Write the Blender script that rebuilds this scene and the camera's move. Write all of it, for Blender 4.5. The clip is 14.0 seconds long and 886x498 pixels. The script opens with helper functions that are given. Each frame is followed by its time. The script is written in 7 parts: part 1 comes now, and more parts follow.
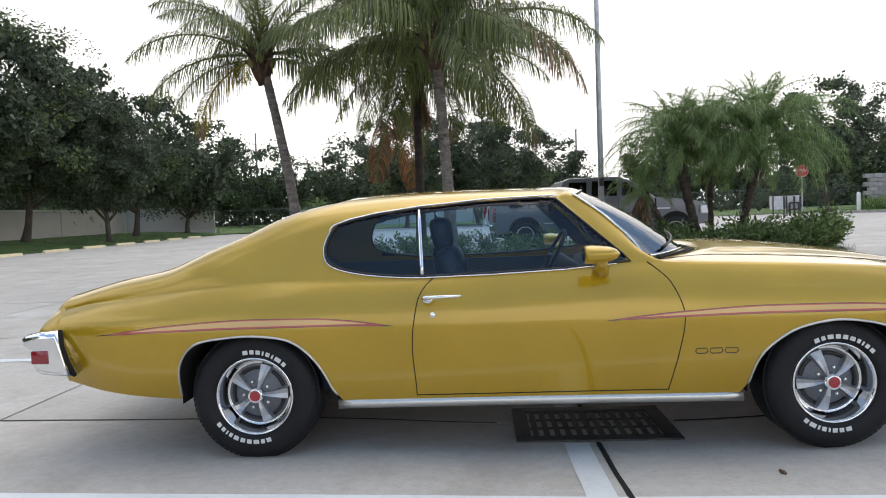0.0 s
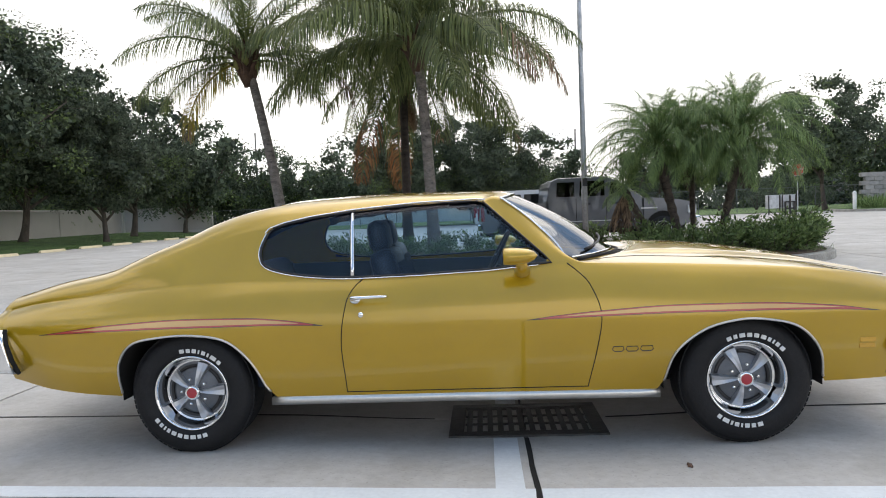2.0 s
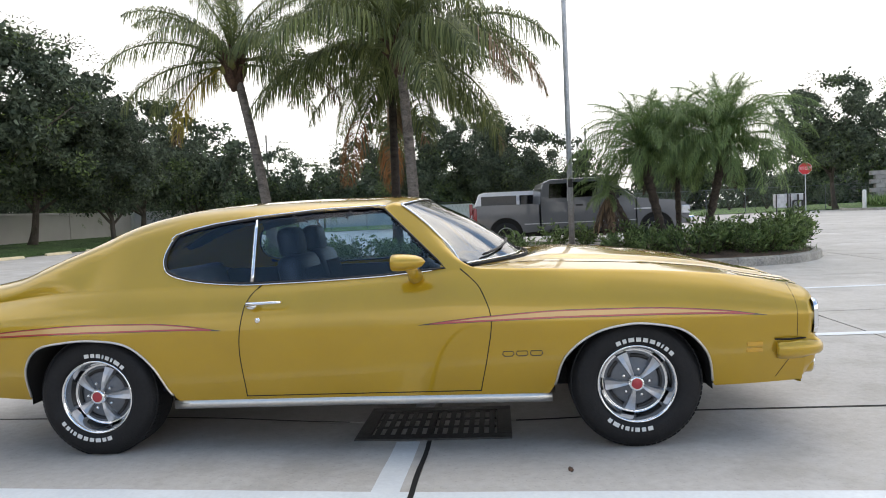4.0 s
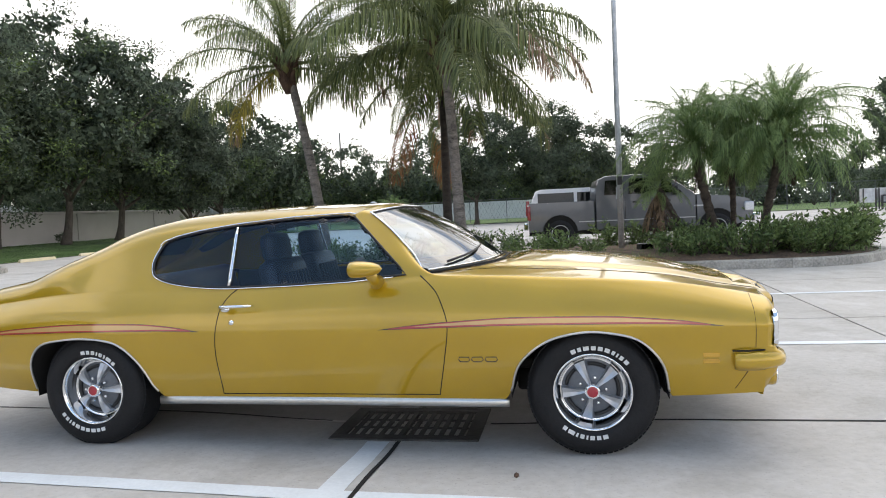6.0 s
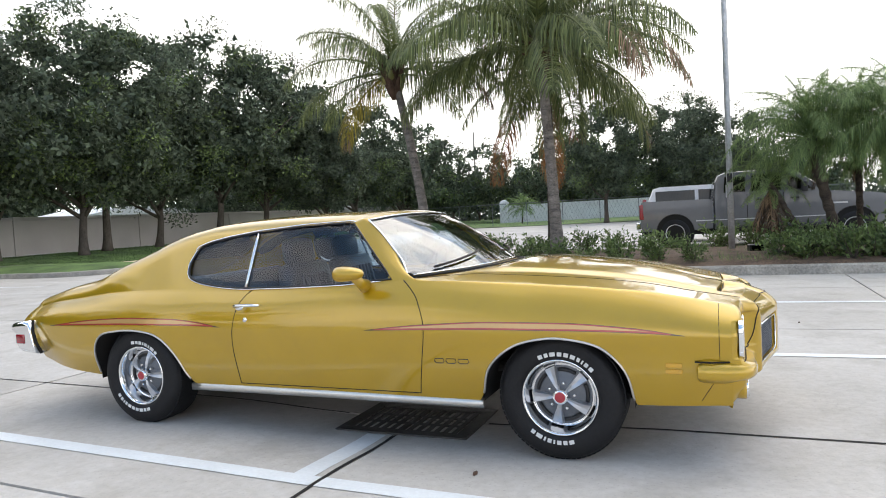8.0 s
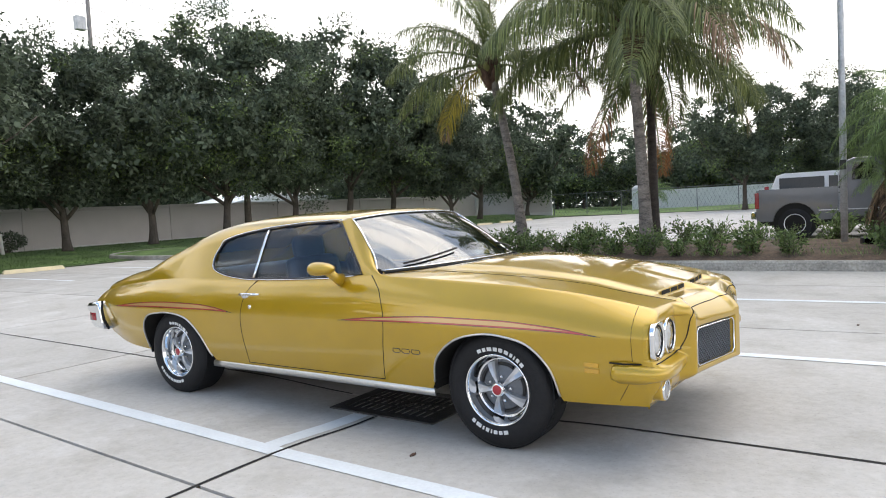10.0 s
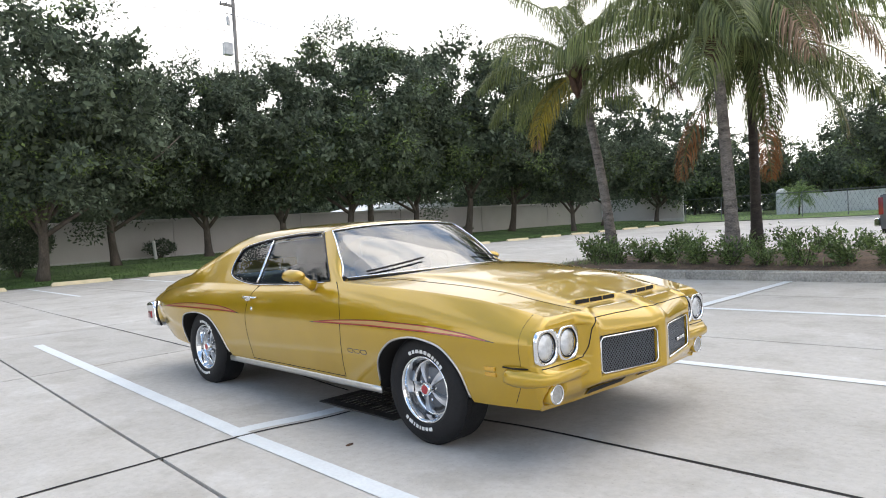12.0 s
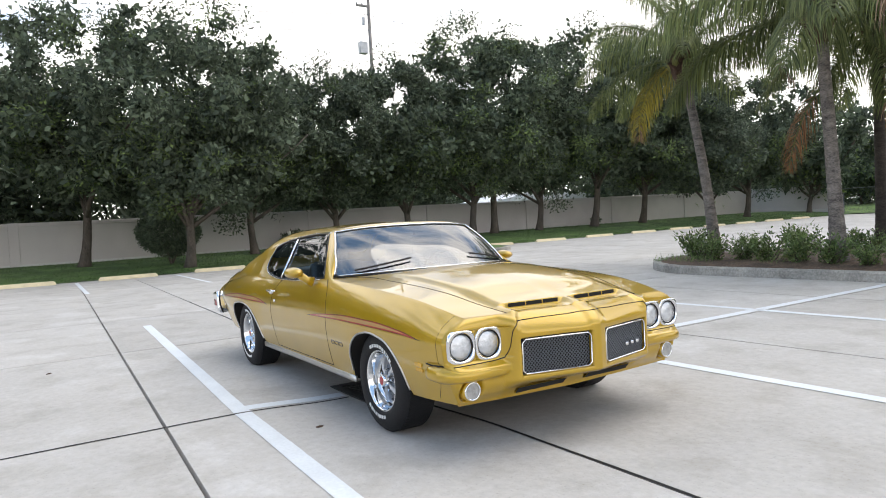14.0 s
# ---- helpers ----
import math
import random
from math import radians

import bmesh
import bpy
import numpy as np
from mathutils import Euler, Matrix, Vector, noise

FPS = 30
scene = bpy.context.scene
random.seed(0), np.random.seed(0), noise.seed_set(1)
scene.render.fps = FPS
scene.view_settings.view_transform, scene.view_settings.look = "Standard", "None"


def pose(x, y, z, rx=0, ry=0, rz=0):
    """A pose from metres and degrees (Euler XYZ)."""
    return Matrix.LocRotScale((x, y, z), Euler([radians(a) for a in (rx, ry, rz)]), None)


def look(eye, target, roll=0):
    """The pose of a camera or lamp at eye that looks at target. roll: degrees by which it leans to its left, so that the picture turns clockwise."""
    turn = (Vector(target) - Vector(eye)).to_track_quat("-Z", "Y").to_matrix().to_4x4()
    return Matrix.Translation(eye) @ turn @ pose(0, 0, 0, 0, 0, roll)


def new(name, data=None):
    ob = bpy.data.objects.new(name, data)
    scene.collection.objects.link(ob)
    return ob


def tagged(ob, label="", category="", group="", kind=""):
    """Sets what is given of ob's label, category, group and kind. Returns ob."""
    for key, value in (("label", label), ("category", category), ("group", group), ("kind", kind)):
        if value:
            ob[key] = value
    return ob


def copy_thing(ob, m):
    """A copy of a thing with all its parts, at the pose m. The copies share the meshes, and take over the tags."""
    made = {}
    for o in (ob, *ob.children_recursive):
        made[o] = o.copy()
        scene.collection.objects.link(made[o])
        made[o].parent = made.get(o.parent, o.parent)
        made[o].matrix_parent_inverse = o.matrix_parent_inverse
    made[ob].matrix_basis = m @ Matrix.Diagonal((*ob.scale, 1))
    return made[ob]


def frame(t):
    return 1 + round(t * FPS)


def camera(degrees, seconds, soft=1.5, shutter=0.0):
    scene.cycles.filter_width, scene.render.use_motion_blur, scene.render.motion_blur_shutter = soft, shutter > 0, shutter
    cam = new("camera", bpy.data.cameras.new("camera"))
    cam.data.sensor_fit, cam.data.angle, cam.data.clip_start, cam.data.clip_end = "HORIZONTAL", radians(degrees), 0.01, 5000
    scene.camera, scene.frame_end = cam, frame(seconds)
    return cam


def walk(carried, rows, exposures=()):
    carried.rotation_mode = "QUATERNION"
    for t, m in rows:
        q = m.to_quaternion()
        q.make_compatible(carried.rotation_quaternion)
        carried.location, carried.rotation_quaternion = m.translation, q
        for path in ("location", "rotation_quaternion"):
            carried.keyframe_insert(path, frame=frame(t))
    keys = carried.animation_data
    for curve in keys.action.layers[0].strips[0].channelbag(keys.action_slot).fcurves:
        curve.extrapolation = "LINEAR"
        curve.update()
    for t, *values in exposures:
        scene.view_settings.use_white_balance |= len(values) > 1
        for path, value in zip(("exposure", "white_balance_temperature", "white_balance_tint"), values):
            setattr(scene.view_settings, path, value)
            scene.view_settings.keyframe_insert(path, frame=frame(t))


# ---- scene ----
cam = camera(66.3, 14.0, soft=1.0)
PATH = [
    (0, (-0.253, -4.221, 1.193), (-0.366, -2.226, 1.095), -2.2),
    (0.5, (-0.181, -4.247, 1.188), (-0.29, -2.252, 1.091), -2.2),
    (1, (-0.072, -4.276, 1.186), (-0.192, -2.282, 1.092), -2.3),
    (1.5, (0.031, -4.307, 1.183), (-0.091, -2.313, 1.091), -2.3),
    (2, (0.133, -4.324, 1.199), (0.014, -2.33, 1.099), -2.3),
    (2.5, (0.242, -4.335, 1.199), (0.128, -2.34, 1.099), -2.3),
    (3, (0.393, -4.332, 1.196), (0.275, -2.338, 1.1), -2.2),
    (3.2, (0.48, -4.334, 1.189), (0.349, -2.341, 1.095), -2.3),
    (5.3, (1.099, -4.317, 1.237), (0.867, -2.333, 1.132), -2.5),
    (5.5, (1.168, -4.321, 1.236), (0.897, -2.342, 1.133), -2.5),
    (6, (1.353, -4.334, 1.245), (0.976, -2.372, 1.144), -2.7),
    (6.5, (1.544, -4.337, 1.25), (1.066, -2.398, 1.153), -2.8),
    (7, (1.765, -4.33, 1.253), (1.187, -2.418, 1.16), -2.9),
    (7.5, (1.979, -4.313, 1.253), (1.31, -2.43, 1.164), -3.0),
    (8, (2.222, -4.272, 1.259), (1.457, -2.427, 1.172), -3.0),
    (8.2, (2.317, -4.257, 1.263), (1.516, -2.427, 1.175), -2.9),
    (10.3, (3.403, -3.974, 1.299), (2.234, -2.354, 1.206), -3.1),
    (10.5, (3.504, -3.929, 1.269), (2.304, -2.331, 1.191), -3.2),
    (11, (3.791, -3.831, 1.27), (2.512, -2.295, 1.196), -3.1),
    (11.5, (4.078, -3.697, 1.27), (2.722, -2.229, 1.199), -3.2),
    (12, (4.355, -3.542, 1.273), (2.926, -2.144, 1.204), -3.2),
    (12.5, (4.605, -3.376, 1.286), (3.107, -2.053, 1.215), -3.2),
    (13, (4.842, -3.193, 1.305), (3.277, -1.95, 1.229), -3.0),
    (13.5, (5.094, -3.013, 1.298), (3.465, -1.855, 1.227), -3.3),
    (14, (5.304, -2.829, 1.305), (3.616, -1.759, 1.229), -3.1),
]
EXPOSURE = [(0.0, -0.36), (3.0, -0.32), (5.5, -0.22), (8.0, -0.02), (10.5, -0.04), (14.0, -0.06)]
walk(cam, [(t, look(eye, target, roll)) for t, eye, target, roll in PATH], EXPOSURE)

# ---- light: a bright overcast sky with thin cloud ----
SUN_EL, SUN_ROT = radians(64), radians(20)
world = bpy.data.worlds.new("sky")
scene.world = world
world.use_nodes = True
wn, wl = world.node_tree.nodes, world.node_tree.links
wn.clear()
w_out = wn.new("ShaderNodeOutputWorld")
w_bg = wn.new("ShaderNodeBackground")
w_sky = wn.new("ShaderNodeTexSky")
w_sky.sky_type = "NISHITA"
w_sky.sun_disc = False
w_sky.sun_elevation, w_sky.sun_rotation = SUN_EL, SUN_ROT
w_sky.dust_density, w_sky.air_density = 3.0, 1.0
w_co = wn.new("ShaderNodeTexCoord")
w_map = wn.new("ShaderNodeMapping")
w_map.inputs["Scale"].default_value = (1.0, 1.0, 2.6)
w_no = wn.new("ShaderNodeTexNoise")
w_no.inputs["Scale"].default_value = 2.3
w_no.inputs["Detail"].default_value = 7.0
w_no.inputs["Roughness"].default_value = 0.55
w_ramp = wn.new("ShaderNodeValToRGB")
w_ramp.color_ramp.elements[0].position, w_ramp.color_ramp.elements[0].color = 0.43, (3.4, 5.6, 9.2, 1)
w_ramp.color_ramp.elements[1].position, w_ramp.color_ramp.elements[1].color = 0.61, (19.8, 19.1, 18.5, 1)
w_sep = wn.new("ShaderNodeSeparateXYZ")
wl.new(w_co.outputs["Generated"], w_sep.inputs["Vector"])
w_haze = wn.new("ShaderNodeMapRange")
w_haze.interpolation_type = "SMOOTHSTEP"
w_haze.inputs["From Min"].default_value, w_haze.inputs["From Max"].default_value = 0.22, 0.52
w_haze.inputs["To Min"].default_value, w_haze.inputs["To Max"].default_value = 0.16, 0.0
wl.new(w_sep.outputs["Z"], w_haze.inputs["Value"])
w_add = wn.new("ShaderNodeMath")
w_mix = wn.new("ShaderNodeMixRGB")
w_mix.inputs[0].default_value = 0.88
wl.new(w_co.outputs["Generated"], w_map.inputs["Vector"])
wl.new(w_map.outputs["Vector"], w_no.inputs["Vector"])
wl.new(w_no.outputs["Fac"], w_add.inputs[0])
wl.new(w_haze.outputs["Result"], w_add.inputs[1])
# cloud thins towards the south
w_south = wn.new("ShaderNodeMapRange")
w_south.interpolation_type = "SMOOTHSTEP"
w_south.inputs["From Min"].default_value, w_south.inputs["From Max"].default_value = -0.75, 0.25
w_south.inputs["To Min"].default_value, w_south.inputs["To Max"].default_value = -0.11, 0.03
wl.new(w_sep.outputs["Y"], w_south.inputs["Value"])
w_sum = wn.new("ShaderNodeMath")
wl.new(w_add.outputs[0], w_sum.inputs[0])
wl.new(w_south.outputs["Result"], w_sum.inputs[1])
wl.new(w_sum.outputs[0], w_ramp.inputs["Fac"])
wl.new(w_sky.outputs["Color"], w_mix.inputs[1])
wl.new(w_ramp.outputs["Color"], w_mix.inputs[2])
wl.new(w_mix.outputs["Color"], w_bg.inputs["Color"])
w_bg.inputs["Strength"].default_value = 0.125
wl.new(w_bg.outputs["Background"], w_out.inputs["Surface"])

sun_data = bpy.data.lights.new("sun", "SUN")
sun_data.energy, sun_data.angle, sun_data.color = 1.1, radians(60), (1.0, 0.94, 0.86)
sun = new("sun", sun_data)
sun.rotation_euler = (radians(90) - SUN_EL, 0, radians(180) - SUN_ROT)

# ---- materials ----


def mat(name, color, rough=0.5, metal=0.0, vary=0.15, scale=6.0, fine=60.0, bump=0.0, bump_scale=40.0, coat=0.0, spec=0.5, per_object=0.0, tint=None, stretch=(1, 1, 1)):
    """A procedural surface: base colour with broad stains and fine grain, bump, and clear coat."""
    m = bpy.data.materials.new(name)
    m.use_nodes = True
    n, l = m.node_tree.nodes, m.node_tree.links
    b = n["Principled BSDF"]
    b.inputs["Roughness"].default_value = rough
    b.inputs["Metallic"].default_value = metal
    b.inputs["Specular IOR Level"].default_value = spec
    b.inputs["Coat Weight"].default_value = coat
    b.inputs["Coat Roughness"].default_value = 0.03
    co = n.new("ShaderNodeTexCoord")
    mp = n.new("ShaderNodeMapping")
    mp.inputs["Scale"].default_value = stretch
    l.new(co.outputs["Object"], mp.inputs["Vector"])
    big, small = n.new("ShaderNodeTexNoise"), n.new("ShaderNodeTexNoise")
    big.inputs["Scale"].default_value, big.inputs["Detail"].default_value = scale, 5
    small.inputs["Scale"].default_value, small.inputs["Detail"].default_value = fine, 4
    l.new(mp.outputs["Vector"], big.inputs["Vector"])
    l.new(mp.outputs["Vector"], small.inputs["Vector"])
    add = n.new("ShaderNodeMath")
    add.operation = "MULTIPLY_ADD"
    add.inputs[1].default_value = 0.5
    l.new(small.outputs["Fac"], add.inputs[0])
    half = n.new("ShaderNodeMath")
    half.operation = "MULTIPLY"
    half.inputs[1].default_value = 0.5
    l.new(big.outputs["Fac"], half.inputs[0])
    l.new(half.outputs[0], add.inputs[2])
    ramp = n.new("ShaderNodeValToRGB")
    lo = [max(0, c * (1 - vary * 1.6)) for c in color]
    hi = [min(1, c * (1 + vary)) for c in (tint or color)]
    ramp.color_ramp.elements[0].position, ramp.color_ramp.elements[0].color = 0.33, (*lo, 1)
    ramp.color_ramp.elements[1].position, ramp.color_ramp.elements[1].color = 0.67, (*hi, 1)
    l.new(add.outputs[0], ramp.inputs["Fac"])
    last = ramp.outputs["Color"]
    if per_object:
        oi = n.new("ShaderNodeObjectInfo")
        hsv = n.new("ShaderNodeHueSaturation")
        mr = n.new("ShaderNodeMapRange")
        mr.inputs["To Min"].default_value, mr.inputs["To Max"].default_value = 1 - per_object, 1 + per_object
        l.new(oi.outputs["Random"], mr.inputs["Value"])
        l.new(mr.outputs["Result"], hsv.inputs["Value"])
        l.new(last, hsv.inputs["Color"])
        last = hsv.outputs["Color"]
    l.new(last, b.inputs["Base Color"])
    if bump:
        bt = n.new("ShaderNodeTexNoise")
        bt.inputs["Scale"].default_value, bt.inputs["Detail"].default_value = bump_scale, 6
        l.new(mp.outputs["Vector"], bt.inputs["Vector"])
        bp = n.new("ShaderNodeBump")
        bp.inputs["Strength"].default_value = bump
        bp.inputs["Distance"].default_value = 0.02
        l.new(bt.outputs["Fac"], bp.inputs["Height"])
        l.new(bp.outputs["Normal"], b.inputs["Normal"])
    return m


def leaf_mat(name, color, tint, vary=0.35, rough=0.5, trans=0.35):
    """Foliage: each leaf its own shade, some light through the blade."""
    m = bpy.data.materials.new(name)
    m.use_nodes = True
    n, l = m.node_tree.nodes, m.node_tree.links
    b = n["Principled BSDF"]
    b.inputs["Roughness"].default_value = rough
    b.inputs["Specular IOR Level"].default_value = 0.35
    ge = n.new("ShaderNodeNewGeometry")
    ramp = n.new("ShaderNodeValToRGB")
    ramp.color_ramp.elements[0].color = (*[c * (1 - vary) for c in color], 1)
    ramp.color_ramp.elements[1].color = (*[c * (1 + vary) for c in tint], 1)
    l.new(ge.outputs["Random Per Island"], ramp.inputs["Fac"])
    oi = n.new("ShaderNodeObjectInfo")
    hsv = n.new("ShaderNodeHueSaturation")
    mr = n.new("ShaderNodeMapRange")
    mr.inputs["To Min"].default_value, mr.inputs["To Max"].default_value = 0.85, 1.15
    l.new(oi.outputs["Random"], mr.inputs["Value"])
    l.new(mr.outputs["Result"], hsv.inputs["Value"])
    l.new(ramp.outputs["Color"], hsv.inputs["Color"])
    l.new(hsv.outputs["Color"], b.inputs["Base Color"])
    tr = n.new("ShaderNodeBsdfTranslucent")
    l.new(hsv.outputs["Color"], tr.inputs["Color"])
    mx = n.new("ShaderNodeMixShader")
    mx.inputs[0].default_value = trans
    l.new(b.outputs["BSDF"], mx.inputs[1])
    l.new(tr.outputs["BSDF"], mx.inputs[2])
    l.new(mx.outputs["Shader"], n["Material Output"].inputs["Surface"])
    return m


def glass_mat(name, tint, gloss=1.0, ior=1.5):
    """A thin tinted pane: see-through, with Fresnel gloss."""
    m = bpy.data.materials.new(name)
    m.use_nodes = True
    n, l = m.node_tree.nodes, m.node_tree.links
    n.remove(n["Principled BSDF"])
    tr, gl, fr, mx = n.new("ShaderNodeBsdfTransparent"), n.new("ShaderNodeBsdfGlossy"), n.new("ShaderNodeFresnel"), n.new("ShaderNodeMixShader")
    tr.inputs["Color"].default_value = (*tint, 1)
    gl.inputs["Color"].default_value = (gloss, gloss, gloss, 1)
    gl.inputs["Roughness"].default_value = 0.01
    fr.inputs["IOR"].default_value = ior
    l.new(fr.outputs["Fac"], mx.inputs[0])
    l.new(tr.outputs["BSDF"], mx.inputs[1])
    l.new(gl.outputs["BSDF"], mx.inputs[2])
    l.new(mx.outputs["Shader"], n["Material Output"].inputs["Surface"])
    return m


def paint_mat(name, color, edge):
    """Metallic car paint under clear coat: fine flake and a darker tone at glancing angles of the flake."""
    m = mat(name, color, rough=0.3, metal=0.34, vary=0.04, scale=3, fine=900, coat=1.0, tint=edge)
    m.node_tree.nodes["Principled BSDF"].inputs["Coat IOR"].default_value = 1.52
    return m


M_concrete = mat("concrete_slab", (0.475, 0.458, 0.436), 0.8, vary=0.07, scale=0.8, fine=25, bump=0.12, bump_scale=55, per_object=0.05)


def weather(m, low, high, spots=0.12):
    """Broad stains and small dark specks over a surface's own colour."""
    n, l = m.node_tree.nodes, m.node_tree.links
    b = n["Principled BSDF"]
    src = b.inputs["Base Color"].links[0].from_socket
    co = n.new("ShaderNodeTexCoord")
    looks = ((0.33, 4, 0.30, 0.70, low, high, 0.0), (2.1, 11, 0.36, 0.50, 1 - spots, 1.0, 0.0), (1.3, 12, 0.57, 0.66, 1.0, 1.10, 0.3), (14.0, 6, 0.30, 0.62, 0.95, 1.03, 0.0), (70.0, 3, 0.28, 0.40, 0.80, 1.0, 0.0))
    for scale, detail, p0, p1, c0, c1, swirl in looks:
        no, ra, mu = n.new("ShaderNodeTexNoise"), n.new("ShaderNodeValToRGB"), n.new("ShaderNodeMixRGB")
        no.inputs["Scale"].default_value, no.inputs["Detail"].default_value, no.inputs["Distortion"].default_value = scale, detail, swirl
        ra.color_ramp.elements[0].position, ra.color_ramp.elements[0].color = p0, (c0, c0 * 0.99, c0 * 0.97, 1)
        ra.color_ramp.elements[1].position, ra.color_ramp.elements[1].color = p1, (c1, c1, c1, 1)
        mu.blend_type = "MULTIPLY"
        mu.inputs[0].default_value = 1.0
        l.new(co.outputs["Object"], no.inputs["Vector"])
        l.new(no.outputs["Fac"], ra.inputs["Fac"])
        l.new(src, mu.inputs[1])
        l.new(ra.outputs["Color"], mu.inputs[2])
        src = mu.outputs["Color"]
    l.new(src, b.inputs["Base Color"])


weather(M_concrete, 0.92, 1.07)
M_joint = mat("joint_filler", (0.05, 0.048, 0.045), 0.9, vary=0.3, scale=8)
M_linepaint = mat("line_paint", (0.70, 0.725, 0.735), 0.6, vary=0.06, scale=4, fine=45, bump=0.08)
M_kerb = mat("kerb_concrete", (0.36, 0.34, 0.30), 0.85, vary=0.3, scale=3, fine=30, bump=0.3, per_object=0.08)
M_stop = mat("yellow_painted_concrete", (0.72, 0.62, 0.40), 0.75, vary=0.12, scale=3, fine=40, bump=0.2, per_object=0.08)
M_grass = mat("lawn", (0.060, 0.112, 0.026), 0.9, vary=0.4, scale=0.8, fine=25, bump=0.6, bump_scale=30, tint=(0.12, 0.195, 0.05))
M_mulch = mat("mulch_bed", (0.13, 0.085, 0.055), 0.95, vary=0.45, scale=3, fine=25, bump=0.9, bump_scale=25)
M_wall = mat("painted_wall", (0.56, 0.53, 0.52), 0.85, vary=0.07, scale=0.8, fine=30, bump=0.1, bump_scale=80)
M_whitewall = mat("white_wall_paint", (0.62, 0.62, 0.61), 0.85, vary=0.08, scale=1.2, fine=30)
M_iron = mat("cast_iron", (0.060, 0.056, 0.053), 0.6, metal=0.3, vary=0.3, scale=8, bump=0.3)
M_gold = paint_mat("gold_metallic_paint", (0.45, 0.277, 0.005), (0.48, 0.300, 0.007))
M_chrome = mat("chrome", (0.82, 0.83, 0.84), 0.07, metal=1.0, vary=0.03, scale=5)
M_satin = mat("satin_trim", (0.64, 0.63, 0.60), 0.34, metal=1.0, vary=0.05, scale=9)
M_silver = mat("silver_wheel_paint", (0.50, 0.51, 0.53), 0.35, metal=0.75, vary=0.05)
M_argent = mat("dark_grey_wheel_paint", (0.14, 0.15, 0.165), 0.45, metal=0.3, vary=0.1)
M_tyre = mat("tyre_rubber", (0.011, 0.011, 0.012), 0.6, spec=0.3, vary=0.2, scale=10, bump=0.15, bump_scale=90)
M_letter = mat("white_tyre_lettering", (0.72, 0.72, 0.70), 0.6, vary=0.06)
M_black = mat("black_trim", (0.012, 0.012, 0.013), 0.45, vary=0.1)
M_gap = mat("dark_gap", (0.008, 0.007, 0.006), 0.9, vary=0.1)
M_vinyl = mat("navy_vinyl", (0.010, 0.017, 0.036), 0.45, vary=0.15, scale=12, bump=0.05, bump_scale=40)
M_red = mat("red_cap", (0.38, 0.018, 0.03), 0.35, vary=0.06, coat=0.5)
M_redlens = mat("red_lens", (0.27, 0.008, 0.016), 0.15, vary=0.12, coat=1.0)
M_amber = mat("amber_lens", (0.62, 0.34, 0.03), 0.25, vary=0.1, coat=0.6)
M_stripe_red = mat("red_stripe", (0.42, 0.035, 0.03), 0.3, vary=0.03, coat=1.0)
M_stripe_black = mat("black_stripe", (0.02, 0.015, 0.012), 0.3, vary=0.03, coat=1.0)
M_stripe_orange = mat("salmon_stripe", (0.58, 0.36, 0.13), 0.3, metal=0.3, vary=0.03, coat=1.0)
M_headglass = mat("headlamp_glass", (0.62, 0.64, 0.66), 0.12, metal=0.55, vary=0.12, scale=40, bump=0.3, bump_scale=60, coat=1.0)
M_parklens = mat("parking_lamp_glass", (0.34, 0.34, 0.33), 0.22, metal=0.2, vary=0.15, scale=40, bump=0.3, bump_scale=80, coat=1.0)
M_glass = glass_mat("tinted_glass", (0.66, 0.80, 0.90), ior=1.5)
M_windshield = glass_mat("windshield_glass", (0.42, 0.54, 0.60), ior=2.7)
M_glass_dark = glass_mat("privacy_glass", (0.10, 0.12, 0.13))
M_truck = mat("grey_truck_paint", (0.125, 0.130, 0.142), 0.30, metal=0.5, vary=0.06, coat=0.8)
M_rim = mat("bright_alloy_rim", (0.62, 0.63, 0.65), 0.35, metal=0.25, vary=0.06)
M_white = mat("white_car_paint", (0.75, 0.76, 0.77), 0.3, vary=0.04, coat=0.8)
M_galv = mat("galvanized_steel", (0.52, 0.53, 0.54), 0.5, metal=0.35, vary=0.2, scale=5, fine=30)
M_bark = mat("oak_bark", (0.10, 0.082, 0.066), 0.95, vary=0.4, scale=5, fine=35, bump=0.8, bump_scale=22, stretch=(1, 1, 0.35))
M_palmdark = mat("dark_palm_trunk", (0.055, 0.045, 0.038), 0.95, vary=0.4, scale=5, fine=30, bump=0.7, bump_scale=25, stretch=(1, 1, 2.5))
M_datebark = mat("date_palm_trunk", (0.075, 0.058, 0.045), 0.95, vary=0.45, scale=8, fine=45, bump=0.9, bump_scale=30, stretch=(1, 1, 2.0))
M_palmbark = mat("palm_trunk", (0.205, 0.180, 0.158), 0.95, vary=0.5, scale=5, fine=30, bump=0.7, bump_scale=25, stretch=(1, 1, 2.5))
M_palmfibre = mat("palm_fibre", (0.10, 0.058, 0.038), 0.95, vary=0.4, scale=9, fine=50, bump=0.7)
M_wood = mat("weathered_pole_wood", (0.24, 0.225, 0.21), 0.95, vary=0.3, scale=4, fine=40, bump=0.4, stretch=(1, 1, 0.2))
M_roof = mat("white_roof", (0.68, 0.69, 0.70), 0.7, vary=0.08, scale=2)
M_block = mat("concrete_block", (0.33, 0.32, 0.30), 0.9, vary=0.2, scale=3, bump=0.3, per_object=0.12)
M_sign = mat("sign_red", (0.55, 0.03, 0.035), 0.45, vary=0.05)
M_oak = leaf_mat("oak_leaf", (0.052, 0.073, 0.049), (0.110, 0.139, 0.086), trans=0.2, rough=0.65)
# lit copy of the oak leaf: sunlight put into the colour
M_oak_sunlit = leaf_mat("sunlit_oak_leaf", (0.085, 0.122, 0.040), (0.15, 0.205, 0.066), trans=0.30, rough=0.65)
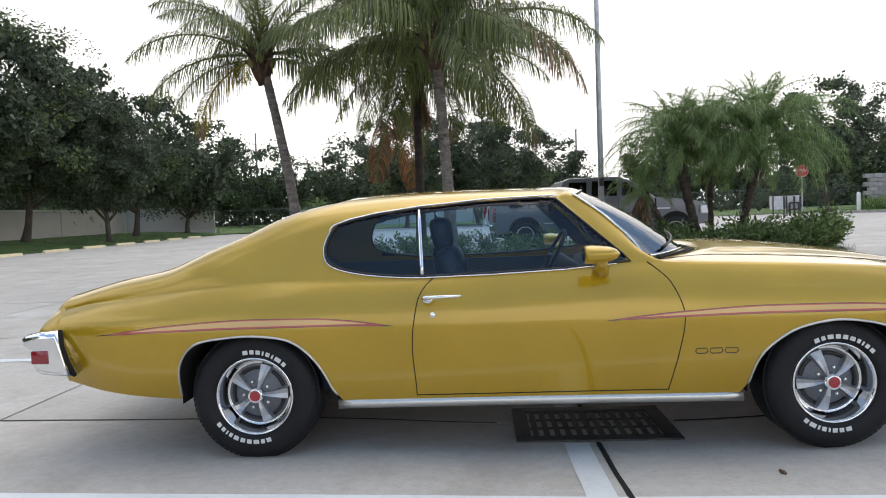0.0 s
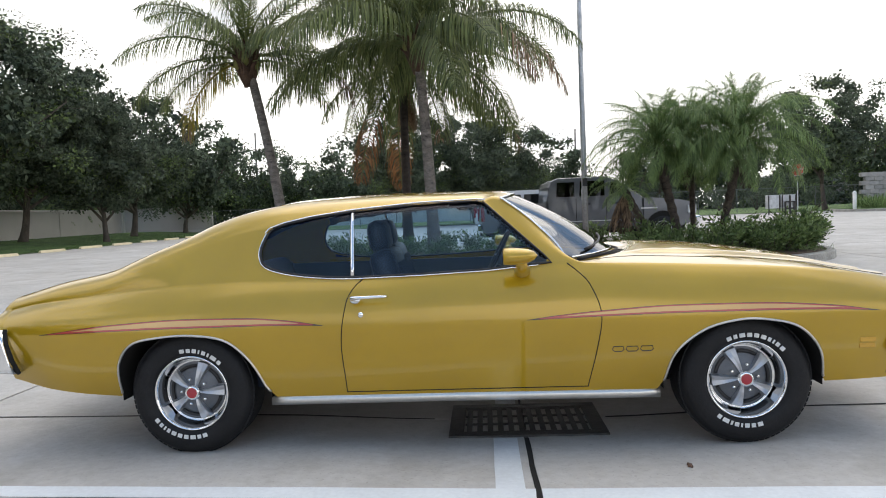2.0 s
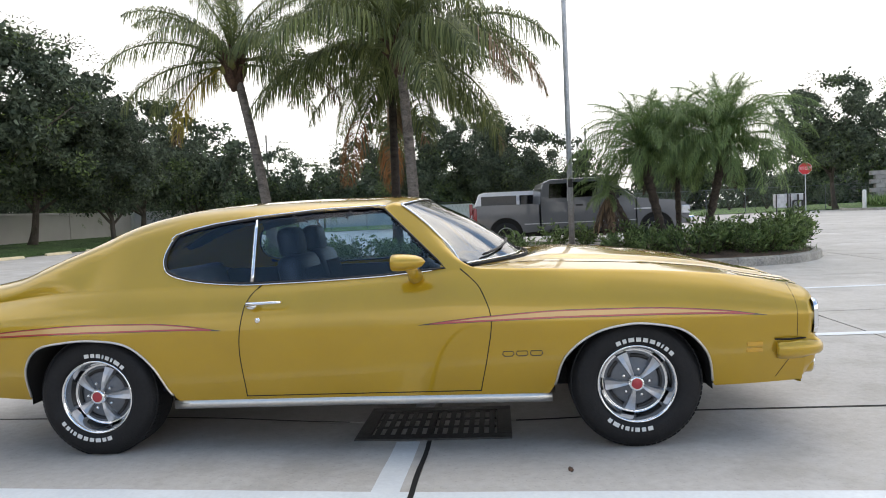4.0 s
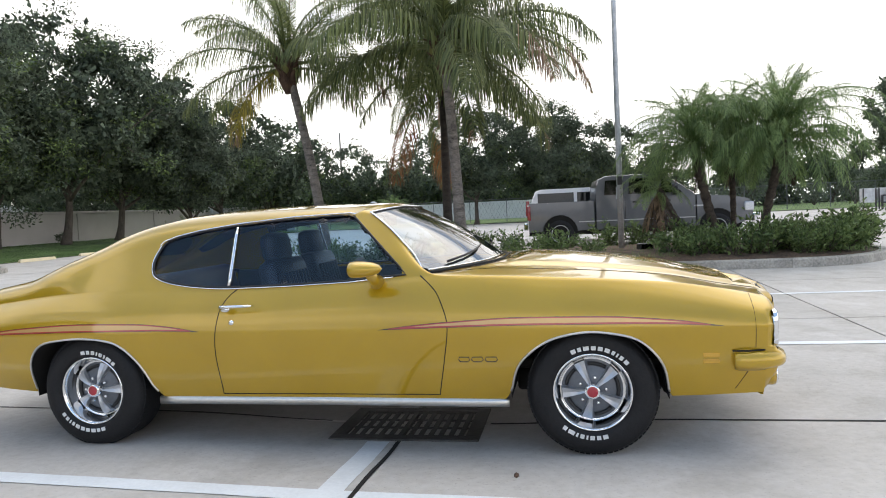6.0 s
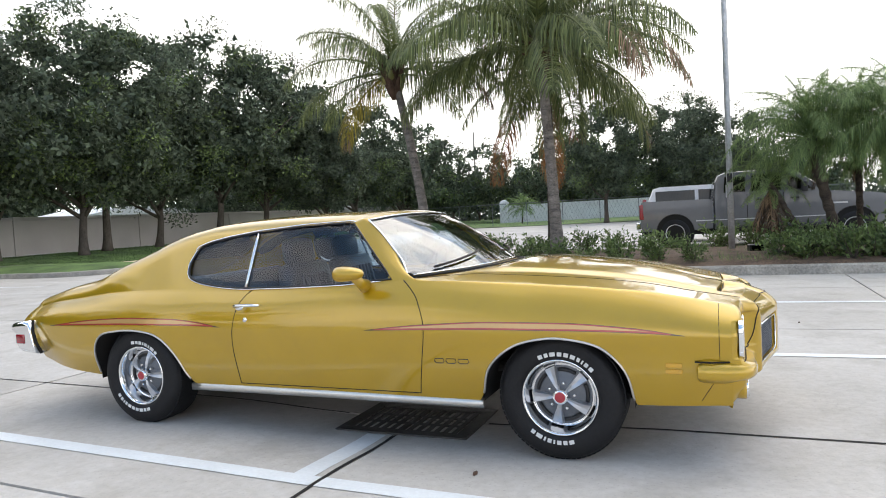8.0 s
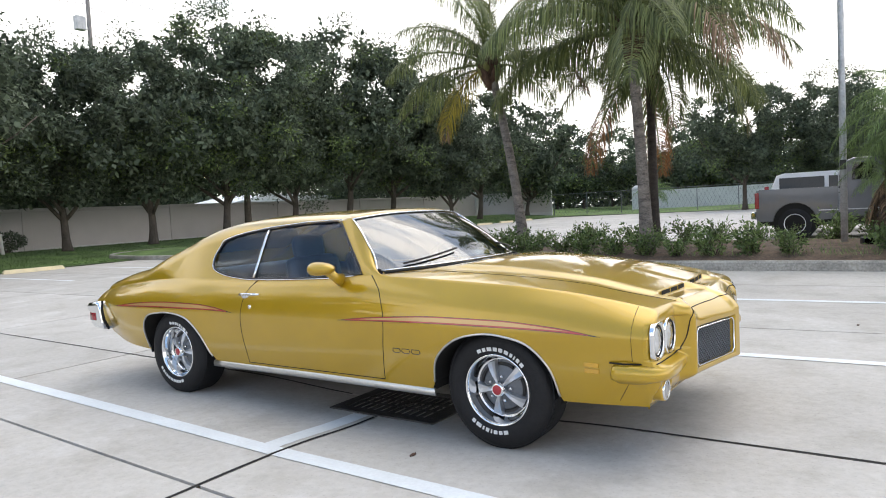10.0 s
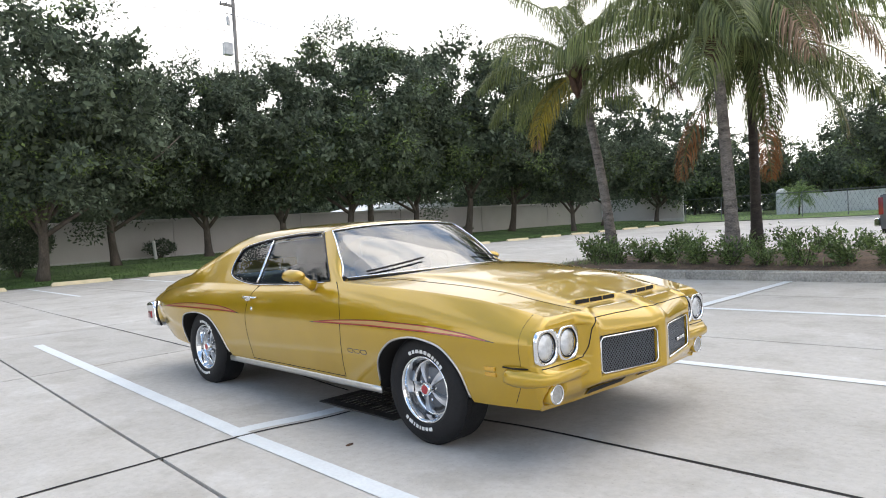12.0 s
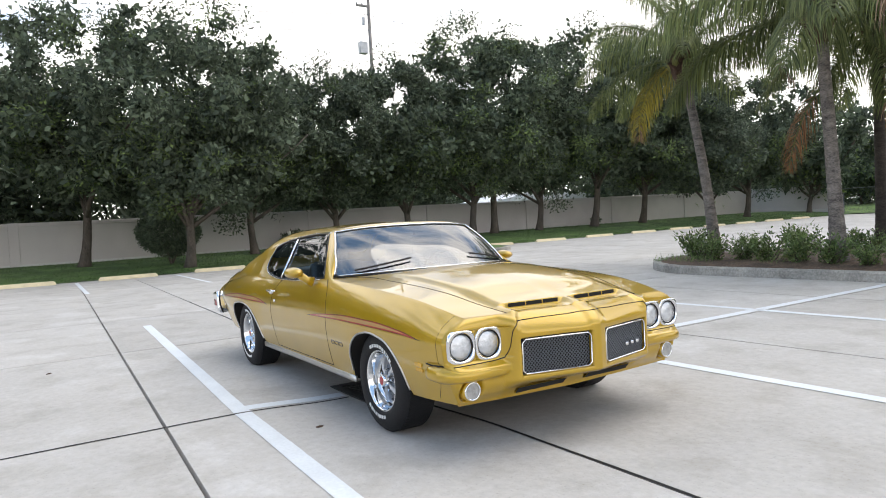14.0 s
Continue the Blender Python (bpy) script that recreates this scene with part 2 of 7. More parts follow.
M_frond = leaf_mat("coconut_frond", (0.072, 0.105, 0.040), (0.205, 0.235, 0.085), trans=0.42, rough=0.4)
M_frond_yellow = leaf_mat("yellow_frond", (0.24, 0.20, 0.03), (0.32, 0.27, 0.05), trans=0.35)
M_frond_dead = leaf_mat("dead_frond", (0.17, 0.105, 0.055), (0.27, 0.18, 0.11), trans=0.25)
M_frond_rust = leaf_mat("rusty_dead_frond", (0.20, 0.092, 0.034), (0.32, 0.16, 0.066), trans=0.3)
M_frond_husk = leaf_mat("withered_frond", (0.045, 0.03, 0.02), (0.09, 0.06, 0.04), trans=0.15)
M_date = leaf_mat("date_palm_leaflet", (0.105, 0.172, 0.058), (0.225, 0.31, 0.115), trans=0.45)
M_shrub = leaf_mat("shrub_leaf", (0.072, 0.125, 0.040), (0.155, 0.215, 0.075), trans=0.3)
M_nut = mat("coconut_husk", (0.20, 0.19, 0.05), 0.6, vary=0.3, scale=8)

# ---- mesh helpers ----


def link(name, bm, material, smooth=True, recalc=True):
    if recalc:
        bmesh.ops.recalc_face_normals(bm, faces=bm.faces)
    me = bpy.data.meshes.new(name)
    bm.to_mesh(me)
    bm.free()
    for m in (material if isinstance(material, (list, tuple)) else [material]):
        me.materials.append(m)
    if smooth:
        me.polygons.foreach_set("use_smooth", [True] * len(me.polygons))
    return new(name, me)


def part(name, bm, material, parent, label="", smooth=False, recalc=True):
    ob = link(name, bm, material, smooth, recalc)
    ob.parent = parent
    if label:
        tagged(ob, label=label)
    return ob


def thing(name, label, category, group="", kind="", at=None):
    ob = new(name)
    ob.empty_display_size = 0.1
    if at is not None:
        ob.matrix_basis = at
    return tagged(ob, label, category, group, kind)


def mesh_part(name, verts, faces, material, parent=None, label="", smooth=False):
    me = bpy.data.meshes.new(name)
    me.from_pydata([tuple(v) for v in verts], [], faces)
    me.materials.append(material)
    if smooth:
        me.polygons.foreach_set("use_smooth", [True] * len(me.polygons))
    ob = new(name, me)
    if parent is not None:
        ob.parent = parent
    if label:
        tagged(ob, label=label)
    return ob


def box(bm, lo, hi, bevel=0.0, m=None):
    """A box between two corners, bevelled."""
    mid = [(a + b) / 2 for a, b in zip(lo, hi)]
    size = [abs(b - a) for a, b in zip(lo, hi)]
    t = Matrix.Translation(mid) @ Matrix.Diagonal((*size, 1))
    if m is not None:
        t = m @ t
    r = bmesh.ops.create_cube(bm, size=1.0, matrix=t)
    if bevel:
        es = {e for v in r["verts"] for e in v.link_edges}
        bmesh.ops.bevel(bm, geom=list(es), offset=bevel, segments=2, affect="EDGES", profile=0.5)
    return bm


def tube(bm, pts, radius, sides=8, cap=True):
    """A round bar along points; radius may be a list."""
    pts = [Vector(p) for p in pts]
    rads = radius if isinstance(radius, (list, tuple)) else [radius] * len(pts)
    rings, side = [], None
    for i, p in enumerate(pts):
        d = (pts[min(i + 1, len(pts) - 1)] - pts[max(i - 1, 0)]).normalized()
        if side is None:
            side = d.orthogonal().normalized()
        side = (side - d * side.dot(d)).normalized()
        up = d.cross(side)
        rings.append([bm.verts.new(p + (side * math.cos(a) + up * math.sin(a)) * rads[i]) for a in (2 * math.pi * k / sides for k in range(sides))])
    for a, b in zip(rings, rings[1:]):
        for k in range(sides):
            bm.faces.new((a[k], a[(k + 1) % sides], b[(k + 1) % sides], b[k]))
    if cap:
        bm.faces.new(rings[0][::-1])
        bm.faces.new(rings[-1])
    return bm


def lathe(bm, profile, segments=48, m=None, close=False):
    """Turns a profile of (radius, height) round the z axis."""
    m = m or Matrix()
    rings = []
    for r, h in profile:
        rings.append([bm.verts.new(m @ Vector((r * math.cos(a), r * math.sin(a), h))) for a in (2 * math.pi * k / segments for k in range(segments))])
    pairs = list(zip(rings, rings[1:])) + ([(rings[-1], rings[0])] if close else [])
    for a, b in pairs:
        for k in range(segments):
            bm.faces.new((a[k], a[(k + 1) % segments], b[(k + 1) % segments], b[k]))
    return bm


def disc(bm, radius, m, segments=32):
    bmesh.ops.create_circle(bm, cap_ends=True, segments=segments, radius=radius, matrix=m)
    return bm


def spline(xs, ys):
    """A smooth curve through knots (monotone cubic), as a function of an array."""
    xs, ys = np.array(xs, float), np.array(ys, float)
    d = np.diff(ys) / np.diff(xs)
    s = np.zeros(len(xs))
    s[0], s[-1] = d[0], d[-1]
    for i in range(1, len(xs) - 1):
        s[i] = 0 if d[i - 1] * d[i] <= 0 else 2 * d[i - 1] * d[i] / (d[i - 1] + d[i])
    def f(x):
        x = np.clip(np.asarray(x, float), xs[0], xs[-1])
        i = np.clip(np.searchsorted(xs, x) - 1, 0, len(xs) - 2)
        h = xs[i + 1] - xs[i]
        t = (x - xs[i]) / h
        return (2 * t**3 - 3 * t**2 + 1) * ys[i] + (t**3 - 2 * t**2 + t) * h * s[i] + (-2 * t**3 + 3 * t**2) * ys[i + 1] + (t**3 - t**2) * h * s[i + 1]
    return f


def closed(points, n=12):
    """A closed smooth outline through corner points (Catmull-Rom)."""
    p = np.array(points, float)
    out = []
    for i in range(len(p)):
        a, b, c, d = p[i - 1], p[i], p[(i + 1) % len(p)], p[(i + 2) % len(p)]
        for k in range(n):
            t = k / n
            out.append(0.5 * (2 * b + (c - a) * t + (2 * a - 5 * b + 4 * c - d) * t * t + (3 * b - a - 3 * c + d) * t**3))
    return np.array(out)


def soft(x, a, b):
    """Smooth step from 0 at a to 1 at b."""
    t = np.clip((np.asarray(x, float) - a) / (b - a), 0, 1)
    return t * t * (3 - 2 * t)

# ---- the setting: lot, lawns, kerbs, wall ----
KERB_H = 0.16


def ground_z(x, y):
    """The lot falls gently to the drain; the lawn rises to the wall."""
    z = 0.008 * min(max(y, 0.0), 60.0)
    r2 = ((x - 0.36) / 1.15) ** 2 + ((y + 0.34) / 0.85) ** 2
    if r2 < 4:
        z -= 0.042 * math.exp(-r2 * r2)
    if x < -20.4:
        t = min(max((-20.4 - x) / 7.6, 0), 1)
        z += 0.36 * t * t * (3 - 2 * t)
    return z


def sheet(name, xs, ys, lift, material, label, category, wobble=0.0):
    verts = [(x, y, ground_z(x, y) + lift + (noise.noise((x * 0.7, y * 0.7, 3)) * wobble)) for y in ys for x in xs]
    w = len(xs)
    faces = [(j * w + i, j * w + i + 1, (j + 1) * w + i + 1, (j + 1) * w + i) for j in range(len(ys) - 1) for i in range(w - 1)]
    ob = mesh_part(name, verts, faces, material, smooth=True)
    return tagged(ob, label, category, kind="structure")


far_xs = [-900, -400, -200, -120, -80, -60, -50, -42, -36, -30, -26, -24, -22, -20.6, -20.4, 0, 30, 60, 120, 400, 900]
far_ys = [-900, -300, -100, -40, -20, 0, 20, 40, 60, 80, 120, 200, 400, 900]
sheet("ground", far_xs, far_ys, -0.06, M_joint, "dark soil and joint filler under the lot", "ground")
sheet("lawn", [-120, -80, -50, -40, -34, -32, -30, -29, -28, -27, -26, -25, -24, -23, -22, -21.2, -20.6, -20.3], [-60 + 4 * i for i in range(46)], 0.02, M_grass,
      "mown green lawn strip along the boundary wall", "lawn", 0.03)
sheet("verge_lawn", [-20.3, -14, -8, -2, 4, 10, 16, 22, 30, 60, 120, 400], [47.5, 50, 55, 62, 80, 120, 300], 0.05, M_grass,
      "open grass verge beyond the driveway", "lawn", 0.06)
sheet("street_slab", [-20.3, 40, 90, 300], [39.8, 44, 47.4], -0.01, M_concrete, "pale concrete driveway across the lot", "road")
sheet("east_apron", [14.6, 40, 90, 300], [-40, 0, 20, 39.8], -0.01, M_concrete, "pale concrete apron of the lot", "pavement")
sheet("south_apron", [-20.3, -10, 0, 14.6], [-60, -20, -9.1], -0.01, M_concrete, "pale concrete parking lot", "pavement")

# the slabs of the lot, each a piece with open joints
lot = thing("parking_lot", "pale grey stained concrete parking lot cut into slabs", "parking lot", kind="structure")
SLAB_X = [-20.28, -17.9, -14.25, -10.6, -6.95, -3.35, 0.33, 3.98, 7.63, 11.1, 14.58]
SLAB_Y = [-9.1, -5.4, -2.02, -0.29, 2.95, 6.22, 9.5, 12.8, 16.1, 19.5, 22.9, 26.3, 29.7, 33.0, 36.4, 39.78]


def joint_y(y0, x):
    """Joints wander a little off square."""
    if y0 < -1:
        return y0 - 0.045 * (x - 0.33)
    return y0 - 0.042 * min(x - 0.33, 0) if y0 < 1 else y0 + 0.03 * max(x - 0.3, 0)


def joint_x(x0, y):
    """The joint by the drain runs a little askew beyond the car."""
    return x0 + (0.026 * min(max(y, 0.0), 8.0) if abs(x0 - 0.33) < 0.01 else 0.0)


def slab(x0, x1, y0, y1, gap):
    """One slab with a worn edge; those round the drain are finer, to follow its hollow."""
    e = 0.006
    near = x0 < 2.5 and x1 > -2.0 and y0 < 1.3 and y1 > -2.1
    us = [i / 16 for i in range(1, 16)] if near else [0.5]
    verts = []
    cols = [(0.0, gap, -0.05), (0.0, gap + e, 0.0)] + [(u, 0.0, 0.0) for u in us] + [(1.0, -gap - e, 0.0), (1.0, -gap, -0.05)]
    rows = [(0.0, gap, -0.05), (0.0, gap + e, 0.0)] + [(u, 0.0, 0.0) for u in us] + [(1.0, -gap - e, 0.0), (1.0, -gap, -0.05)]
    for u, du, zu in cols:
        x = x0 + (x1 - x0) * u + du
        for v, dv, zv in rows:
            ya_, yb_ = joint_y(y0, x), joint_y(y1, x)
            y = ya_ + (yb_ - ya_) * v + dv
            xs = joint_x(x0, y) + (joint_x(x1, y) - joint_x(x0, y)) * u + du
            verts.append((xs, y, ground_z(xs, y) + min(zu, zv)))
    n, m = len(rows), len(cols)
    faces = [(c * n + r, (c + 1) * n + r, (c + 1) * n + r + 1, c * n + r + 1) for c in range(m - 1) for r in range(n - 1)]
    mesh_part("slab", verts, faces, M_concrete, lot)


# parking lines, thin paint on the slabs
def stripe(x0, y0, x1, y1, width, z=0.004):
    d = Vector((x1 - x0, y1 - y0, 0))
    n = Vector((-d.y, d.x, 0)).normalized() * width / 2
    k = max(1, int(d.length / 0.15))
    verts, faces = [], []
    for i in range(k + 1):
        p = Vector((x0, y0, 0)) + d * (i / k)
        for s in (1, -1):
            q = p + n * s * (1 + 0.05 * noise.noise((p.x * 5 + s * 9, p.y * 5, 0)))
            verts.append((q.x, q.y, ground_z(q.x, q.y) + z))
    faces = [(2 * i, 2 * i + 1, 2 * i + 3, 2 * i + 2) for i in range(k)]
    ob = mesh_part("parking_line", verts, faces, M_linepaint)
    return tagged(ob, "worn white painted parking line on concrete", "parking line", "parking lines", "structure")


stripe(-5.74, -1.192, 0.318, -1.487, 0.118)
stripe(0.345, -1.487, 4.9, -1.60, 0.118)
stripe(0.212, -1.43, 0.214, -0.645, 0.13)
stripe(0.235, 0.02, 0.45, 8.0, 0.13)
stripe(-5.4, 1.72, 5.6, 1.86, 0.12)
stripe(-5.4, 4.62, 6.6, 4.98, 0.12)
for y in (-7.2, -4.2, -1.15, 1.9, 4.95, 8.0):
    stripe(-19.6, y, -14.0, y - 0.15, 0.11)

# tar sealing in the widest joints
runs = (("front", 0.013, [(0.82 + 0.2 * i, -0.29 + 0.004 * math.sin(i * 0.7)) for i in range(42)]),
        ("front", 0.009, [(-9.0 + 0.2 * i, -0.29 - 0.042 * (-9.0 + 0.2 * i - 0.33) + 0.003 * math.sin(i * 0.9)) for i in range(45)]),
        ("cross", 0.013, [(0.33 + 0.003 * math.sin(i * 1.1), -0.64 - 0.12 * i) for i in range(24)]))
for name_, w_, run in runs:
    v_ = []
    for x_, y_ in run:
        dx_, dy_ = (0, w_) if name_ == "front" else (w_, 0)
        v_ += [(x_ - dx_, y_ - dy_, ground_z(x_, y_) + 0.0025), (x_ + dx_, y_ + dy_, ground_z(x_, y_) + 0.0025)]
    tagged(mesh_part("joint_sealant", v_, [(2 * i, 2 * i + 2, 2 * i + 3, 2 * i + 1) for i in range(len(run) - 1)], M_gap), "dark tar sealant in a slab joint", "sealant", kind="structure")

# drain grate under the car
grate = thing("drain_grate", "dark cast iron storm drain grate in a flat frame", "drain grate", at=pose(0.345, -0.31, -0.042))
bm = bmesh.new()
for lo, hi in (((-0.445, -0.31, -0.03), (0.445, -0.235, 0.012)), ((-0.445, 0.235, -0.03), (0.445, 0.31, 0.012)), ((-0.445, -0.233, -0.03), (-0.36, 0.233, 0.012)), ((0.36, -0.233, -0.03), (0.445, 0.233, 0.012))):
    box(bm, lo, hi, 0.004)
part("frame", bm, M_iron, grate)
for row in range(3):
    for i in range(12):
        bm = bmesh.new()
        x = -0.33 + i * 0.06
        box(bm, (x - 0.016, -0.222 + row * 0.15, -0.03), (x + 0.016, -0.222 + row * 0.15 + 0.144, 0.007), 0.003)
        part("bar", bm, M_iron, grate)
for row in range(4):
    bm = bmesh.new()
    box(bm, (-0.356, -0.239 + row * 0.15, -0.03), (0.356, -0.211 + row * 0.15, 0.006), 0.003)
    part("crossbar", bm, M_iron, grate)
bm = bmesh.new()
box(bm, (-0.357, -0.231, -0.04), (0.357, 0.231, -0.026))
part("pit", bm, M_gap, grate)

# joint oil spot and leaf litter
for x, y, r in ((1.05, -1.18, 0.02), (-2.6, -2.6, 0.02), (3.2, -0.9, 0.015), (5.1, 1.2, 0.02), (4.6, 2.4, 0.02), (2.9, 3.4, 0.018), (6.0, 3.0, 0.02), (4.4, 0.4, 0.015)):
    bm = bmesh.new()
    bmesh.ops.create_icosphere(bm, subdivisions=1, radius=r, matrix=pose(x, y, ground_z(x, y) + r * 0.25, 0, 0, x * 90) @ Matrix.Diagonal((1.6, 0.7, 0.35, 1)))
    tagged(link("dead_leaf", bm, M_palmfibre), "small dark dead leaf lying on concrete", "leaf", "leaf litter")


def outline_island(ax0, ax1, yf, yb, ex0, ex1, n=14):
    """A long island with rounded ends, anticlockwise from the front right."""
    ym, ry = (yf + yb) / 2, (yb - yf) / 2
    pts = [(ax1 + ex1 * math.cos(a), ym + ry * math.sin(a)) for a in (-math.pi / 2 + math.pi * k / n for k in range(n + 1))]
    k = max(1, int((ax1 - ax0) / 1.5))
    pts += [(ax1 + (ax0 - ax1) * i / k, yb) for i in range(1, k)]
    pts += [(ax0 - ex0 * math.cos(a), ym + ry * math.sin(a)) for a in (math.pi / 2 - math.pi * i / n for i in range(n + 1))]
    pts += [(ax0 + (ax1 - ax0) * i / k, yf) for i in range(1, k)]
    return [Vector((x, y, 0)) for x, y in pts]


def kerb_ring(pts, name_label, soil, soil_label, soil_name):
    """Kerb stones round an outline, each a piece, and the bed within."""
    ring = thing("kerb", name_label, "kerb", kind="structure")
    n = len(pts)
    width, top = 0.16, KERB_H
    for i in range(n):
        a, b = pts[i], pts[(i + 1) % n]
        pa, pb = pts[i - 1], pts[(i + 2) % n]
        na = Vector((-(b - pa).y, (b - pa).x, 0)).normalized()
        nb = Vector((-(pb - a).y, (pb - a).x, 0)).normalized()
        d = (b - a).normalized()
        seam = 0.006 if i % 2 == 0 else 0.0
        a2, b2 = a + d * seam, b
        verts = []
        for p, q in ((a2, na), (b2, nb)):
            z = ground_z(p.x, p.y)
            for off, h in ((0, -0.04), (0.012, top - 0.025), (0.035, top), (width, top), (width, -0.04)):
                v = p + q * off
                verts.append((v.x, v.y, z + h))
        faces = [(k, k + 1, k + 6, k + 5) for k in range(4)] + [(4, 3, 2, 1, 0), (5, 6, 7, 8, 9)]
        mesh_part("kerb_stone", verts, faces, M_kerb, ring)
    c = sum(pts, Vector()) / n
    verts, faces = [], []
    fr = [0.0, 0.3, 0.55, 0.75, 0.88, 0.96, 1.0]
    inner = []
    for i in range(n):
        na = Vector((-(pts[(i + 1) % n] - pts[i - 1]).y, (pts[(i + 1) % n] - pts[i - 1]).x, 0)).normalized()
        inner.append(pts[i] + na * (width + 0.002))
    verts.append((c.x, c.y, ground_z(c.x, c.y) + top + 0.12))
    for f in fr[1:]:
        for p in inner:
            q = c + (p - c) * f
            h = top - 0.02 + 0.13 * (1 - f ** 4) + 0.035 * noise.noise((q.x * 2.3, q.y * 2.3, 1)) * (1 if f < 0.99 else 0)
            verts.append((q.x, q.y, ground_z(q.x, q.y) + h))
    for i in range(n):
        faces.append((0, 1 + i, 1 + (i + 1) % n))
    for r in range(len(fr) - 2):
        for i in range(n):
            a, b = 1 + r * n + i, 1 + r * n + (i + 1) % n
            faces.append((a, a + n, b + n, b))
    bed = mesh_part(soil_name, verts, faces, soil, smooth=True)
    tagged(bed, soil_label, "planting bed", kind="structure")
    return ring


kerb_ring(outline_island(-2.9, 5.0, 8.05, 12.95, 2.4, 2.3), "weathered grey concrete kerb round the palm bed", M_mulch, "brown mulch bed with sparse grass", "planting_bed")
kerb_ring(outline_island(-22.0, -17.5, 10.4, 14.4, 1.0, 2.2), "pale concrete kerb round a lawn finger", M_grass, "green lawn finger between parking bays", "lawn_finger")

# boundary wall of panels and flat pilasters
WALL_X = -30.0
wall = thing("wall_west", "pale grey painted precast boundary wall with cap and pilasters", "wall", kind="structure")


def wall_run(x0, y0, x1, y1, z0, z1, height, material, owner, base=True):
    d = Vector((x1 - x0, y1 - y0, 0))
    length = d.length
    m = Matrix.Translation((x0, y0, 0)) @ Matrix.Rotation(math.atan2(d.y, d.x), 4, "Z")
    shear = Matrix(((1, 0, 0, 0), (0, 1, 0, 0), ((z1 - z0) / length, 0, 1, z0), (0, 0, 0, 1)))
    m = m @ shear
    for name, lo, hi, bev in (("panel", (0.2, -0.07, -0.4), (length - 0.2, 0.07, height - 0.17), 0.01), ("cap", (0.2, -0.11, height - 0.168), (length - 0.2, 0.11, height), 0.02)):
        bm = bmesh.new()
        box(bm, lo, hi, bev, m)
        part(name, bm, material, owner)
    bm = bmesh.new()
    box(bm, (-0.196, -0.13, -0.4), (0.196, 0.13, height + 0.012), 0.012, m)
    part("pilaster", bm, material, owner)
    if base:
        bm = bmesh.new()
        box(bm, (0.2, -0.095, -0.4), (length - 0.2, -0.074, 0.09), 0.004, m)
        part("plinth", bm, M_whitewall, owner)


wy = [-49.5, -41.7, -33.9, -26.1, -18.3, -10.5, -2.75, 4.3, 11.07, 18.65, 26.4, 34.4, 42.55, 50.9]
for a, b in zip(wy, wy[1:]):
    wall_run(WALL_X, a, WALL_X, b, 0.38 + 0.006 * (a + 2.75), 0.38 + 0.006 * (b + 2.75), 1.92 + 0.0015 * (a + 2.75), M_wall, wall)
wall_run(WALL_X, 50.9, -22.2, 51.4, 0.70, 0.72, 2.02, M_wall, wall)
bm = bmesh.new()
box(bm, (-30.3, 50.6, 0.3), (-29.7, 51.2, 2.80), 0.03)
lathe(bm, [(0.32, 2.8), (0.30, 2.88), (0.18, 2.98), (0.0, 3.02)], 20, Matrix.Translation((-30.0, 50.9, 0)))
part("corner_pier", bm, M_whitewall, wall)

# wheel stops
def wheel_stop():
    ob = thing("wheel_stop", "cream yellow painted concrete wheel stop on the lot edge", "wheel stop", "wheel stops")
    verts = []
    for y, s in ((-0.915, 0.0), (-0.86, 1.0), (0.86, 1.0), (0.915, 0.0)):
        for x, z in ((-0.075, 0.0), (-0.07, 0.05), (-0.05, 0.125), (0.05, 0.125), (0.07, 0.05), (0.075, 0.0)):
            verts.append((x, y, z if s else z * 0.45))
    faces = [(r * 6 + k, r * 6 + k + 1, r * 6 + k + 7, r * 6 + k + 6) for r in range(3) for k in range(5)] + [(5, 4, 3, 2, 1, 0), (18, 19, 20, 21, 22, 23)]
    mesh_part("bar", verts, faces, M_stop, ob)
    return ob


first = None
for y in (0.43, 3.49, 6.55, -2.63, -5.7, -8.8, -11.9, 16.0, 19.3, 22.6, 25.9, 29.0, 32.0, 35.0, 38.0, 41.0):
    m = pose(-19.75, y, ground_z(-19.0, y), 0, 0, random.uniform(-2.5, 0.5))
    if first is None:
        first = wheel_stop()
        first.matrix_basis = m
    else:
        copy_thing(first, m)

for i in range(len(SLAB_X) - 1):
    for j in range(len(SLAB_Y) - 1):
        slab(SLAB_X[i], SLAB_X[i + 1], SLAB_Y[j], SLAB_Y[j + 1], 0.0065)

# ---- the car: a gold two-door hardtop of the early seventies, nose towards +x ----
car = thing("classic_coupe", "gold metallic vintage muscle coupe with red side stripes", "car")
WHEEL_X, HUB_Z, TYRE_R = 1.4225, 0.318, 0.328
NOSE, TAIL, COWL, HEADER = 2.24, -2.44, 0.66, 0.27
BACK_TOP, BACK_LOW = -1.08, -1.62

# body lines along the car, from tail to nose
line_side = spline([TAIL, -2.2, -1.8, -1.35, -0.85, -0.2, 0.5, 1.2, 1.7, 2.0, NOSE], [0.885, 0.925, 0.952, 0.958, 0.93, 0.935, 0.95, 0.962, 0.957, 0.948, 0.932])
line_belt_y = spline([TAIL, -2.1, -1.7, -1.3, -0.8, -0.3, 0.3, 0.9, 1.5, 2.0, NOSE], [0.79, 0.82, 0.835, 0.845, 0.835, 0.845, 0.855, 0.85, 0.845, 0.82, 0.79])
line_belt_z = spline([TAIL, -2.3, -2.0, -1.6, -1.25, -0.9, -0.55, 0.2, 0.6, 1.3, 1.8, 2.05, NOSE], [0.775, 0.802, 0.835, 0.875, 0.883, 0.88, 0.878, 0.902, 0.925, 0.897, 0.860, 0.822, 0.782])
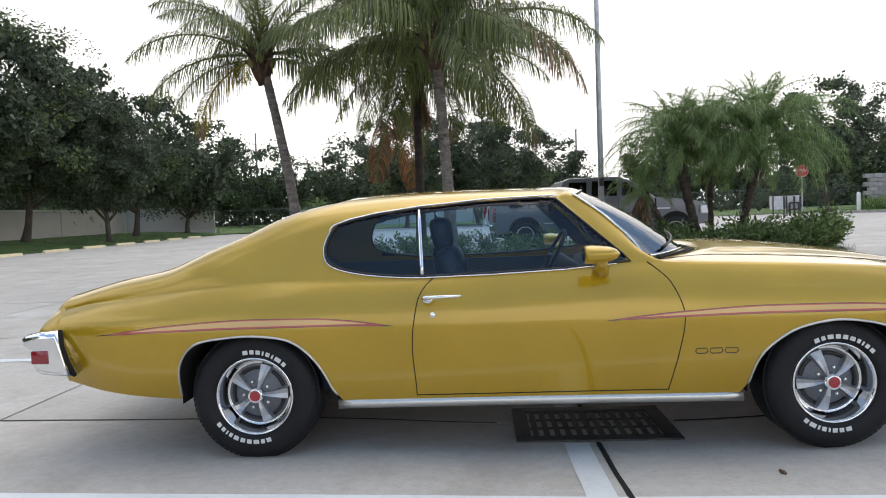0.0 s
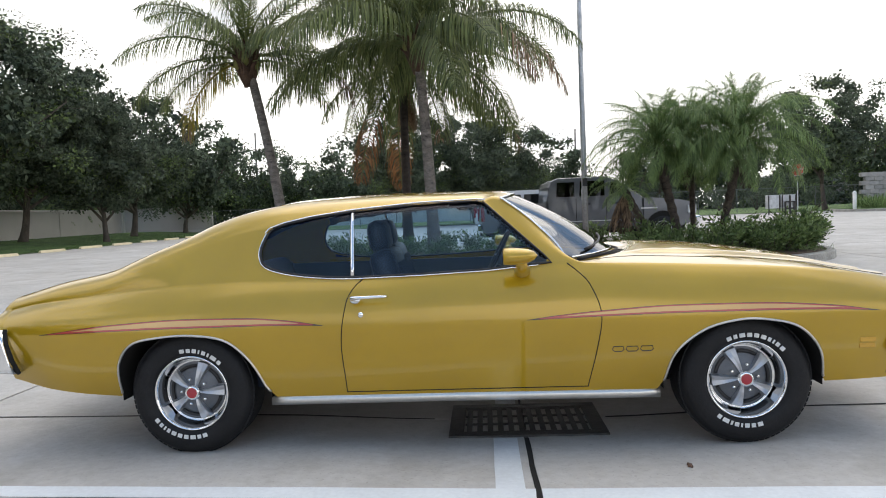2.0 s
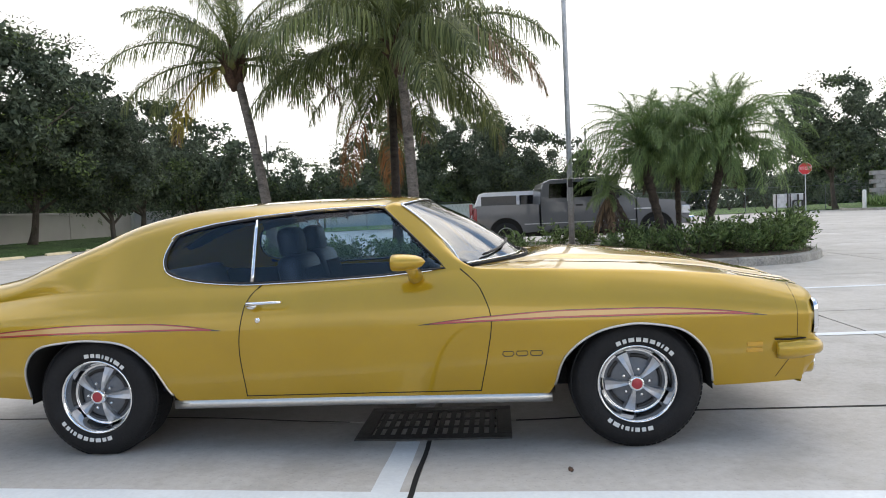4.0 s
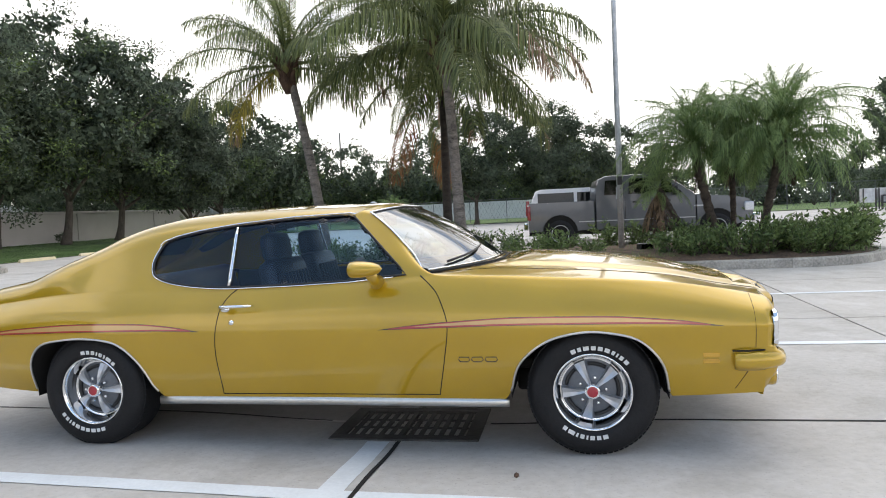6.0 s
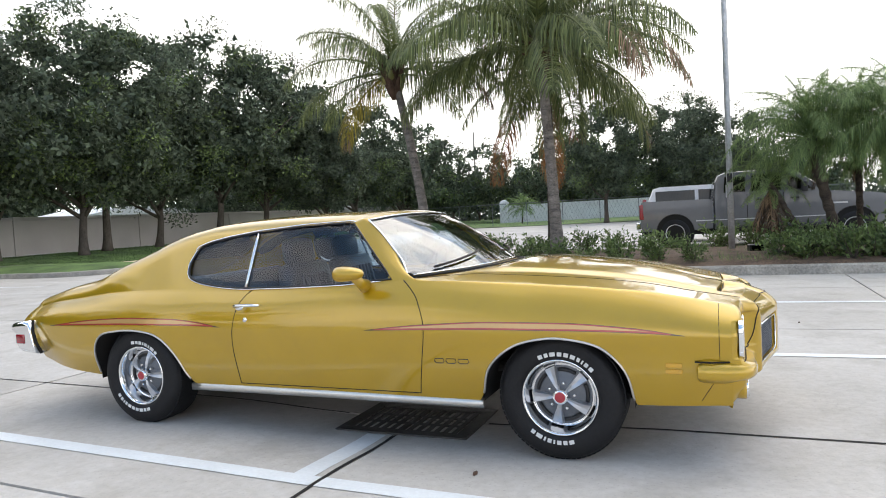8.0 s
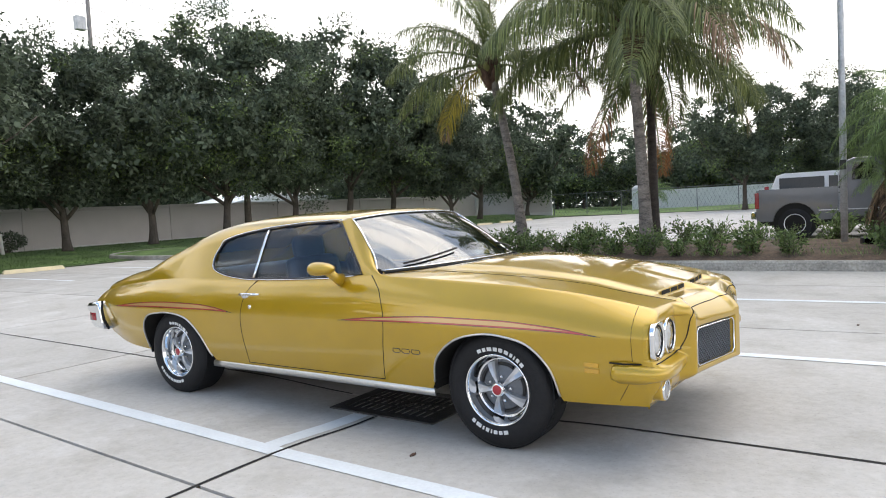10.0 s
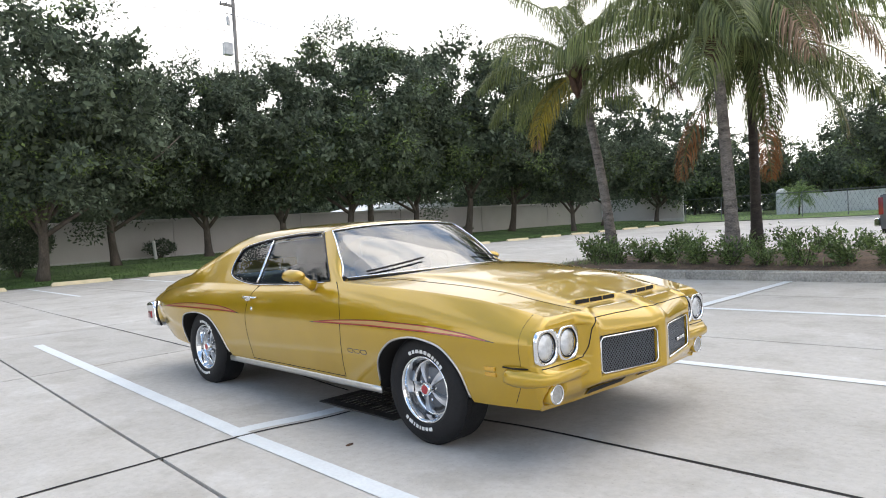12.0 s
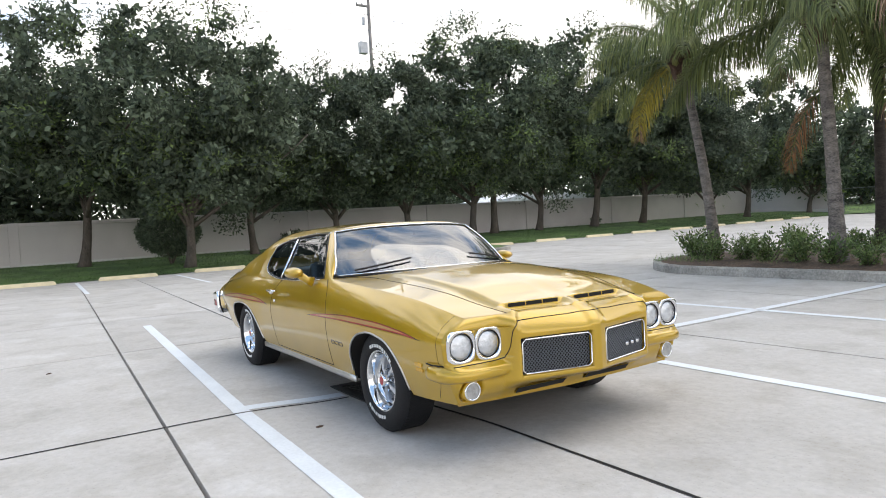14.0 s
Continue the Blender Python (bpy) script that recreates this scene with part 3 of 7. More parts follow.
line_top_z = spline([TAIL, -2.2, -1.93, -1.78, -1.62, -1.36, -1.16, -0.97, -0.7, -0.35, 0.05, 0.2, HEADER, COWL, 0.70, 0.8, 1.15, 1.5, 1.8, 2.05, NOSE],
                    [0.845, 0.908, 0.960, 1.018, 1.098, 1.234, 1.294, 1.324, 1.340, 1.346, 1.340, 1.318, 1.288, 0.965, 0.955, 0.975, 0.970, 0.940, 0.892, 0.822, 0.784])
line_bottom_z = spline([TAIL, -2.2, -1.8, -1.0, 1.0, 1.8, NOSE], [0.40, 0.345, 0.305, 0.268, 0.262, 0.298, 0.31])
line_bottom_y = spline([TAIL, -2.0, -1.0, 1.0, 1.9, NOSE], [0.80, 0.86, 0.865, 0.865, 0.875, 0.84])
line_bow = spline([0.0, HEADER, COWL, 0.8, 1.2, 1.5, 1.9, NOSE], [0.0, 0.06, 0.27, 0.22, 0.06, 0.03, 0.05, 0.085])
hood_edge = spline([0.6, 1.2, 1.8, NOSE], [0.56, 0.54, 0.51, 0.49])
SHOULDER = 0.6


def body_section(u, s):
    """The half body's skin (negative y): s is 0 at the sill, 0.6 at the shoulder, 1 on the centre line."""
    yb, zb, ys, yl, zl, zt = line_bottom_y(u), line_bottom_z(u), line_side(u), line_belt_y(u), line_belt_z(u), line_top_z(u)
    zc = 0.655
    t = np.clip(s / SHOULDER, 0, 1)
    z_side = zb + (zl - zb) * t
    low = np.clip((z_side - zb) / (zc - zb), 0, 1)
    up = np.clip((z_side - zc) / (zl - zc), 0, 1)
    y_side = np.where(z_side <= zc, yb + (ys - yb) * (1 - (1 - low) ** 1.7), ys + (yl - ys) * (0.22 * up + 0.78 * up ** 2.4))
    k = np.clip((s - SHOULDER) / (1 - SHOULDER), 0, 1)
    h = zt - zl
    c = np.where(u < 0, soft(h, 0.03, 0.10) * soft(u, -1.80, -1.42), soft(h, 0.055, 0.14))
    th = k * np.pi / 2
    # cabin: straight leaning side, a rounded rail, a crowned roof
    crown = np.minimum(0.045, 0.4 * h)
    r = np.minimum(0.10, 0.45 * h)
    ay, az = yl - 0.56 * (h - crown - r), zl + h - crown - r
    cy, cz = yl - 0.56 * (h - crown) - 0.01, zl + h - crown + 0.004
    by, bz = cy - r * 1.3, zl + h - crown + crown * 0.42
    t1, t2, t3 = np.clip(k / 0.42, 0, 1), np.clip((k - 0.42) / 0.2, 0, 1), np.clip((k - 0.62) / 0.38, 0, 1)
    y1, z1 = yl + (ay - yl) * t1, zl + (az - zl) * t1
    y2, z2 = (1 - t2) ** 2 * ay + 2 * t2 * (1 - t2) * cy + t2 ** 2 * by, (1 - t2) ** 2 * az + 2 * t2 * (1 - t2) * cz + t2 ** 2 * bz
    y3, z3 = by * (1 - t3), bz + (zl + h - bz) * (1 - (1 - t3) ** 2)
    y_can = np.where(k <= 0.42, y1, np.where(k <= 0.62, y2, y3))
    z_can = np.where(k <= 0.42, z1, np.where(k <= 0.62, z2, z3))
    y_flat = yl * (1 - k)
    # rear: rounded hips beside a lower deck
    hip, deck = np.clip(k / 0.6, 0, 1) * np.pi / 2, np.clip((k - 0.6) / 0.4, 0, 1)
    y_hip = (0.66 + (yl - 0.66) * np.cos(hip)) * (1 - deck)
    z_hip = zl + h * np.sin(hip) - 0.02 * soft(deck, 0.0, 0.4) * soft(u, -1.5, -1.8)
    y_flat = np.where(u < 0, y_hip, y_flat)
    z_flat = np.where(u < 0, z_hip, zl + h * np.sin(th) ** 0.85)
    y_top = y_flat + (y_can - y_flat) * c
    z_top = z_flat + (z_can - z_flat) * c
    # the rear glass lies sunk between the sail panels
    z_top = z_top - 0.050 * soft(k, 0.58, 0.70) * soft(u, -0.98, -1.12)
    top = s > SHOULDER
    y = np.where(top, y_top, y_side)
    z = np.where(top, z_top, z_side)
    x = u + line_bow(u) * (1 - (np.minimum(y, yl) / yl) ** 2) * top
    # hood: long creases, and the raised back of the two scoops near the nose
    hood = soft(u, 0.72, 0.95) * top
    z = z + hood * 0.016 * soft(y, hood_edge(u) + 0.035, hood_edge(u) - 0.02)
    scoop = soft(y, 0.03, 0.07) * soft(y, 0.50, 0.43) * soft(u, 1.62, 2.08)
    z = z + hood * scoop * (0.003 * soft(u, 2.142, 2.130) - 0.030 * soft(u, 2.130, 2.142) * (1 - 0.5 * soft(u, 2.15, 2.24)))
    return np.stack([x, -y, z], -1)


def side_y(x, z):
    """The body side's half width at a place below the shoulder."""
    zb, zl = line_bottom_z(x), line_belt_z(x)
    s = SHOULDER * np.clip((z - zb) / (zl - zb), 0, 1)
    return -body_section(np.asarray(x, float), s)[..., 1]


def inside(poly, px, pz):
    """Which points lie in a closed outline, and the nearest outline point of each."""
    a, b = poly, np.roll(poly, -1, 0)
    hit = np.zeros(px.shape, bool)
    best, near = np.full(px.shape, 1e9), np.zeros(px.shape + (2,))
    for (ax, az), (bx_, bz) in zip(a, b):
        cross = ((az > pz) != (bz > pz)) & (px < (bx_ - ax) * (pz - az) / (bz - az + 1e-12) + ax)
        hit ^= cross
        t = np.clip(((px - ax) * (bx_ - ax) + (pz - az) * (bz - az)) / ((bx_ - ax) ** 2 + (bz - az) ** 2 + 1e-12), 0, 1)
        qx, qz = ax + t * (bx_ - ax), az + t * (bz - az)
        d = (px - qx) ** 2 + (pz - qz) ** 2
        m = d < best
        best[m] = d[m]
        near[m] = np.stack([qx, qz], -1)[m]
    return hit, near


def opening(points, n=10):
    return closed(points, n)


ARCH_REAR = opening([(-1.80, 0.18), (-1.805, 0.34), (-1.785, 0.49), (-1.70, 0.595), (-1.54, 0.628), (-1.37, 0.632), (-1.21, 0.60), (-1.10, 0.50), (-1.03, 0.36), (-0.985, 0.20), (-1.4, 0.02)])
ARCH_FRONT = opening([(0.99, 0.18), (1.02, 0.34), (1.07, 0.48), (1.20, 0.588), (1.36, 0.632), (1.50, 0.630), (1.65, 0.59), (1.755, 0.48), (1.79, 0.34), (1.80, 0.18), (1.4, 0.02)])
REAR_EDGE = closed([(-0.90, 1.192), (-1.006, 1.160), (-1.05, 1.085), (-1.056, 1.022), (-1.027, 0.968), (-0.95, 0.936), (-0.832, 0.913), (-0.69, 0.899), (-0.55, 0.893), (-0.40, 0.894)], 8)[8:65]
WINDOW = np.concatenate([REAR_EDGE, np.array([(-0.2, 0.899), (0.15, 0.912), (0.40, 0.932), (0.475, 0.938), (0.44, 0.975), (0.14, 1.262), (0.10, 1.268), (-0.22, 1.262), (-0.57, 1.238), (-0.80, 1.210), (-0.93, 1.185)])])

bu = np.unique(np.concatenate([np.linspace(TAIL, NOSE, 250), [COWL, HEADER, BACK_TOP, BACK_LOW], np.linspace(2.115, 2.155, 9)]).round(5))
bs = np.concatenate([np.linspace(0, SHOULDER, 52), SHOULDER + 0.4 * np.linspace(0, 1, 47)[1:]])
U, S = np.meshgrid(bu, bs, indexing="ij")
glass_k = spline([TAIL, 0.0, HEADER, 0.5, COWL, 0.9, NOSE], [0.45, 0.45, 0.45, 0.42, 0.25, 0.25, 0.25])
J0 = 52 + 22
for j in range(52, len(bs)):
    e_ = glass_k(bu)
    S[:, j] = SHOULDER + 0.4 * (e_ * (j - 51) / (J0 - 51) if j <= J0 else e_ + (1 - e_) * (j - J0) / (len(bs) - 1 - J0))
BODY = body_section(U, S)
K = (S - SHOULDER) / (1 - SHOULDER)
NU, NS = U.shape

# the windshield: straight lines from the roof's front edge to the cowl, between straight pillars
iH, iC = int(np.searchsorted(bu, HEADER)), int(np.searchsorted(bu, COWL))
across = np.linspace(0, 1, NS - J0)
arc2 = 1 - (1 - across) ** 3
HEAD = np.stack([0.235 + 0.10 * arc2, -0.63 * (1 - across), 1.276 + 0.032 * arc2], -1)
FOOT = np.stack([0.562 + 0.34 * arc2, -0.80 * (1 - across), 0.942 + 0.026 * arc2], -1)


def glass_row(i):
    """A row of the skin across pillar and windshield."""
    f = (bu[i] - HEADER) / (COWL - HEADER)
    row = BODY[i].copy()
    row[J0:] = HEAD * (1 - f) + FOOT * f + np.array([0.8, 0, 1]) * 0.020 * np.sin(np.pi * f)
    t = np.linspace(0, 1, J0 - 50)[:, None]
    row[51:J0 + 1] = BODY[i, 51] * (1 - t) + row[J0] * t + np.array([0, -1, 0.5]) * 0.008 * np.sin(np.pi * t)
    return row


rows_ = {i: glass_row(i) for i in range(iH, iC + 1)}
for i in range(NU):
    if i < iH and bu[i] > HEADER - 0.24:
        BODY[i] += (rows_[iH] - BODY[iH]) * float(soft(bu[i], HEADER - 0.24, HEADER))
    elif i > iC and bu[i] < COWL + 0.2:
        BODY[i] += (rows_[iC] - BODY[iC]) * float(soft(bu[i], COWL + 0.2, COWL))
for i, row in rows_.items():
    BODY[i] = row
SMOOTH = BODY.copy()
GLASS = np.zeros(U.shape, bool)
CUT = np.zeros(U.shape, bool)
for poly, mask, zone in ((ARCH_REAR, CUT, S <= SHOULDER), (ARCH_FRONT, CUT, S <= SHOULDER), (WINDOW, GLASS, (S > SHOULDER - 0.02) & (K < 0.6))):
    hit, near = inside(poly, BODY[..., 0], BODY[..., 2])
    hit &= zone
    mask |= hit
    # verts just inside the outline, with a neighbour outside, slide onto it
    pad = np.pad(hit, 1, mode="edge")
    ring = hit & ~(pad[:-2, 1:-1] & pad[2:, 1:-1] & pad[1:-1, :-2] & pad[1:-1, 2:] & pad[:-2, :-2] & pad[2:, 2:] & pad[:-2, 2:] & pad[2:, :-2])
    BODY[ring, 0], BODY[ring, 2] = near[ring, 0], near[ring, 1]

fi, fj = np.meshgrid(np.arange(NU - 1), np.arange(NS - 1), indexing="ij")
quad = np.stack([fi * NS + fj, (fi + 1) * NS + fj, (fi + 1) * NS + fj + 1, fi * NS + fj + 1], -1)


def all4(mask):
    return mask[:-1, :-1] & mask[1:, :-1] & mask[1:, 1:] & mask[:-1, 1:]


f_cut, f_side = all4(CUT), all4(GLASS)
uc, sc = (U[:-1, :-1] + U[1:, 1:]) / 2, (S[:-1, :-1] + S[1:, 1:]) / 2
kc = (sc - SHOULDER) / (1 - SHOULDER)
zc_ = BODY[:-1, :-1, 2]
f_wind = (uc > HEADER) & (uc < COWL) & (fj >= J0)
f_back = (uc > BACK_LOW) & (uc < BACK_TOP) & (kc > 0.64)
door_front = spline([0.25, 0.31, 0.50, 0.67, 0.83, 0.905, 0.95], [0.63, 0.64, 0.68, 0.705, 0.655, 0.585, 0.53])
door_rear = spline([0.25, 0.32, 0.54, 0.77, 0.84, 0.90], [-0.60, -0.60, -0.61, -0.58, -0.545, -0.48])
hood_gap = spline([0.6, 0.8, 1.3, 1.8, NOSE], [0.22, 0.22, 0.23, 0.27, 0.34])
lower = sc < SHOULDER
panel = np.full(uc.shape, "quarter_panel", dtype=object)
panel[lower & (uc > door_front(zc_))] = "front_fender"
panel[lower & (uc <= door_front(zc_)) & (uc > door_rear(zc_))] = "door"
panel[~lower & (uc > COWL)] = "front_fender"
panel[~lower & (uc > COWL + 0.03) & (kc > hood_gap(uc))] = "hood"
panel[~lower & (uc <= COWL) & (uc > -1.0)] = "roof"
panel[~lower & (uc <= -1.0) & (uc > BACK_LOW) & (kc > 0.48)] = "roof"
panel[~lower & (uc <= BACK_LOW) & (kc > 0.66)] = "trunk_lid"

# smooth normals of the whole skin, kept where panels meet
du = np.gradient(BODY, axis=0)
ds = np.gradient(BODY, axis=1)
NORMAL = np.cross(ds, du)
NORMAL /= np.linalg.norm(NORMAL, axis=-1, keepdims=True) + 1e-9
flip = np.where((NORMAL * (BODY - np.array([0, 0, 0.55]))).sum(-1, keepdims=True) < 0, -1, 1)
NORMAL = NORMAL * flip


def skin(name, mask, mirror, material, parent, inset=0.0, label="", both=False):
    """Panels of the skin: one side, or both halves joined across the centre line."""
    verts, faces, normals = [], [], []
    for side in ((1, -1) if both else ((-1,) if mirror else (1,))):
        q = quad[mask]
        used, back = np.unique(q, return_inverse=True)
        v = (BODY - NORMAL * inset).reshape(-1, 3)[used] * np.array([1, side, 1])
        n = NORMAL.reshape(-1, 3)[used] * np.array([1, side, 1])
        back = back.reshape(q.shape) + len(verts)
        verts += v.tolist()
        normals += n.tolist()
        faces += [tuple(f) if side == 1 else tuple(f[::-1]) for f in back.tolist()]
    ob = mesh_part(name, verts, faces, material, parent, label, True)
    ob.data.normals_split_custom_set_from_vertices(normals)
    return ob


solid = ~(f_cut | f_side | f_wind | f_back)
for name in ("front_fender", "door", "quarter_panel"):
    for mirror in (False, True):
        made = skin(name, solid & (panel == name), mirror, M_gold, car)
        if name == "door":
            if mirror:
                door_far = made
            else:
                door_near = made
roof = skin("roof", solid & (panel == "roof"), False, M_gold, car, both=True)
hood_panel = skin("hood", solid & (panel == "hood"), False, M_gold, car, both=True)
trunk = skin("trunk_lid", solid & (panel == "trunk_lid"), False, M_gold, car, both=True)
skin("headliner", solid & (panel == "roof") & (kc > 0.05), False, M_vinyl, car, inset=0.022, both=True, label="dark fabric headliner")
for mirror in (False, True):
    for name, rng in (("quarter_window", (uc <= -0.555)), ("door_window", (uc > -0.555))):
        g = skin(name, f_side & rng, mirror, M_glass, car, inset=0.008, label="clear tinted side glass")
        g.visible_shadow = False
g = skin("windshield", f_wind, False, M_windshield, car, inset=0.004, label="wide curved windshield glass", both=True)
g.visible_shadow = False
g = skin("rear_window", f_back, False, M_glass, car, inset=0.004, label="sloping rear window glass", both=True)
g.visible_shadow = False


# lines that lie on the skin
def on_side(x, z, off=0.0):
    return (float(x), -float(side_y(x, z)) - off, float(z))


def on_glass(x, z, off=0.0):
    """A place on the cabin's side, by looking up the skin."""
    col = np.array([[np.interp(x, SMOOTH[:, j, 0], SMOOTH[:, j, c]) for c in (1, 2)] for j in range(46, J0 + 12)])
    y = float(np.interp(z, col[:, 1], col[:, 0]))
    return (float(x), y - off, float(z))


def seam(name, pts, radius, material, owner, label="", sides=6, mirror=True):
    for sgn in ((1, -1) if mirror else (1,)):
        bm = bmesh.new()
        tube(bm, [(p[0], p[1] * sgn, p[2]) for p in pts], radius, sides)
        part(name, bm, material, owner, label, True)


zz = np.linspace(0.30, 0.93, 26)
seam("door_gap", [on_side(door_front(z), z, -0.001) for z in zz], 0.003, M_gap, car)
zz = np.linspace(0.30, 0.885, 24)
seam("door_gap", [on_side(door_rear(z), z, -0.001) for z in zz], 0.003, M_gap, car)
seam("door_gap", [on_side(x, 0.302, -0.001) for x in np.linspace(-0.60, 0.638, 24)], 0.0035, M_gap, car)


def top_point(u, k, lift=0.0):
    i = int(np.clip(np.searchsorted(bu, u), 1, NU - 1))
    f = (u - bu[i - 1]) / (bu[i] - bu[i - 1])
    p = [float((1 - f) * np.interp(SHOULDER + 0.4 * k, S[i - 1], SMOOTH[i - 1, :, c]) + f * np.interp(SHOULDER + 0.4 * k, S[i], SMOOTH[i, :, c])) for c in range(3)]
    return (p[0], p[1], p[2] + lift)


seam("hood_gap", [top_point(u, float(hood_gap(u)), -0.001) for u in np.linspace(COWL + 0.03, NOSE, 40)], 0.0032, M_gap, car)
bm = bmesh.new()
tube(bm, [(*top_point(COWL + 0.03, k)[:1], top_point(COWL + 0.03, k)[1] * sg, top_point(COWL + 0.03, k, 0.002)[2]) for sg, ks in ((1, np.linspace(0.22, 1, 14)), (-1, np.linspace(1, 0.22, 14)[1:])) for k in ks], 0.010, 6)
part("cowl_gap", bm, M_gap, car, smooth=True)
seam("trunk_gap", [top_point(u, 0.66, -0.001) for u in np.linspace(TAIL, -1.78, 20)], 0.0018, M_gap, car)

# window surrounds, drip rail and glass divider
ring = [on_glass(x, z, 0.003) for x, z in WINDOW] + [on_glass(*WINDOW[0], 0.003)]
seam("window_seal", ring, 0.0065, M_black, car, "black rubber window seal")
shell = np.array([((x + 0.28) * 1.022 - 0.28, (z - 1.07) * 1.06 + 1.07) for x, z in WINDOW])
top_run = sorted([p for p in shell if p[1] > 1.13], key=lambda p: p[0])
seam("drip_rail", [on_glass(x, z, 0.010) for x, z in top_run], 0.004, M_chrome, car, "bright drip rail moulding", 8)
low_run = [((x + 0.28) * 1.012 - 0.28, (z - 1.07) * 1.04 + 1.07) for x, z in WINDOW[:-7] if z < 1.14 and x < 0.47]
seam("belt_moulding", [on_glass(x, z, 0.005) for x, z in low_run], 0.0035, M_chrome, car, "thin bright window moulding")
seam("glass_divider", [on_glass(-0.555 - 0.02 * t, 0.90 + 0.325 * t, 0.002) for t in np.linspace(0, 1, 8)], 0.0105, M_chrome, car, "bright vertical glass divider", 8)

# windshield trim along pillars, header and cowl
edge = [top_point(u, float(glass_k(u)), 0.004) for u in np.linspace(HEADER, COWL, 20)]
seam("pillar_trim", [(x, y - 0.004, z) for x, y, z in edge], 0.006, M_chrome, car, "bright windshield pillar moulding", 8)
for name, u, r, m_ in (("header_trim", HEADER, 0.005, M_chrome), ("cowl_trim", COWL - 0.005, 0.005, M_chrome)):
    bm = bmesh.new()
    ks = np.linspace(float(glass_k(u)), 1, 16)
    a = [top_point(u, k, 0.004) for k in ks]
    tube(bm, a + [(x, -y, z) for x, y, z in a[-2::-1]], r, 8)
    part(name, bm, m_, car, "bright windshield moulding", True)
seam("wiper", [top_point(COWL - 0.015 - 0.05 * t, 0.36 + 0.4 * t, 0.022) for t in np.linspace(0, 1, 8)], 0.007, M_black, car, "black wiper arm")
bm = bmesh.new()
for sg in (1, -1):
    for i in range(10):
        p = top_point(COWL + 0.055, 0.42 + i * 0.028, 0.002)
        box(bm, (p[0] - 0.03, p[1] * sg - 0.004, p[2]), (p[0] + 0.03, p[1] * sg + 0.004, p[2] + 0.003))
tagged(part("cowl_vent", bm, M_black, car, "dark slotted cowl vent"), kind="stuff")

# hood scoops: a black sheet paints each mouth's inner shade, with a divider
for sg in (1, -1):
    ys_ = np.linspace(0.068, 0.432, 16)
    up, lo = [], []
    for y in ys_:
        k = np.linspace(0.3, 1.0, 120)
        a = body_section(np.full(120, 2.128), SHOULDER + 0.4 * k)
        b = body_section(np.full(120, 2.144), SHOULDER + 0.4 * k)
        bow_ = float(line_bow(2.136)) * (1 - (y / float(line_belt_y(2.136))) ** 2)
        up.append((2.1395 + bow_, -y * sg, float(np.interp(y, -a[::-1, 1], a[::-1, 2])) - 0.004))
        lo.append((2.1410 + bow_, -y * sg, float(np.interp(y, -b[::-1, 1], b[::-1, 2])) + 0.010))
    v = up + lo
    n = len(up)
    mesh_part("scoop_mouth", v, [(i, i + 1, n + i + 1, n + i) for i in range(n - 1)], M_gap, hood_panel, "black sheet painted as shade in the hood scoop mouth")
    for f_ in (5, 10):
        bm = bmesh.new()
        box(bm, (up[f_][0] - 0.004, up[f_][1] - 0.003, lo[f_][2]), (up[f_][0] + 0.003, up[f_][1] + 0.003, up[f_][2]), 0.001)
        part("scoop_divider", bm, M_gold, hood_panel)

# side stripes in three tones
def band(name, xs, lo, hi, off, material, owner=car, inset=0.0):
    for sg in (1, -1):
        v, f = [], []
        for x in xs:
            a, b = float(lo(x)) + inset, float(hi(x)) - inset
            if b < a:
                a = b = (a + b) / 2
            for z in (a, b):
                p = on_side(x, z, off)
                v.append((p[0], p[1] * sg, p[2]))
        f = [(2 * i, 2 * i + 2, 2 * i + 3, 2 * i + 1) for i in range(len(xs) - 1)]
        if sg < 0:
            f = [q[::-1] for q in f]
        mesh_part(name, v, f, material, owner, smooth=True)


for x0, x1, lo, hi in ((0.335, 2.04, spline([0.335, 0.7, 1.1, 1.5, 1.8, 2.04], [0.658, 0.667, 0.674, 0.673, 0.668, 0.655]), spline([0.335, 0.5, 0.7, 1.1, 1.45, 1.8, 2.04], [0.660, 0.680, 0.697, 0.716, 0.714, 0.692, 0.657])),
                       (-2.21, -0.70, spline([-2.21, -1.8, -1.4, -1.0, -0.70], [0.652, 0.665, 0.671, 0.668, 0.660]), spline([-2.21, -1.8, -1.4, -1.1, -0.9, -0.70], [0.654, 0.700, 0.718, 0.712, 0.694, 0.662]))):
    xs = np.linspace(x0, x1, 60)
    band("stripe_outline", xs, lo, hi, 0.0012, M_stripe_black)
    band("red_stripe", xs[2:-2], lo, hi, 0.0020, M_stripe_red, inset=0.0024)
    band("salmon_stripe", xs[5:-5], lambda x, a=lo, b=hi: a(x) + 0.0105, lambda x, a=lo, b=hi: b(x) - 0.0075, 0.0028, M_stripe_orange)

# sill moulding, arch mouldings, fender badge bars
for sg in (1, -1):
    bm = bmesh.new()
    xs = np.linspace(-1.0, 1.0, 21)
    prof = ((-0.012, 0.238), (0.004, 0.241), (0.008, 0.263), (0.004, 0.283), (-0.012, 0.285))
    rings = []
    for x in xs:
        y0 = 0.872
        rings.append([bm.verts.new((x, -(y0 + o) * sg, z - 0.006 * (x > 0) * x)) for o, z in prof])
    for a, b in zip(rings, rings[1:]):
        for i in range(len(prof)):
            bm.faces.new((a[i], a[(i + 1) % len(prof)], b[(i + 1) % len(prof)], b[i]))
    bm.faces.new(rings[0])
    bm.faces.new(rings[-1][::-1])
    part("sill_moulding", bm, M_satin, car, "brushed bright sill moulding", True)
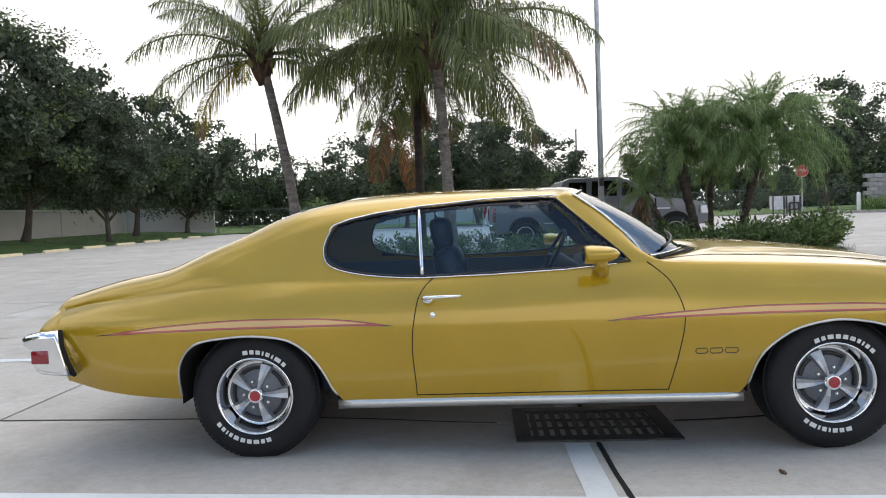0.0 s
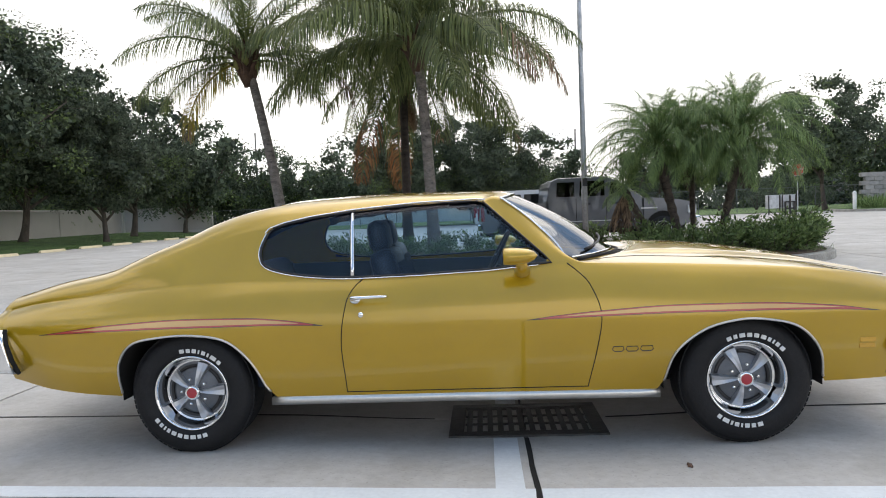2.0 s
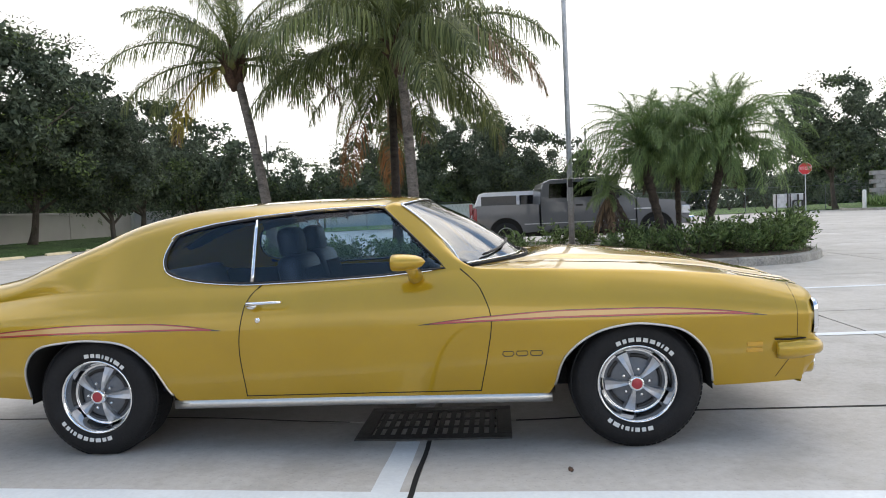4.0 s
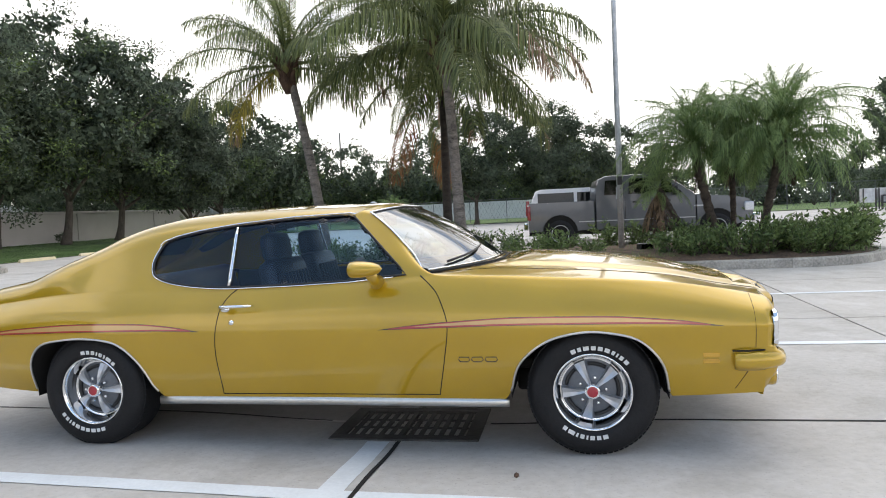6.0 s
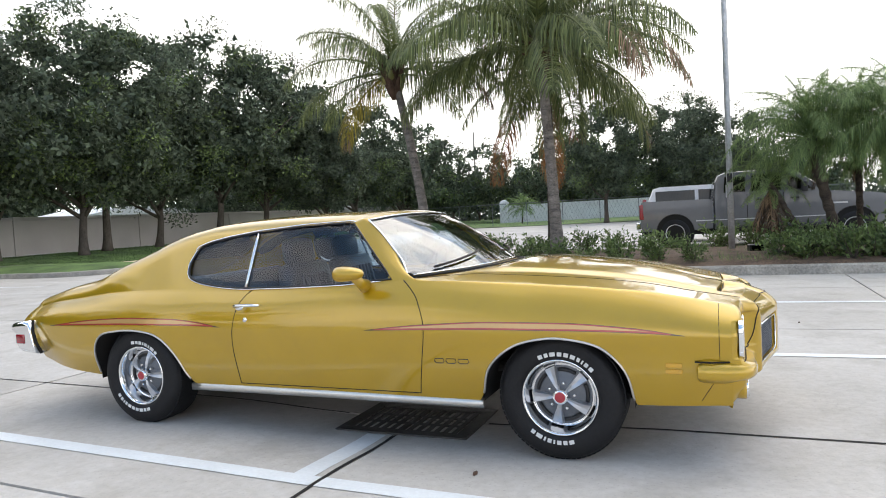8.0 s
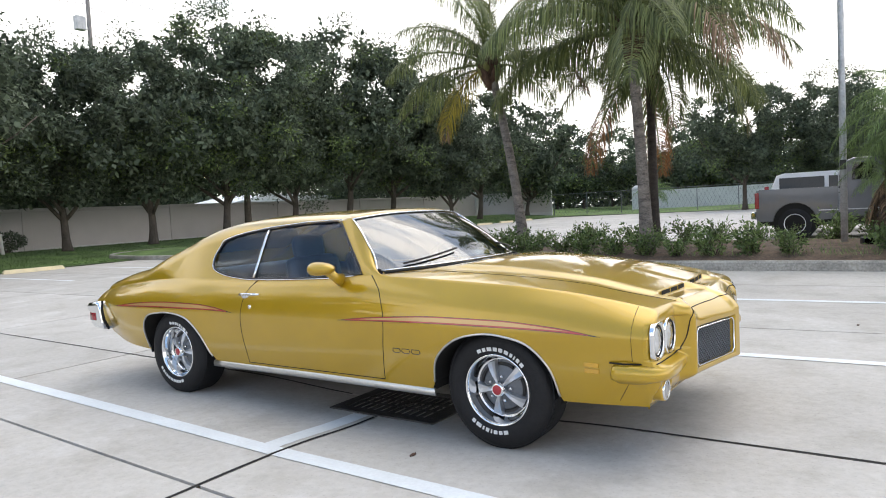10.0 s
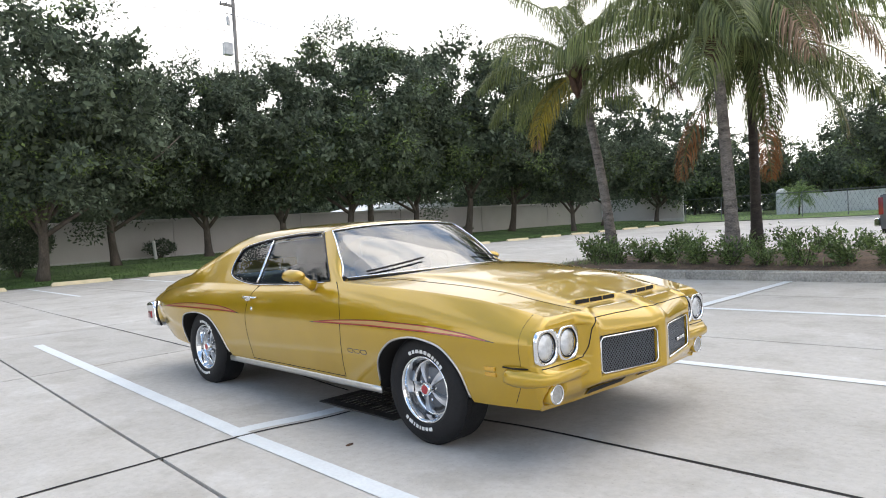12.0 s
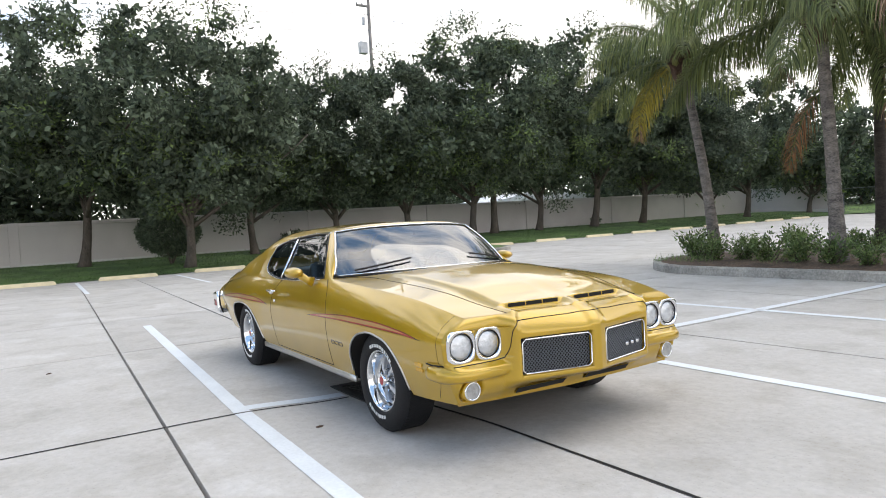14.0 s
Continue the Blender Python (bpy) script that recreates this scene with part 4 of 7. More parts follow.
for arch in (ARCH_REAR, ARCH_FRONT):
    run = sorted([p for p in arch if p[1] > 0.31], key=lambda p: math.atan2(p[1] - 0.3, p[0] - arch[:, 0].mean()))
    seam("arch_moulding", [on_side(x, z, 0.002) for x, z in run], 0.0065, M_satin, car, "thin bright wheel arch moulding")
    cx = float(arch[:, 0].mean())
    for sg in (1, -1):
        bm = bmesh.new()
        rim_pts = [(p[0], p[1]) for p in run]
        rim_pts = [(rim_pts[0][0], 0.28)] + rim_pts + [(rim_pts[-1][0], 0.28)]
        a = [bm.verts.new((x, -float(side_y(x, max(z, 0.32))) * sg + 0.004 * sg, z)) for x, z in rim_pts]
        b = [bm.verts.new((x, -0.52 * sg, z)) for x, z in rim_pts]
        for i in range(len(a) - 1):
            bm.faces.new((a[i], a[i + 1], b[i + 1], b[i]))
        bm.faces.new(b)
        part("wheel_well", bm, M_gap, car)
for i, (x0, x1) in enumerate(((0.755, 0.812), (0.822, 0.882), (0.892, 0.955))):
    for sg in (1, -1):
        loop = [(x0 + 0.01, 0.487), (x1 - 0.01, 0.487), (x1, 0.497), (x1 - 0.005, 0.512), (x0 + 0.005, 0.512), (x0, 0.497), (x0 + 0.01, 0.487)]
        bm = bmesh.new()
        tube(bm, [(p[0], p[1] * sg, p[2]) for p in (on_side(x, z, 0.0005) for x, z in loop)], 0.0026, 5)
        part("fender_badge", bm, M_stripe_black, car)

# door furniture
for sg, owner in ((1, door_near), (-1, door_far)):
    y = -0.945
    bm = bmesh.new()
    tube(bm, [(-0.545, y * sg, 0.797), (-0.535, (y - 0.028) * sg, 0.799), (-0.50, (y - 0.034) * sg, 0.802), (-0.40, (y - 0.034) * sg, 0.804), (-0.365, (y - 0.026) * sg, 0.803), (-0.36, y * sg, 0.802)], [0.012, 0.012, 0.009, 0.008, 0.007, 0.006], 8)
    handle = part("handle", bm, M_chrome, owner, "chrome door handle", True)
    bm = bmesh.new()
    m = Matrix.Translation((-0.525, (y + 0.008) * sg, 0.785)) @ Matrix.Rotation(radians(90 * sg), 4, "X") @ Matrix.Diagonal((1.5, 1, 1, 1))
    lathe(bm, [(0, 0.022), (0.012, 0.020), (0.018, 0.012), (0.02, 0)], 20, m)
    part("handle_base", bm, M_chrome, owner, smooth=True)
    bm = bmesh.new()
    m = Matrix.Translation((-0.503, (-float(side_y(-0.503, 0.708)) - 0.001) * sg, 0.708)) @ Matrix.Rotation(radians(90 * sg), 4, "X")
    lathe(bm, [(0, 0.008), (0.008, 0.008), (0.013, 0.006), (0.015, 0)], 20, m)
    part("lock", bm, M_chrome, owner, "chrome lock cylinder", True)
    # teardrop mirror on a stalk
    bm = bmesh.new()
    prof = [(0.0, -0.074), (0.044, -0.074), (0.051, -0.068), (0.053, -0.04), (0.050, 0.0), (0.042, 0.045), (0.026, 0.078), (0.0, 0.095)]
    m = Matrix.Translation((0.300, -1.015 * sg, 0.985)) @ Matrix.Rotation(radians(90), 4, "Y") @ Matrix.Diagonal((0.82, 1.25, 1, 1))
    lathe(bm, prof, 24, m)
    tube(bm, [(0.315, -0.98 * sg, 0.965), (0.32, -0.93 * sg, 0.925), (0.325, -0.885 * sg, 0.905)], [0.030, 0.028, 0.042], 12)
    mirror_ob = part("door_mirror", bm, M_gold, owner, "gold teardrop door mirror", True)
    bm = bmesh.new()
    disc(bm, 1, Matrix.Translation((0.2235, -1.015 * sg, 0.985)) @ Matrix.Rotation(radians(90), 4, "Y") @ Matrix.Diagonal((0.034, 0.052, 1, 1)))
    part("mirror_glass", bm, M_chrome, mirror_ob)

# ---- wheels ----
def wheel(turn):
    """A wheel whose outer face looks along -y; turn in degrees sets the lettering."""
    hub = new("wheel")
    face = Matrix.Rotation(radians(90), 4, "X")
    bm = bmesh.new()
    R = TYRE_R
    lathe(bm, [(0.196, -0.004), (0.204, 0.012), (0.214, 0.020), (0.238, 0.0245), (0.262, 0.024), (0.288, 0.018), (0.306, 0.006), (0.315, -0.010), (0.3235, -0.022), (R, -0.045), (R + 0.001, -0.11), (R, -0.18), (0.318, -0.207), (0.29, -0.226), (0.24, -0.23), (0.205, -0.215)], 96, face)
    tyre = part("tyre", bm, M_tyre, hub, smooth=True)
    bm = bmesh.new()
    for k in range(72):
        a = 2 * math.pi * k / 72
        m = face @ Matrix.Rotation(a, 4, "Z") @ Matrix.Translation((0.3245, 0, 0))
        for h0, h1, sk in ((-0.02, -0.05, 0.006), (-0.056, -0.10, -0.006), (-0.106, -0.15, 0.006), (-0.156, -0.195, -0.006)):
            box(bm, (-0.006, -0.0115 + sk, h1), (0.0042, 0.0115 + sk, h0), 0, m)
    part("tread_block", bm, M_tyre, tyre)
    # raised white lettering as plain bars, two arcs
    def arc(mid, widths, height, r):
        widths = [w * 1.5 for w in widths]
        step = [w + 0.010 for w in widths]
        total = sum(step)
        a = mid + total / r / 2
        for w, st in zip(widths, step):
            a0 = a - st / r / 2
            m = face @ Matrix.Rotation(a0, 4, "Z") @ Matrix.Translation((r, 0, 0.0245))
            bm_ = bmesh.new()
            box(bm_, (-height / 2, -w / 2, -0.002), (height / 2, w / 2, 0.002), 0.0012, m)
            part("lettering_bar", bm_, M_letter, tyre, "raised white lettering bar")
            a -= st / r
    arc(radians(90 + turn), [0.016, 0.013, 0.019, 0.016, 0.016, 0.017, 0.011, 0.006, 0.013, 0.015], 0.021, 0.228)
    arc(radians(270 + turn), [0.017, 0.014, 0.015, 0.006, 0.014, 0.007, 0.022, 0.014], 0.021, 0.228)
    rim = part("rim", lathe(bmesh.new(), [(0.200, 0.002), (0.1985, 0.009), (0.192, 0.011), (0.187, 0.006), (0.182, -0.006), (0.172, -0.040), (0.166, -0.066), (0.161, -0.070), (0.156, -0.066), (0.153, -0.074), (0.150, -0.2), (0.196, -0.215)], 72, face), M_chrome, hub, "polished chrome trim ring", True)
    part("wheel_disc", lathe(bmesh.new(), [(0.0, -0.040), (0.05, -0.041), (0.085, -0.052), (0.12, -0.068), (0.154, -0.074)], 48, face), M_argent, rim, "dark grey wheel centre", True)
    for k in range(5):
        a = radians(90 + turn * 0 + 72 * k)
        m = face @ Matrix.Rotation(a, 4, "Z")
        bm = bmesh.new()
        sec = [(0.040, 0.011, -0.030, -0.046), (0.075, 0.017, -0.027, -0.055), (0.115, 0.026, -0.036, -0.070), (0.152, 0.035, -0.052, -0.080)]
        rings = []
        for r, w, top, low in sec:
            rings.append([bm.verts.new(m @ Vector(p)) for p in ((r, -w, low), (r, -w * 0.78, top), (r, 0, top - 0.006), (r, w * 0.78, top), (r, w, low))])
        for p, q in zip(rings, rings[1:]):
            for i in range(4):
                bm.faces.new((p[i], p[i + 1], q[i + 1], q[i]))
        part("spoke", bm, M_silver, rim, "silver painted spoke", False)
        m2 = m @ Matrix.Rotation(radians(36), 4, "Z")
        # recessed vent between the spokes, a dark bow
        bm = bmesh.new()
        tube(bm, [m2 @ Vector((0.132 * math.cos(0.36 * t), 0.132 * math.sin(0.36 * t), -0.066)) for t in np.linspace(-1, 1, 9)], 0.0105, 6)
        part("vent_bow", bm, M_black, rim, smooth=True)
        bm = bmesh.new()
        lathe(bm, [(0.0, 0.012), (0.006, 0.011), (0.009, 0.006), (0.0095, -0.012)], 6, m2 @ Matrix.Translation((0.068, 0, -0.034)))
        part("lug_nut", bm, M_chrome, rim)
    cap = part("centre_cap", lathe(bmesh.new(), [(0.026, 0.004), (0.030, 0.005), (0.036, 0.002), (0.040, -0.012), (0.043, -0.032)], 32, face), M_chrome, rim, "chrome centre cap", True)
    part("cap_badge", lathe(bmesh.new(), [(0.0, 0.007), (0.018, 0.0065), (0.027, 0.0045)], 32, face), M_red, rim, "red centre badge", True)
    return hub


hub_a = wheel(180)
hub_a.parent = car
hub_a.matrix_basis = pose(-WHEEL_X, -0.885, HUB_Z, 0, 18, 0)
hub_b = copy_thing(hub_a, pose(WHEEL_X, -0.885, HUB_Z, 0, 180, 0) @ pose(0, 0, 0, 0, 12, 0))
for x in (-WHEEL_X, WHEEL_X):
    copy_thing(hub_a, pose(x, 0.885, HUB_Z, 0, 30 * x, 180))
for x in (-WHEEL_X, WHEEL_X):
    bm = bmesh.new()
    tube(bm, [(x, -0.68, HUB_Z), (x, 0.68, HUB_Z)], 0.045, 10)
    box(bm, (x - 0.09, -0.16, HUB_Z - 0.11), (x + 0.09, 0.16, HUB_Z + 0.1), 0.04)
    part("axle", bm, M_gap, car)
for name, lo, hi in (
    ("floor_pan", (-2.2, -0.72, 0.40), (2.10, 0.72, 0.46)),
    ("cabin_floor", (-0.95, -0.82, 0.27), (1.0, 0.82, 0.36)),
    ("sill_rail", (-0.95, -0.84, 0.24), (0.95, -0.70, 0.31)),
    ("sill_rail", (-0.95, 0.70, 0.24), (0.95, 0.84, 0.31)),
    # last three: unseen boxes added to keep light off the ground underneath
    ("radiator_frame", (1.78, -0.74, 0.27), (2.16, 0.74, 0.40)),
    ("engine_cradle", (1.02, -0.56, 0.24), (1.80, 0.56, 0.36)),
    ("fuel_tank", (-2.30, -0.76, 0.33), (-1.80, 0.76, 0.42)),
):
    bm = bmesh.new()
    box(bm, lo, hi, 0.02)
    part(name, bm, M_gap, car)

# ---- cabin ----
bm = bmesh.new()
for sg in (1, -1):
    box(bm, (-1.35, 0.795 * sg - 0.01, 0.32), (0.62, 0.795 * sg + 0.01, 0.875), 0.004)
box(bm, (-1.75, -0.75, 0.86), (-1.30, 0.75, 0.89), 0.02)
part("door_trim", bm, M_vinyl, car, "black vinyl cabin trim", True)
bm = bmesh.new()
prof = [(0.38, 0.62), (0.36, 0.78), (0.42, 0.87), (0.52, 0.915), (0.66, 0.925), (0.86, 0.905), (0.94, 0.90), (0.94, 0.5), (0.5, 0.5)]
a = [bm.verts.new((x, -0.78, z)) for x, z in prof]
b = [bm.verts.new((x, 0.78, z)) for x, z in prof]
for i in range(len(prof)):
    bm.faces.new((a[i], a[(i + 1) % len(prof)], b[(i + 1) % len(prof)], b[i]))
bm.faces.new(a)
bm.faces.new(b[::-1])
part("dashboard", bm, M_vinyl, car)


def bucket_seat(x, y):
    seat = new("front_seat")
    seat.parent = car
    seat.matrix_basis = pose(x, y, 0.34)
    bm = bmesh.new()
    box(bm, (-0.24, -0.25, 0.0), (0.27, 0.25, 0.22), 0.06)
    part("cushion", bm, M_vinyl, seat, smooth=True)
    bm = bmesh.new()
    box(bm, (-0.09, -0.245, 0.0), (0.06, 0.245, 0.56), 0.06, pose(-0.22, 0, 0.14, 0, -14, 0))
    for i in range(7):
        tube(bm, [pose(-0.22, 0, 0.14, 0, -14, 0) @ Vector((0.062, -0.15 + 0.05 * i, z)) for z in (0.12, 0.3, 0.46)], 0.016, 6)
    part("backrest", bm, M_vinyl, seat, smooth=True)
    bm = bmesh.new()
    box(bm, (-0.06, -0.14, 0.0), (0.055, 0.14, 0.19), 0.05, pose(-0.375, 0, 0.655, 0, -8, 0))
    part("headrest", bm, M_vinyl, seat, smooth=True)
    bm = bmesh.new()
    for s_ in (-0.06, 0.06):
        tube(bm, [(-0.35, s_, 0.60), (-0.375, s_, 0.70)], 0.007, 6)
    part("headrest_post", bm, M_chrome, seat, smooth=True)
    return seat


bucket_seat(-0.08, -0.36)
bucket_seat(-0.14, 0.36)
bm = bmesh.new()
box(bm, (-1.25, -0.62, 0.36), (-0.78, 0.62, 0.60), 0.07)
box(bm, (-0.10, -0.64, 0.0), (0.06, 0.64, 0.44), 0.06, pose(-1.22, 0, 0.52, 0, -18, 0))
part("rear_seat", bm, M_vinyl, car, "black vinyl rear bench", True)
steer = new("steering_wheel")
steer.parent = car
steer.matrix_basis = pose(0.22, 0.36, 0.90, 0, -62, 0)
bm = bmesh.new()
tube(bm, [(0.185 * math.cos(a), 0.185 * math.sin(a), 0) for a in np.linspace(0, 2 * math.pi, 41)], 0.013, 8, cap=False)
part("wheel_ring", bm, M_black, steer, smooth=True)
bm = bmesh.new()
for a in (90, 210, 330):
    tube(bm, [(0.03 * math.cos(radians(a)), 0.03 * math.sin(radians(a)), -0.02), (0.175 * math.cos(radians(a)), 0.175 * math.sin(radians(a)), 0)], 0.011, 6)
lathe(bm, [(0.0, 0.0), (0.04, -0.005), (0.045, -0.03), (0.03, -0.2)], 20)
part("spokes", bm, M_argent, steer, smooth=True)
bm = bmesh.new()
box(bm, (0.16, -0.12, 1.19), (0.19, 0.12, 1.245), 0.012)
part("interior_mirror", bm, M_black, car, "dark rear-view mirror", True)

# ---- nose: moulded gold bumper with twin grilles and paired headlamps ----
SEC = body_section(np.full(300, NOSE), np.linspace(0, 1, 300))


def nose_top(a):
    """Height of the skin's front edge over half width a."""
    top = SEC[180:]
    return np.interp(a, -top[::-1, 1], top[::-1, 2])


def pod_x(a):
    """The twin grilles sweep forward to a point on the centre line."""
    return 2.372 + 0.108 * np.clip(1 - np.asarray(a, float) / 0.50, 0, 1) ** 1.15


def nose_x(a, z):
    """How far forward the moulded front stands at half width a and height z."""
    base = 2.288 + 0.012 * soft(a, 0.9, 0.5)
    pod = pod_x(a) + 0.012
    w = soft(a, 0.60, 0.505) * soft(z, 0.335, 0.42) * soft(z, 0.83, 0.755)
    f = base + (pod - base) * w
    bar = 2.345 - 0.035 * soft(a, 0.80, 0.925)
    wb = soft(a, 0.44, 0.52) * (0.3 * soft(z, 0.30, 0.36) + 0.7 * soft(z, 0.43, 0.48)) * soft(z, 0.545, 0.505)
    f = np.maximum(f, base + (bar - base) * wb)
    f = f - 0.075 * soft(a, 0.048, 0.058) * soft(a, 0.500, 0.490) * soft(z, 0.434, 0.444) * soft(z, 0.648, 0.638)
    f = f - 0.016 * soft(a, 0.540, 0.552) * soft(a, 0.925, 0.915) * soft(z, 0.545, 0.556) * soft(z, 0.722, 0.712)
    f = f - 0.075 * soft(z, 0.42, 0.27)
    f = f - 0.05 * soft(a, 0.085, 0.095) * soft(a, 0.455, 0.445) * soft(z, 0.308, 0.314) * soft(z, 0.346, 0.340)
    # pocket of the round lamp
    return f - 0.035 * soft(np.hypot(a - 0.786, z - 0.392), 0.078, 0.056)


side_run = SEC[:181]


def nose_width(z):
    """Half width of the skin's front edge at a height below the shoulder."""
    return np.interp(z, side_run[:, 2], -side_run[:, 1])


def nose_skin(a, z):
    """The moulded front's x, rolled back at its rim to meet fenders and hood."""
    p = a / float(nose_width(z))
    hi = float(nose_top(p * float(-SEC[180, 1])))
    t = (z - 0.278) / (hi - 0.278)
    wide = 0.13 + 0.10 * float(soft(a, 0.60, 0.45))
    rim_t = min(max(1 - t, 0) / wide, 1)
    rim_s = min(max(1 - p, 0) / 0.045, 1)
    inner = float(soft(a, 0.60, 0.45))
    bend = 2.6 - 1.1 * inner
    roll = (1 - (1 - rim_t) ** bend) ** (0.5 + 0.2 * inner) * (1 - (1 - rim_s) ** 2.4) ** 0.55
    start = NOSE - 0.003 + float(line_bow(NOSE)) * max(0.0, 1 - (a / float(line_belt_y(NOSE))) ** 2)
    return start + (float(nose_x(a, z)) - start) * roll


pa = np.unique(np.concatenate([np.linspace(-1, 1, 220), *[np.linspace(c - 0.012, c + 0.012, 7) / 0.9 for c in (-0.50, -0.06, 0.06, 0.50)]]).round(5))
NZ = 130
W_TOP = float(-SEC[180, 1])
verts, faces = [], []
for p_ in pa:
    a_top = abs(p_) * W_TOP
    hi, lo = float(nose_top(a_top)), 0.278 + 0.02 * abs(p_)
    for t in np.linspace(0, 1, NZ):
        z = lo + (hi - lo) * t
        a = abs(p_) * float(nose_width(z))
        verts.append((nose_skin(a, z), math.copysign(a, p_), z))
ya = pa
n = NZ
faces = [(i * n + j, (i + 1) * n + j, (i + 1) * n + j + 1, i * n + j + 1) for i in range(len(ya) - 1) for j in range(n - 1)]
front = mesh_part("front_bumper", verts, faces, M_gold, car, "gold moulded bumper with twin grille pods", True)

# wing of the bumper that wraps the fender
for sg in (1, -1):
    bm = bmesh.new()
    rings = []
    run_x = spline([0, 0.12, 0.32, 0.48, 0.62, 0.75, 0.88, 1.0], [2.088, 2.125, 2.205, 2.272, 2.326, 2.352, 2.360, 2.352])
    run_y = spline([0, 0.12, 0.32, 0.48, 0.62, 0.75, 0.88, 1.0], [0.950, 0.957, 0.951, 0.931, 0.888, 0.808, 0.690, 0.535])
    for t in np.linspace(0, 1, 44):
        x, y = float(run_x(t)), float(run_y(t))
        dx, dy = float(run_x(t + 0.01) - run_x(t - 0.01)), float(run_y(t + 0.01) - run_y(t - 0.01))
        k = math.hypot(dx, dy)
        nx, ny = -dy / k, dx / k
        deep = 0.045 + 0.035 * float(soft(t, 0.3, 0.7))
        fade = 0.012 * float(soft(t, 0.7, 1.0))
        tip = 0.9 + 0.1 * float(soft(t, 0.0, 0.06))
        ring = []
        for d, z in ((-1.0, 0.534), (-0.72, 0.531), (-0.42, 0.523), (-0.18, 0.512), (-0.05, 0.500), (0.0, 0.486), (0.0, 0.474), (-0.04, 0.462), (-0.14, 0.453), (-0.40, 0.445), (-0.70, 0.438), (-1.0, 0.430)):
            ring.append(bm.verts.new((x + nx * (d * deep - fade), -(y + ny * (d * deep - fade)) * sg, 0.475 + (z - 0.475) * tip)))
        rings.append(ring)
    for p, q in zip(rings, rings[1:]):
        for i in range(11):
            bm.faces.new((p[i], p[i + 1], q[i + 1], q[i]))
    bm.faces.new(rings[0])
    part("bumper_wing", bm, M_gold, front, smooth=True)
    bm = bmesh.new()
    tube(bm, [(x, -w * sg, 0.533) for x, w in ((2.08, 0.936), (2.15, 0.942), (2.23, 0.916))], 0.0045, 6)
    part("bumper_gap", bm, M_gap, front)
    # side marker
    for z in (0.513, 0.482):
        bm = bmesh.new()
        p = on_side(1.985, z)
        box(bm, (-0.038, -0.006, -0.011), (0.038, 0.004, 0.011), 0.003, Matrix.Translation((p[0], p[1] * sg, p[2])))
        part("side_marker", bm, M_amber, car, "amber side marker lamp")
    # grille: frame and diagonal mesh
    gm = lambda a, z, x: (x, -a * sg, z)
    for a0, a1, z0, z1 in ((0.058, 0.490, 0.445, 0.637),):
        loop = [(a0 + 0.02, z0), (a1 - 0.02, z0), (a1, z0 + 0.02), (a1, z1 - 0.02), (a1 - 0.02, z1), (a0 + 0.02, z1), (a0, z1 - 0.02), (a0, z0 + 0.02), (a0 + 0.02, z0)]
        bm = bmesh.new()
        tube(bm, [gm(a, z, float(pod_x(a)) + 0.006) for a, z in loop], 0.005, 8)
        grille = part("grille_surround", bm, M_chrome, front, "bright grille surround", True)
        bm = bmesh.new()
        xg = lambda a: float(pod_x(a)) - 0.010
        for d in np.arange(-0.2, 0.62, 0.020):
            for slope in (1, -1):
                pts = []
                for t in np.linspace(0, 1, 9):
                    z = z0 + (z1 - z0) * t
                    a = a0 + d + (t if slope > 0 else 1 - t) * (z1 - z0) * 0.9
                    if a0 <= a <= a1:
                        pts.append(gm(a, z, xg(a)))
                if len(pts) > 1:
                    tube(bm, pts, 0.0026, 4, cap=False)
        part("grille_mesh", bm, M_argent, front, "dark diagonal grille mesh", True)
        # black sheet behind the mesh stands in for the shade there
        bm = bmesh.new()
        vs = [[bm.verts.new(gm(a, z, xg(a) - 0.009)) for z in (z0 - 0.006, z1 + 0.006)] for a in np.linspace(a0 - 0.008, a1 + 0.008, 12)]
        for p, q in zip(vs, vs[1:]):
            bm.faces.new((p[0], q[0], q[1], p[1]))
        part("grille_shadow", bm, M_gap, front)
    # headlamps in bright bezels
    for a in (0.656, 0.833):
        lamp = new("headlamp")
        lamp.parent = car
        x0 = 2.284 - 0.006 * float(soft(a, 0.7, 0.8))
        lamp.matrix_basis = pose(x0, -a * sg, 0.633) @ Matrix.Rotation(radians(90), 4, "Y")
        bm = bmesh.new()
        # a rounded square bezel with a round hole
        N = 48
        ring = []
        for k in range(N):
            t = 2 * math.pi * k / N
            c, s_ = math.cos(t), math.sin(t)
            q = 0.087 / (abs(c / 1.04) ** 4 + abs(s_) ** 4) ** (1 / 4)
            ring.append([bm.verts.new(v) for v in ((q * c, q * s_, -0.006), (q * c, q * s_, 0.010), ((q - 0.004) * c, (q - 0.004) * s_, 0.015), (0.077 * c, 0.077 * s_, 0.012), (0.074 * c, 0.074 * s_, -0.004))])
        for k in range(N):
            p, q = ring[k], ring[(k + 1) % N]
            for i in range(4):
                bm.faces.new((p[i], q[i], q[i + 1], p[i + 1]))
        part("bezel", bm, M_chrome, lamp, "bright headlamp bezel", True)
        part("gasket", lathe(bmesh.new(), [(0.069, 0.004), (0.0715, 0.010), (0.075, 0.010), (0.076, 0.0)], 40), M_gap, lamp, "dark ring round the lens", True)
        part("lens", lathe(bmesh.new(), [(0.0, 0.014), (0.03, 0.012), (0.058, 0.006), (0.074, -0.004)], 40), M_headglass, lamp, "clear ribbed headlamp lens", True)
    # round lamp in the valance
    lamp = new("parking_lamp")
    lamp.parent = car
    lamp.matrix_basis = pose(2.296, -0.786 * sg, 0.390) @ Matrix.Rotation(radians(90), 4, "Y")
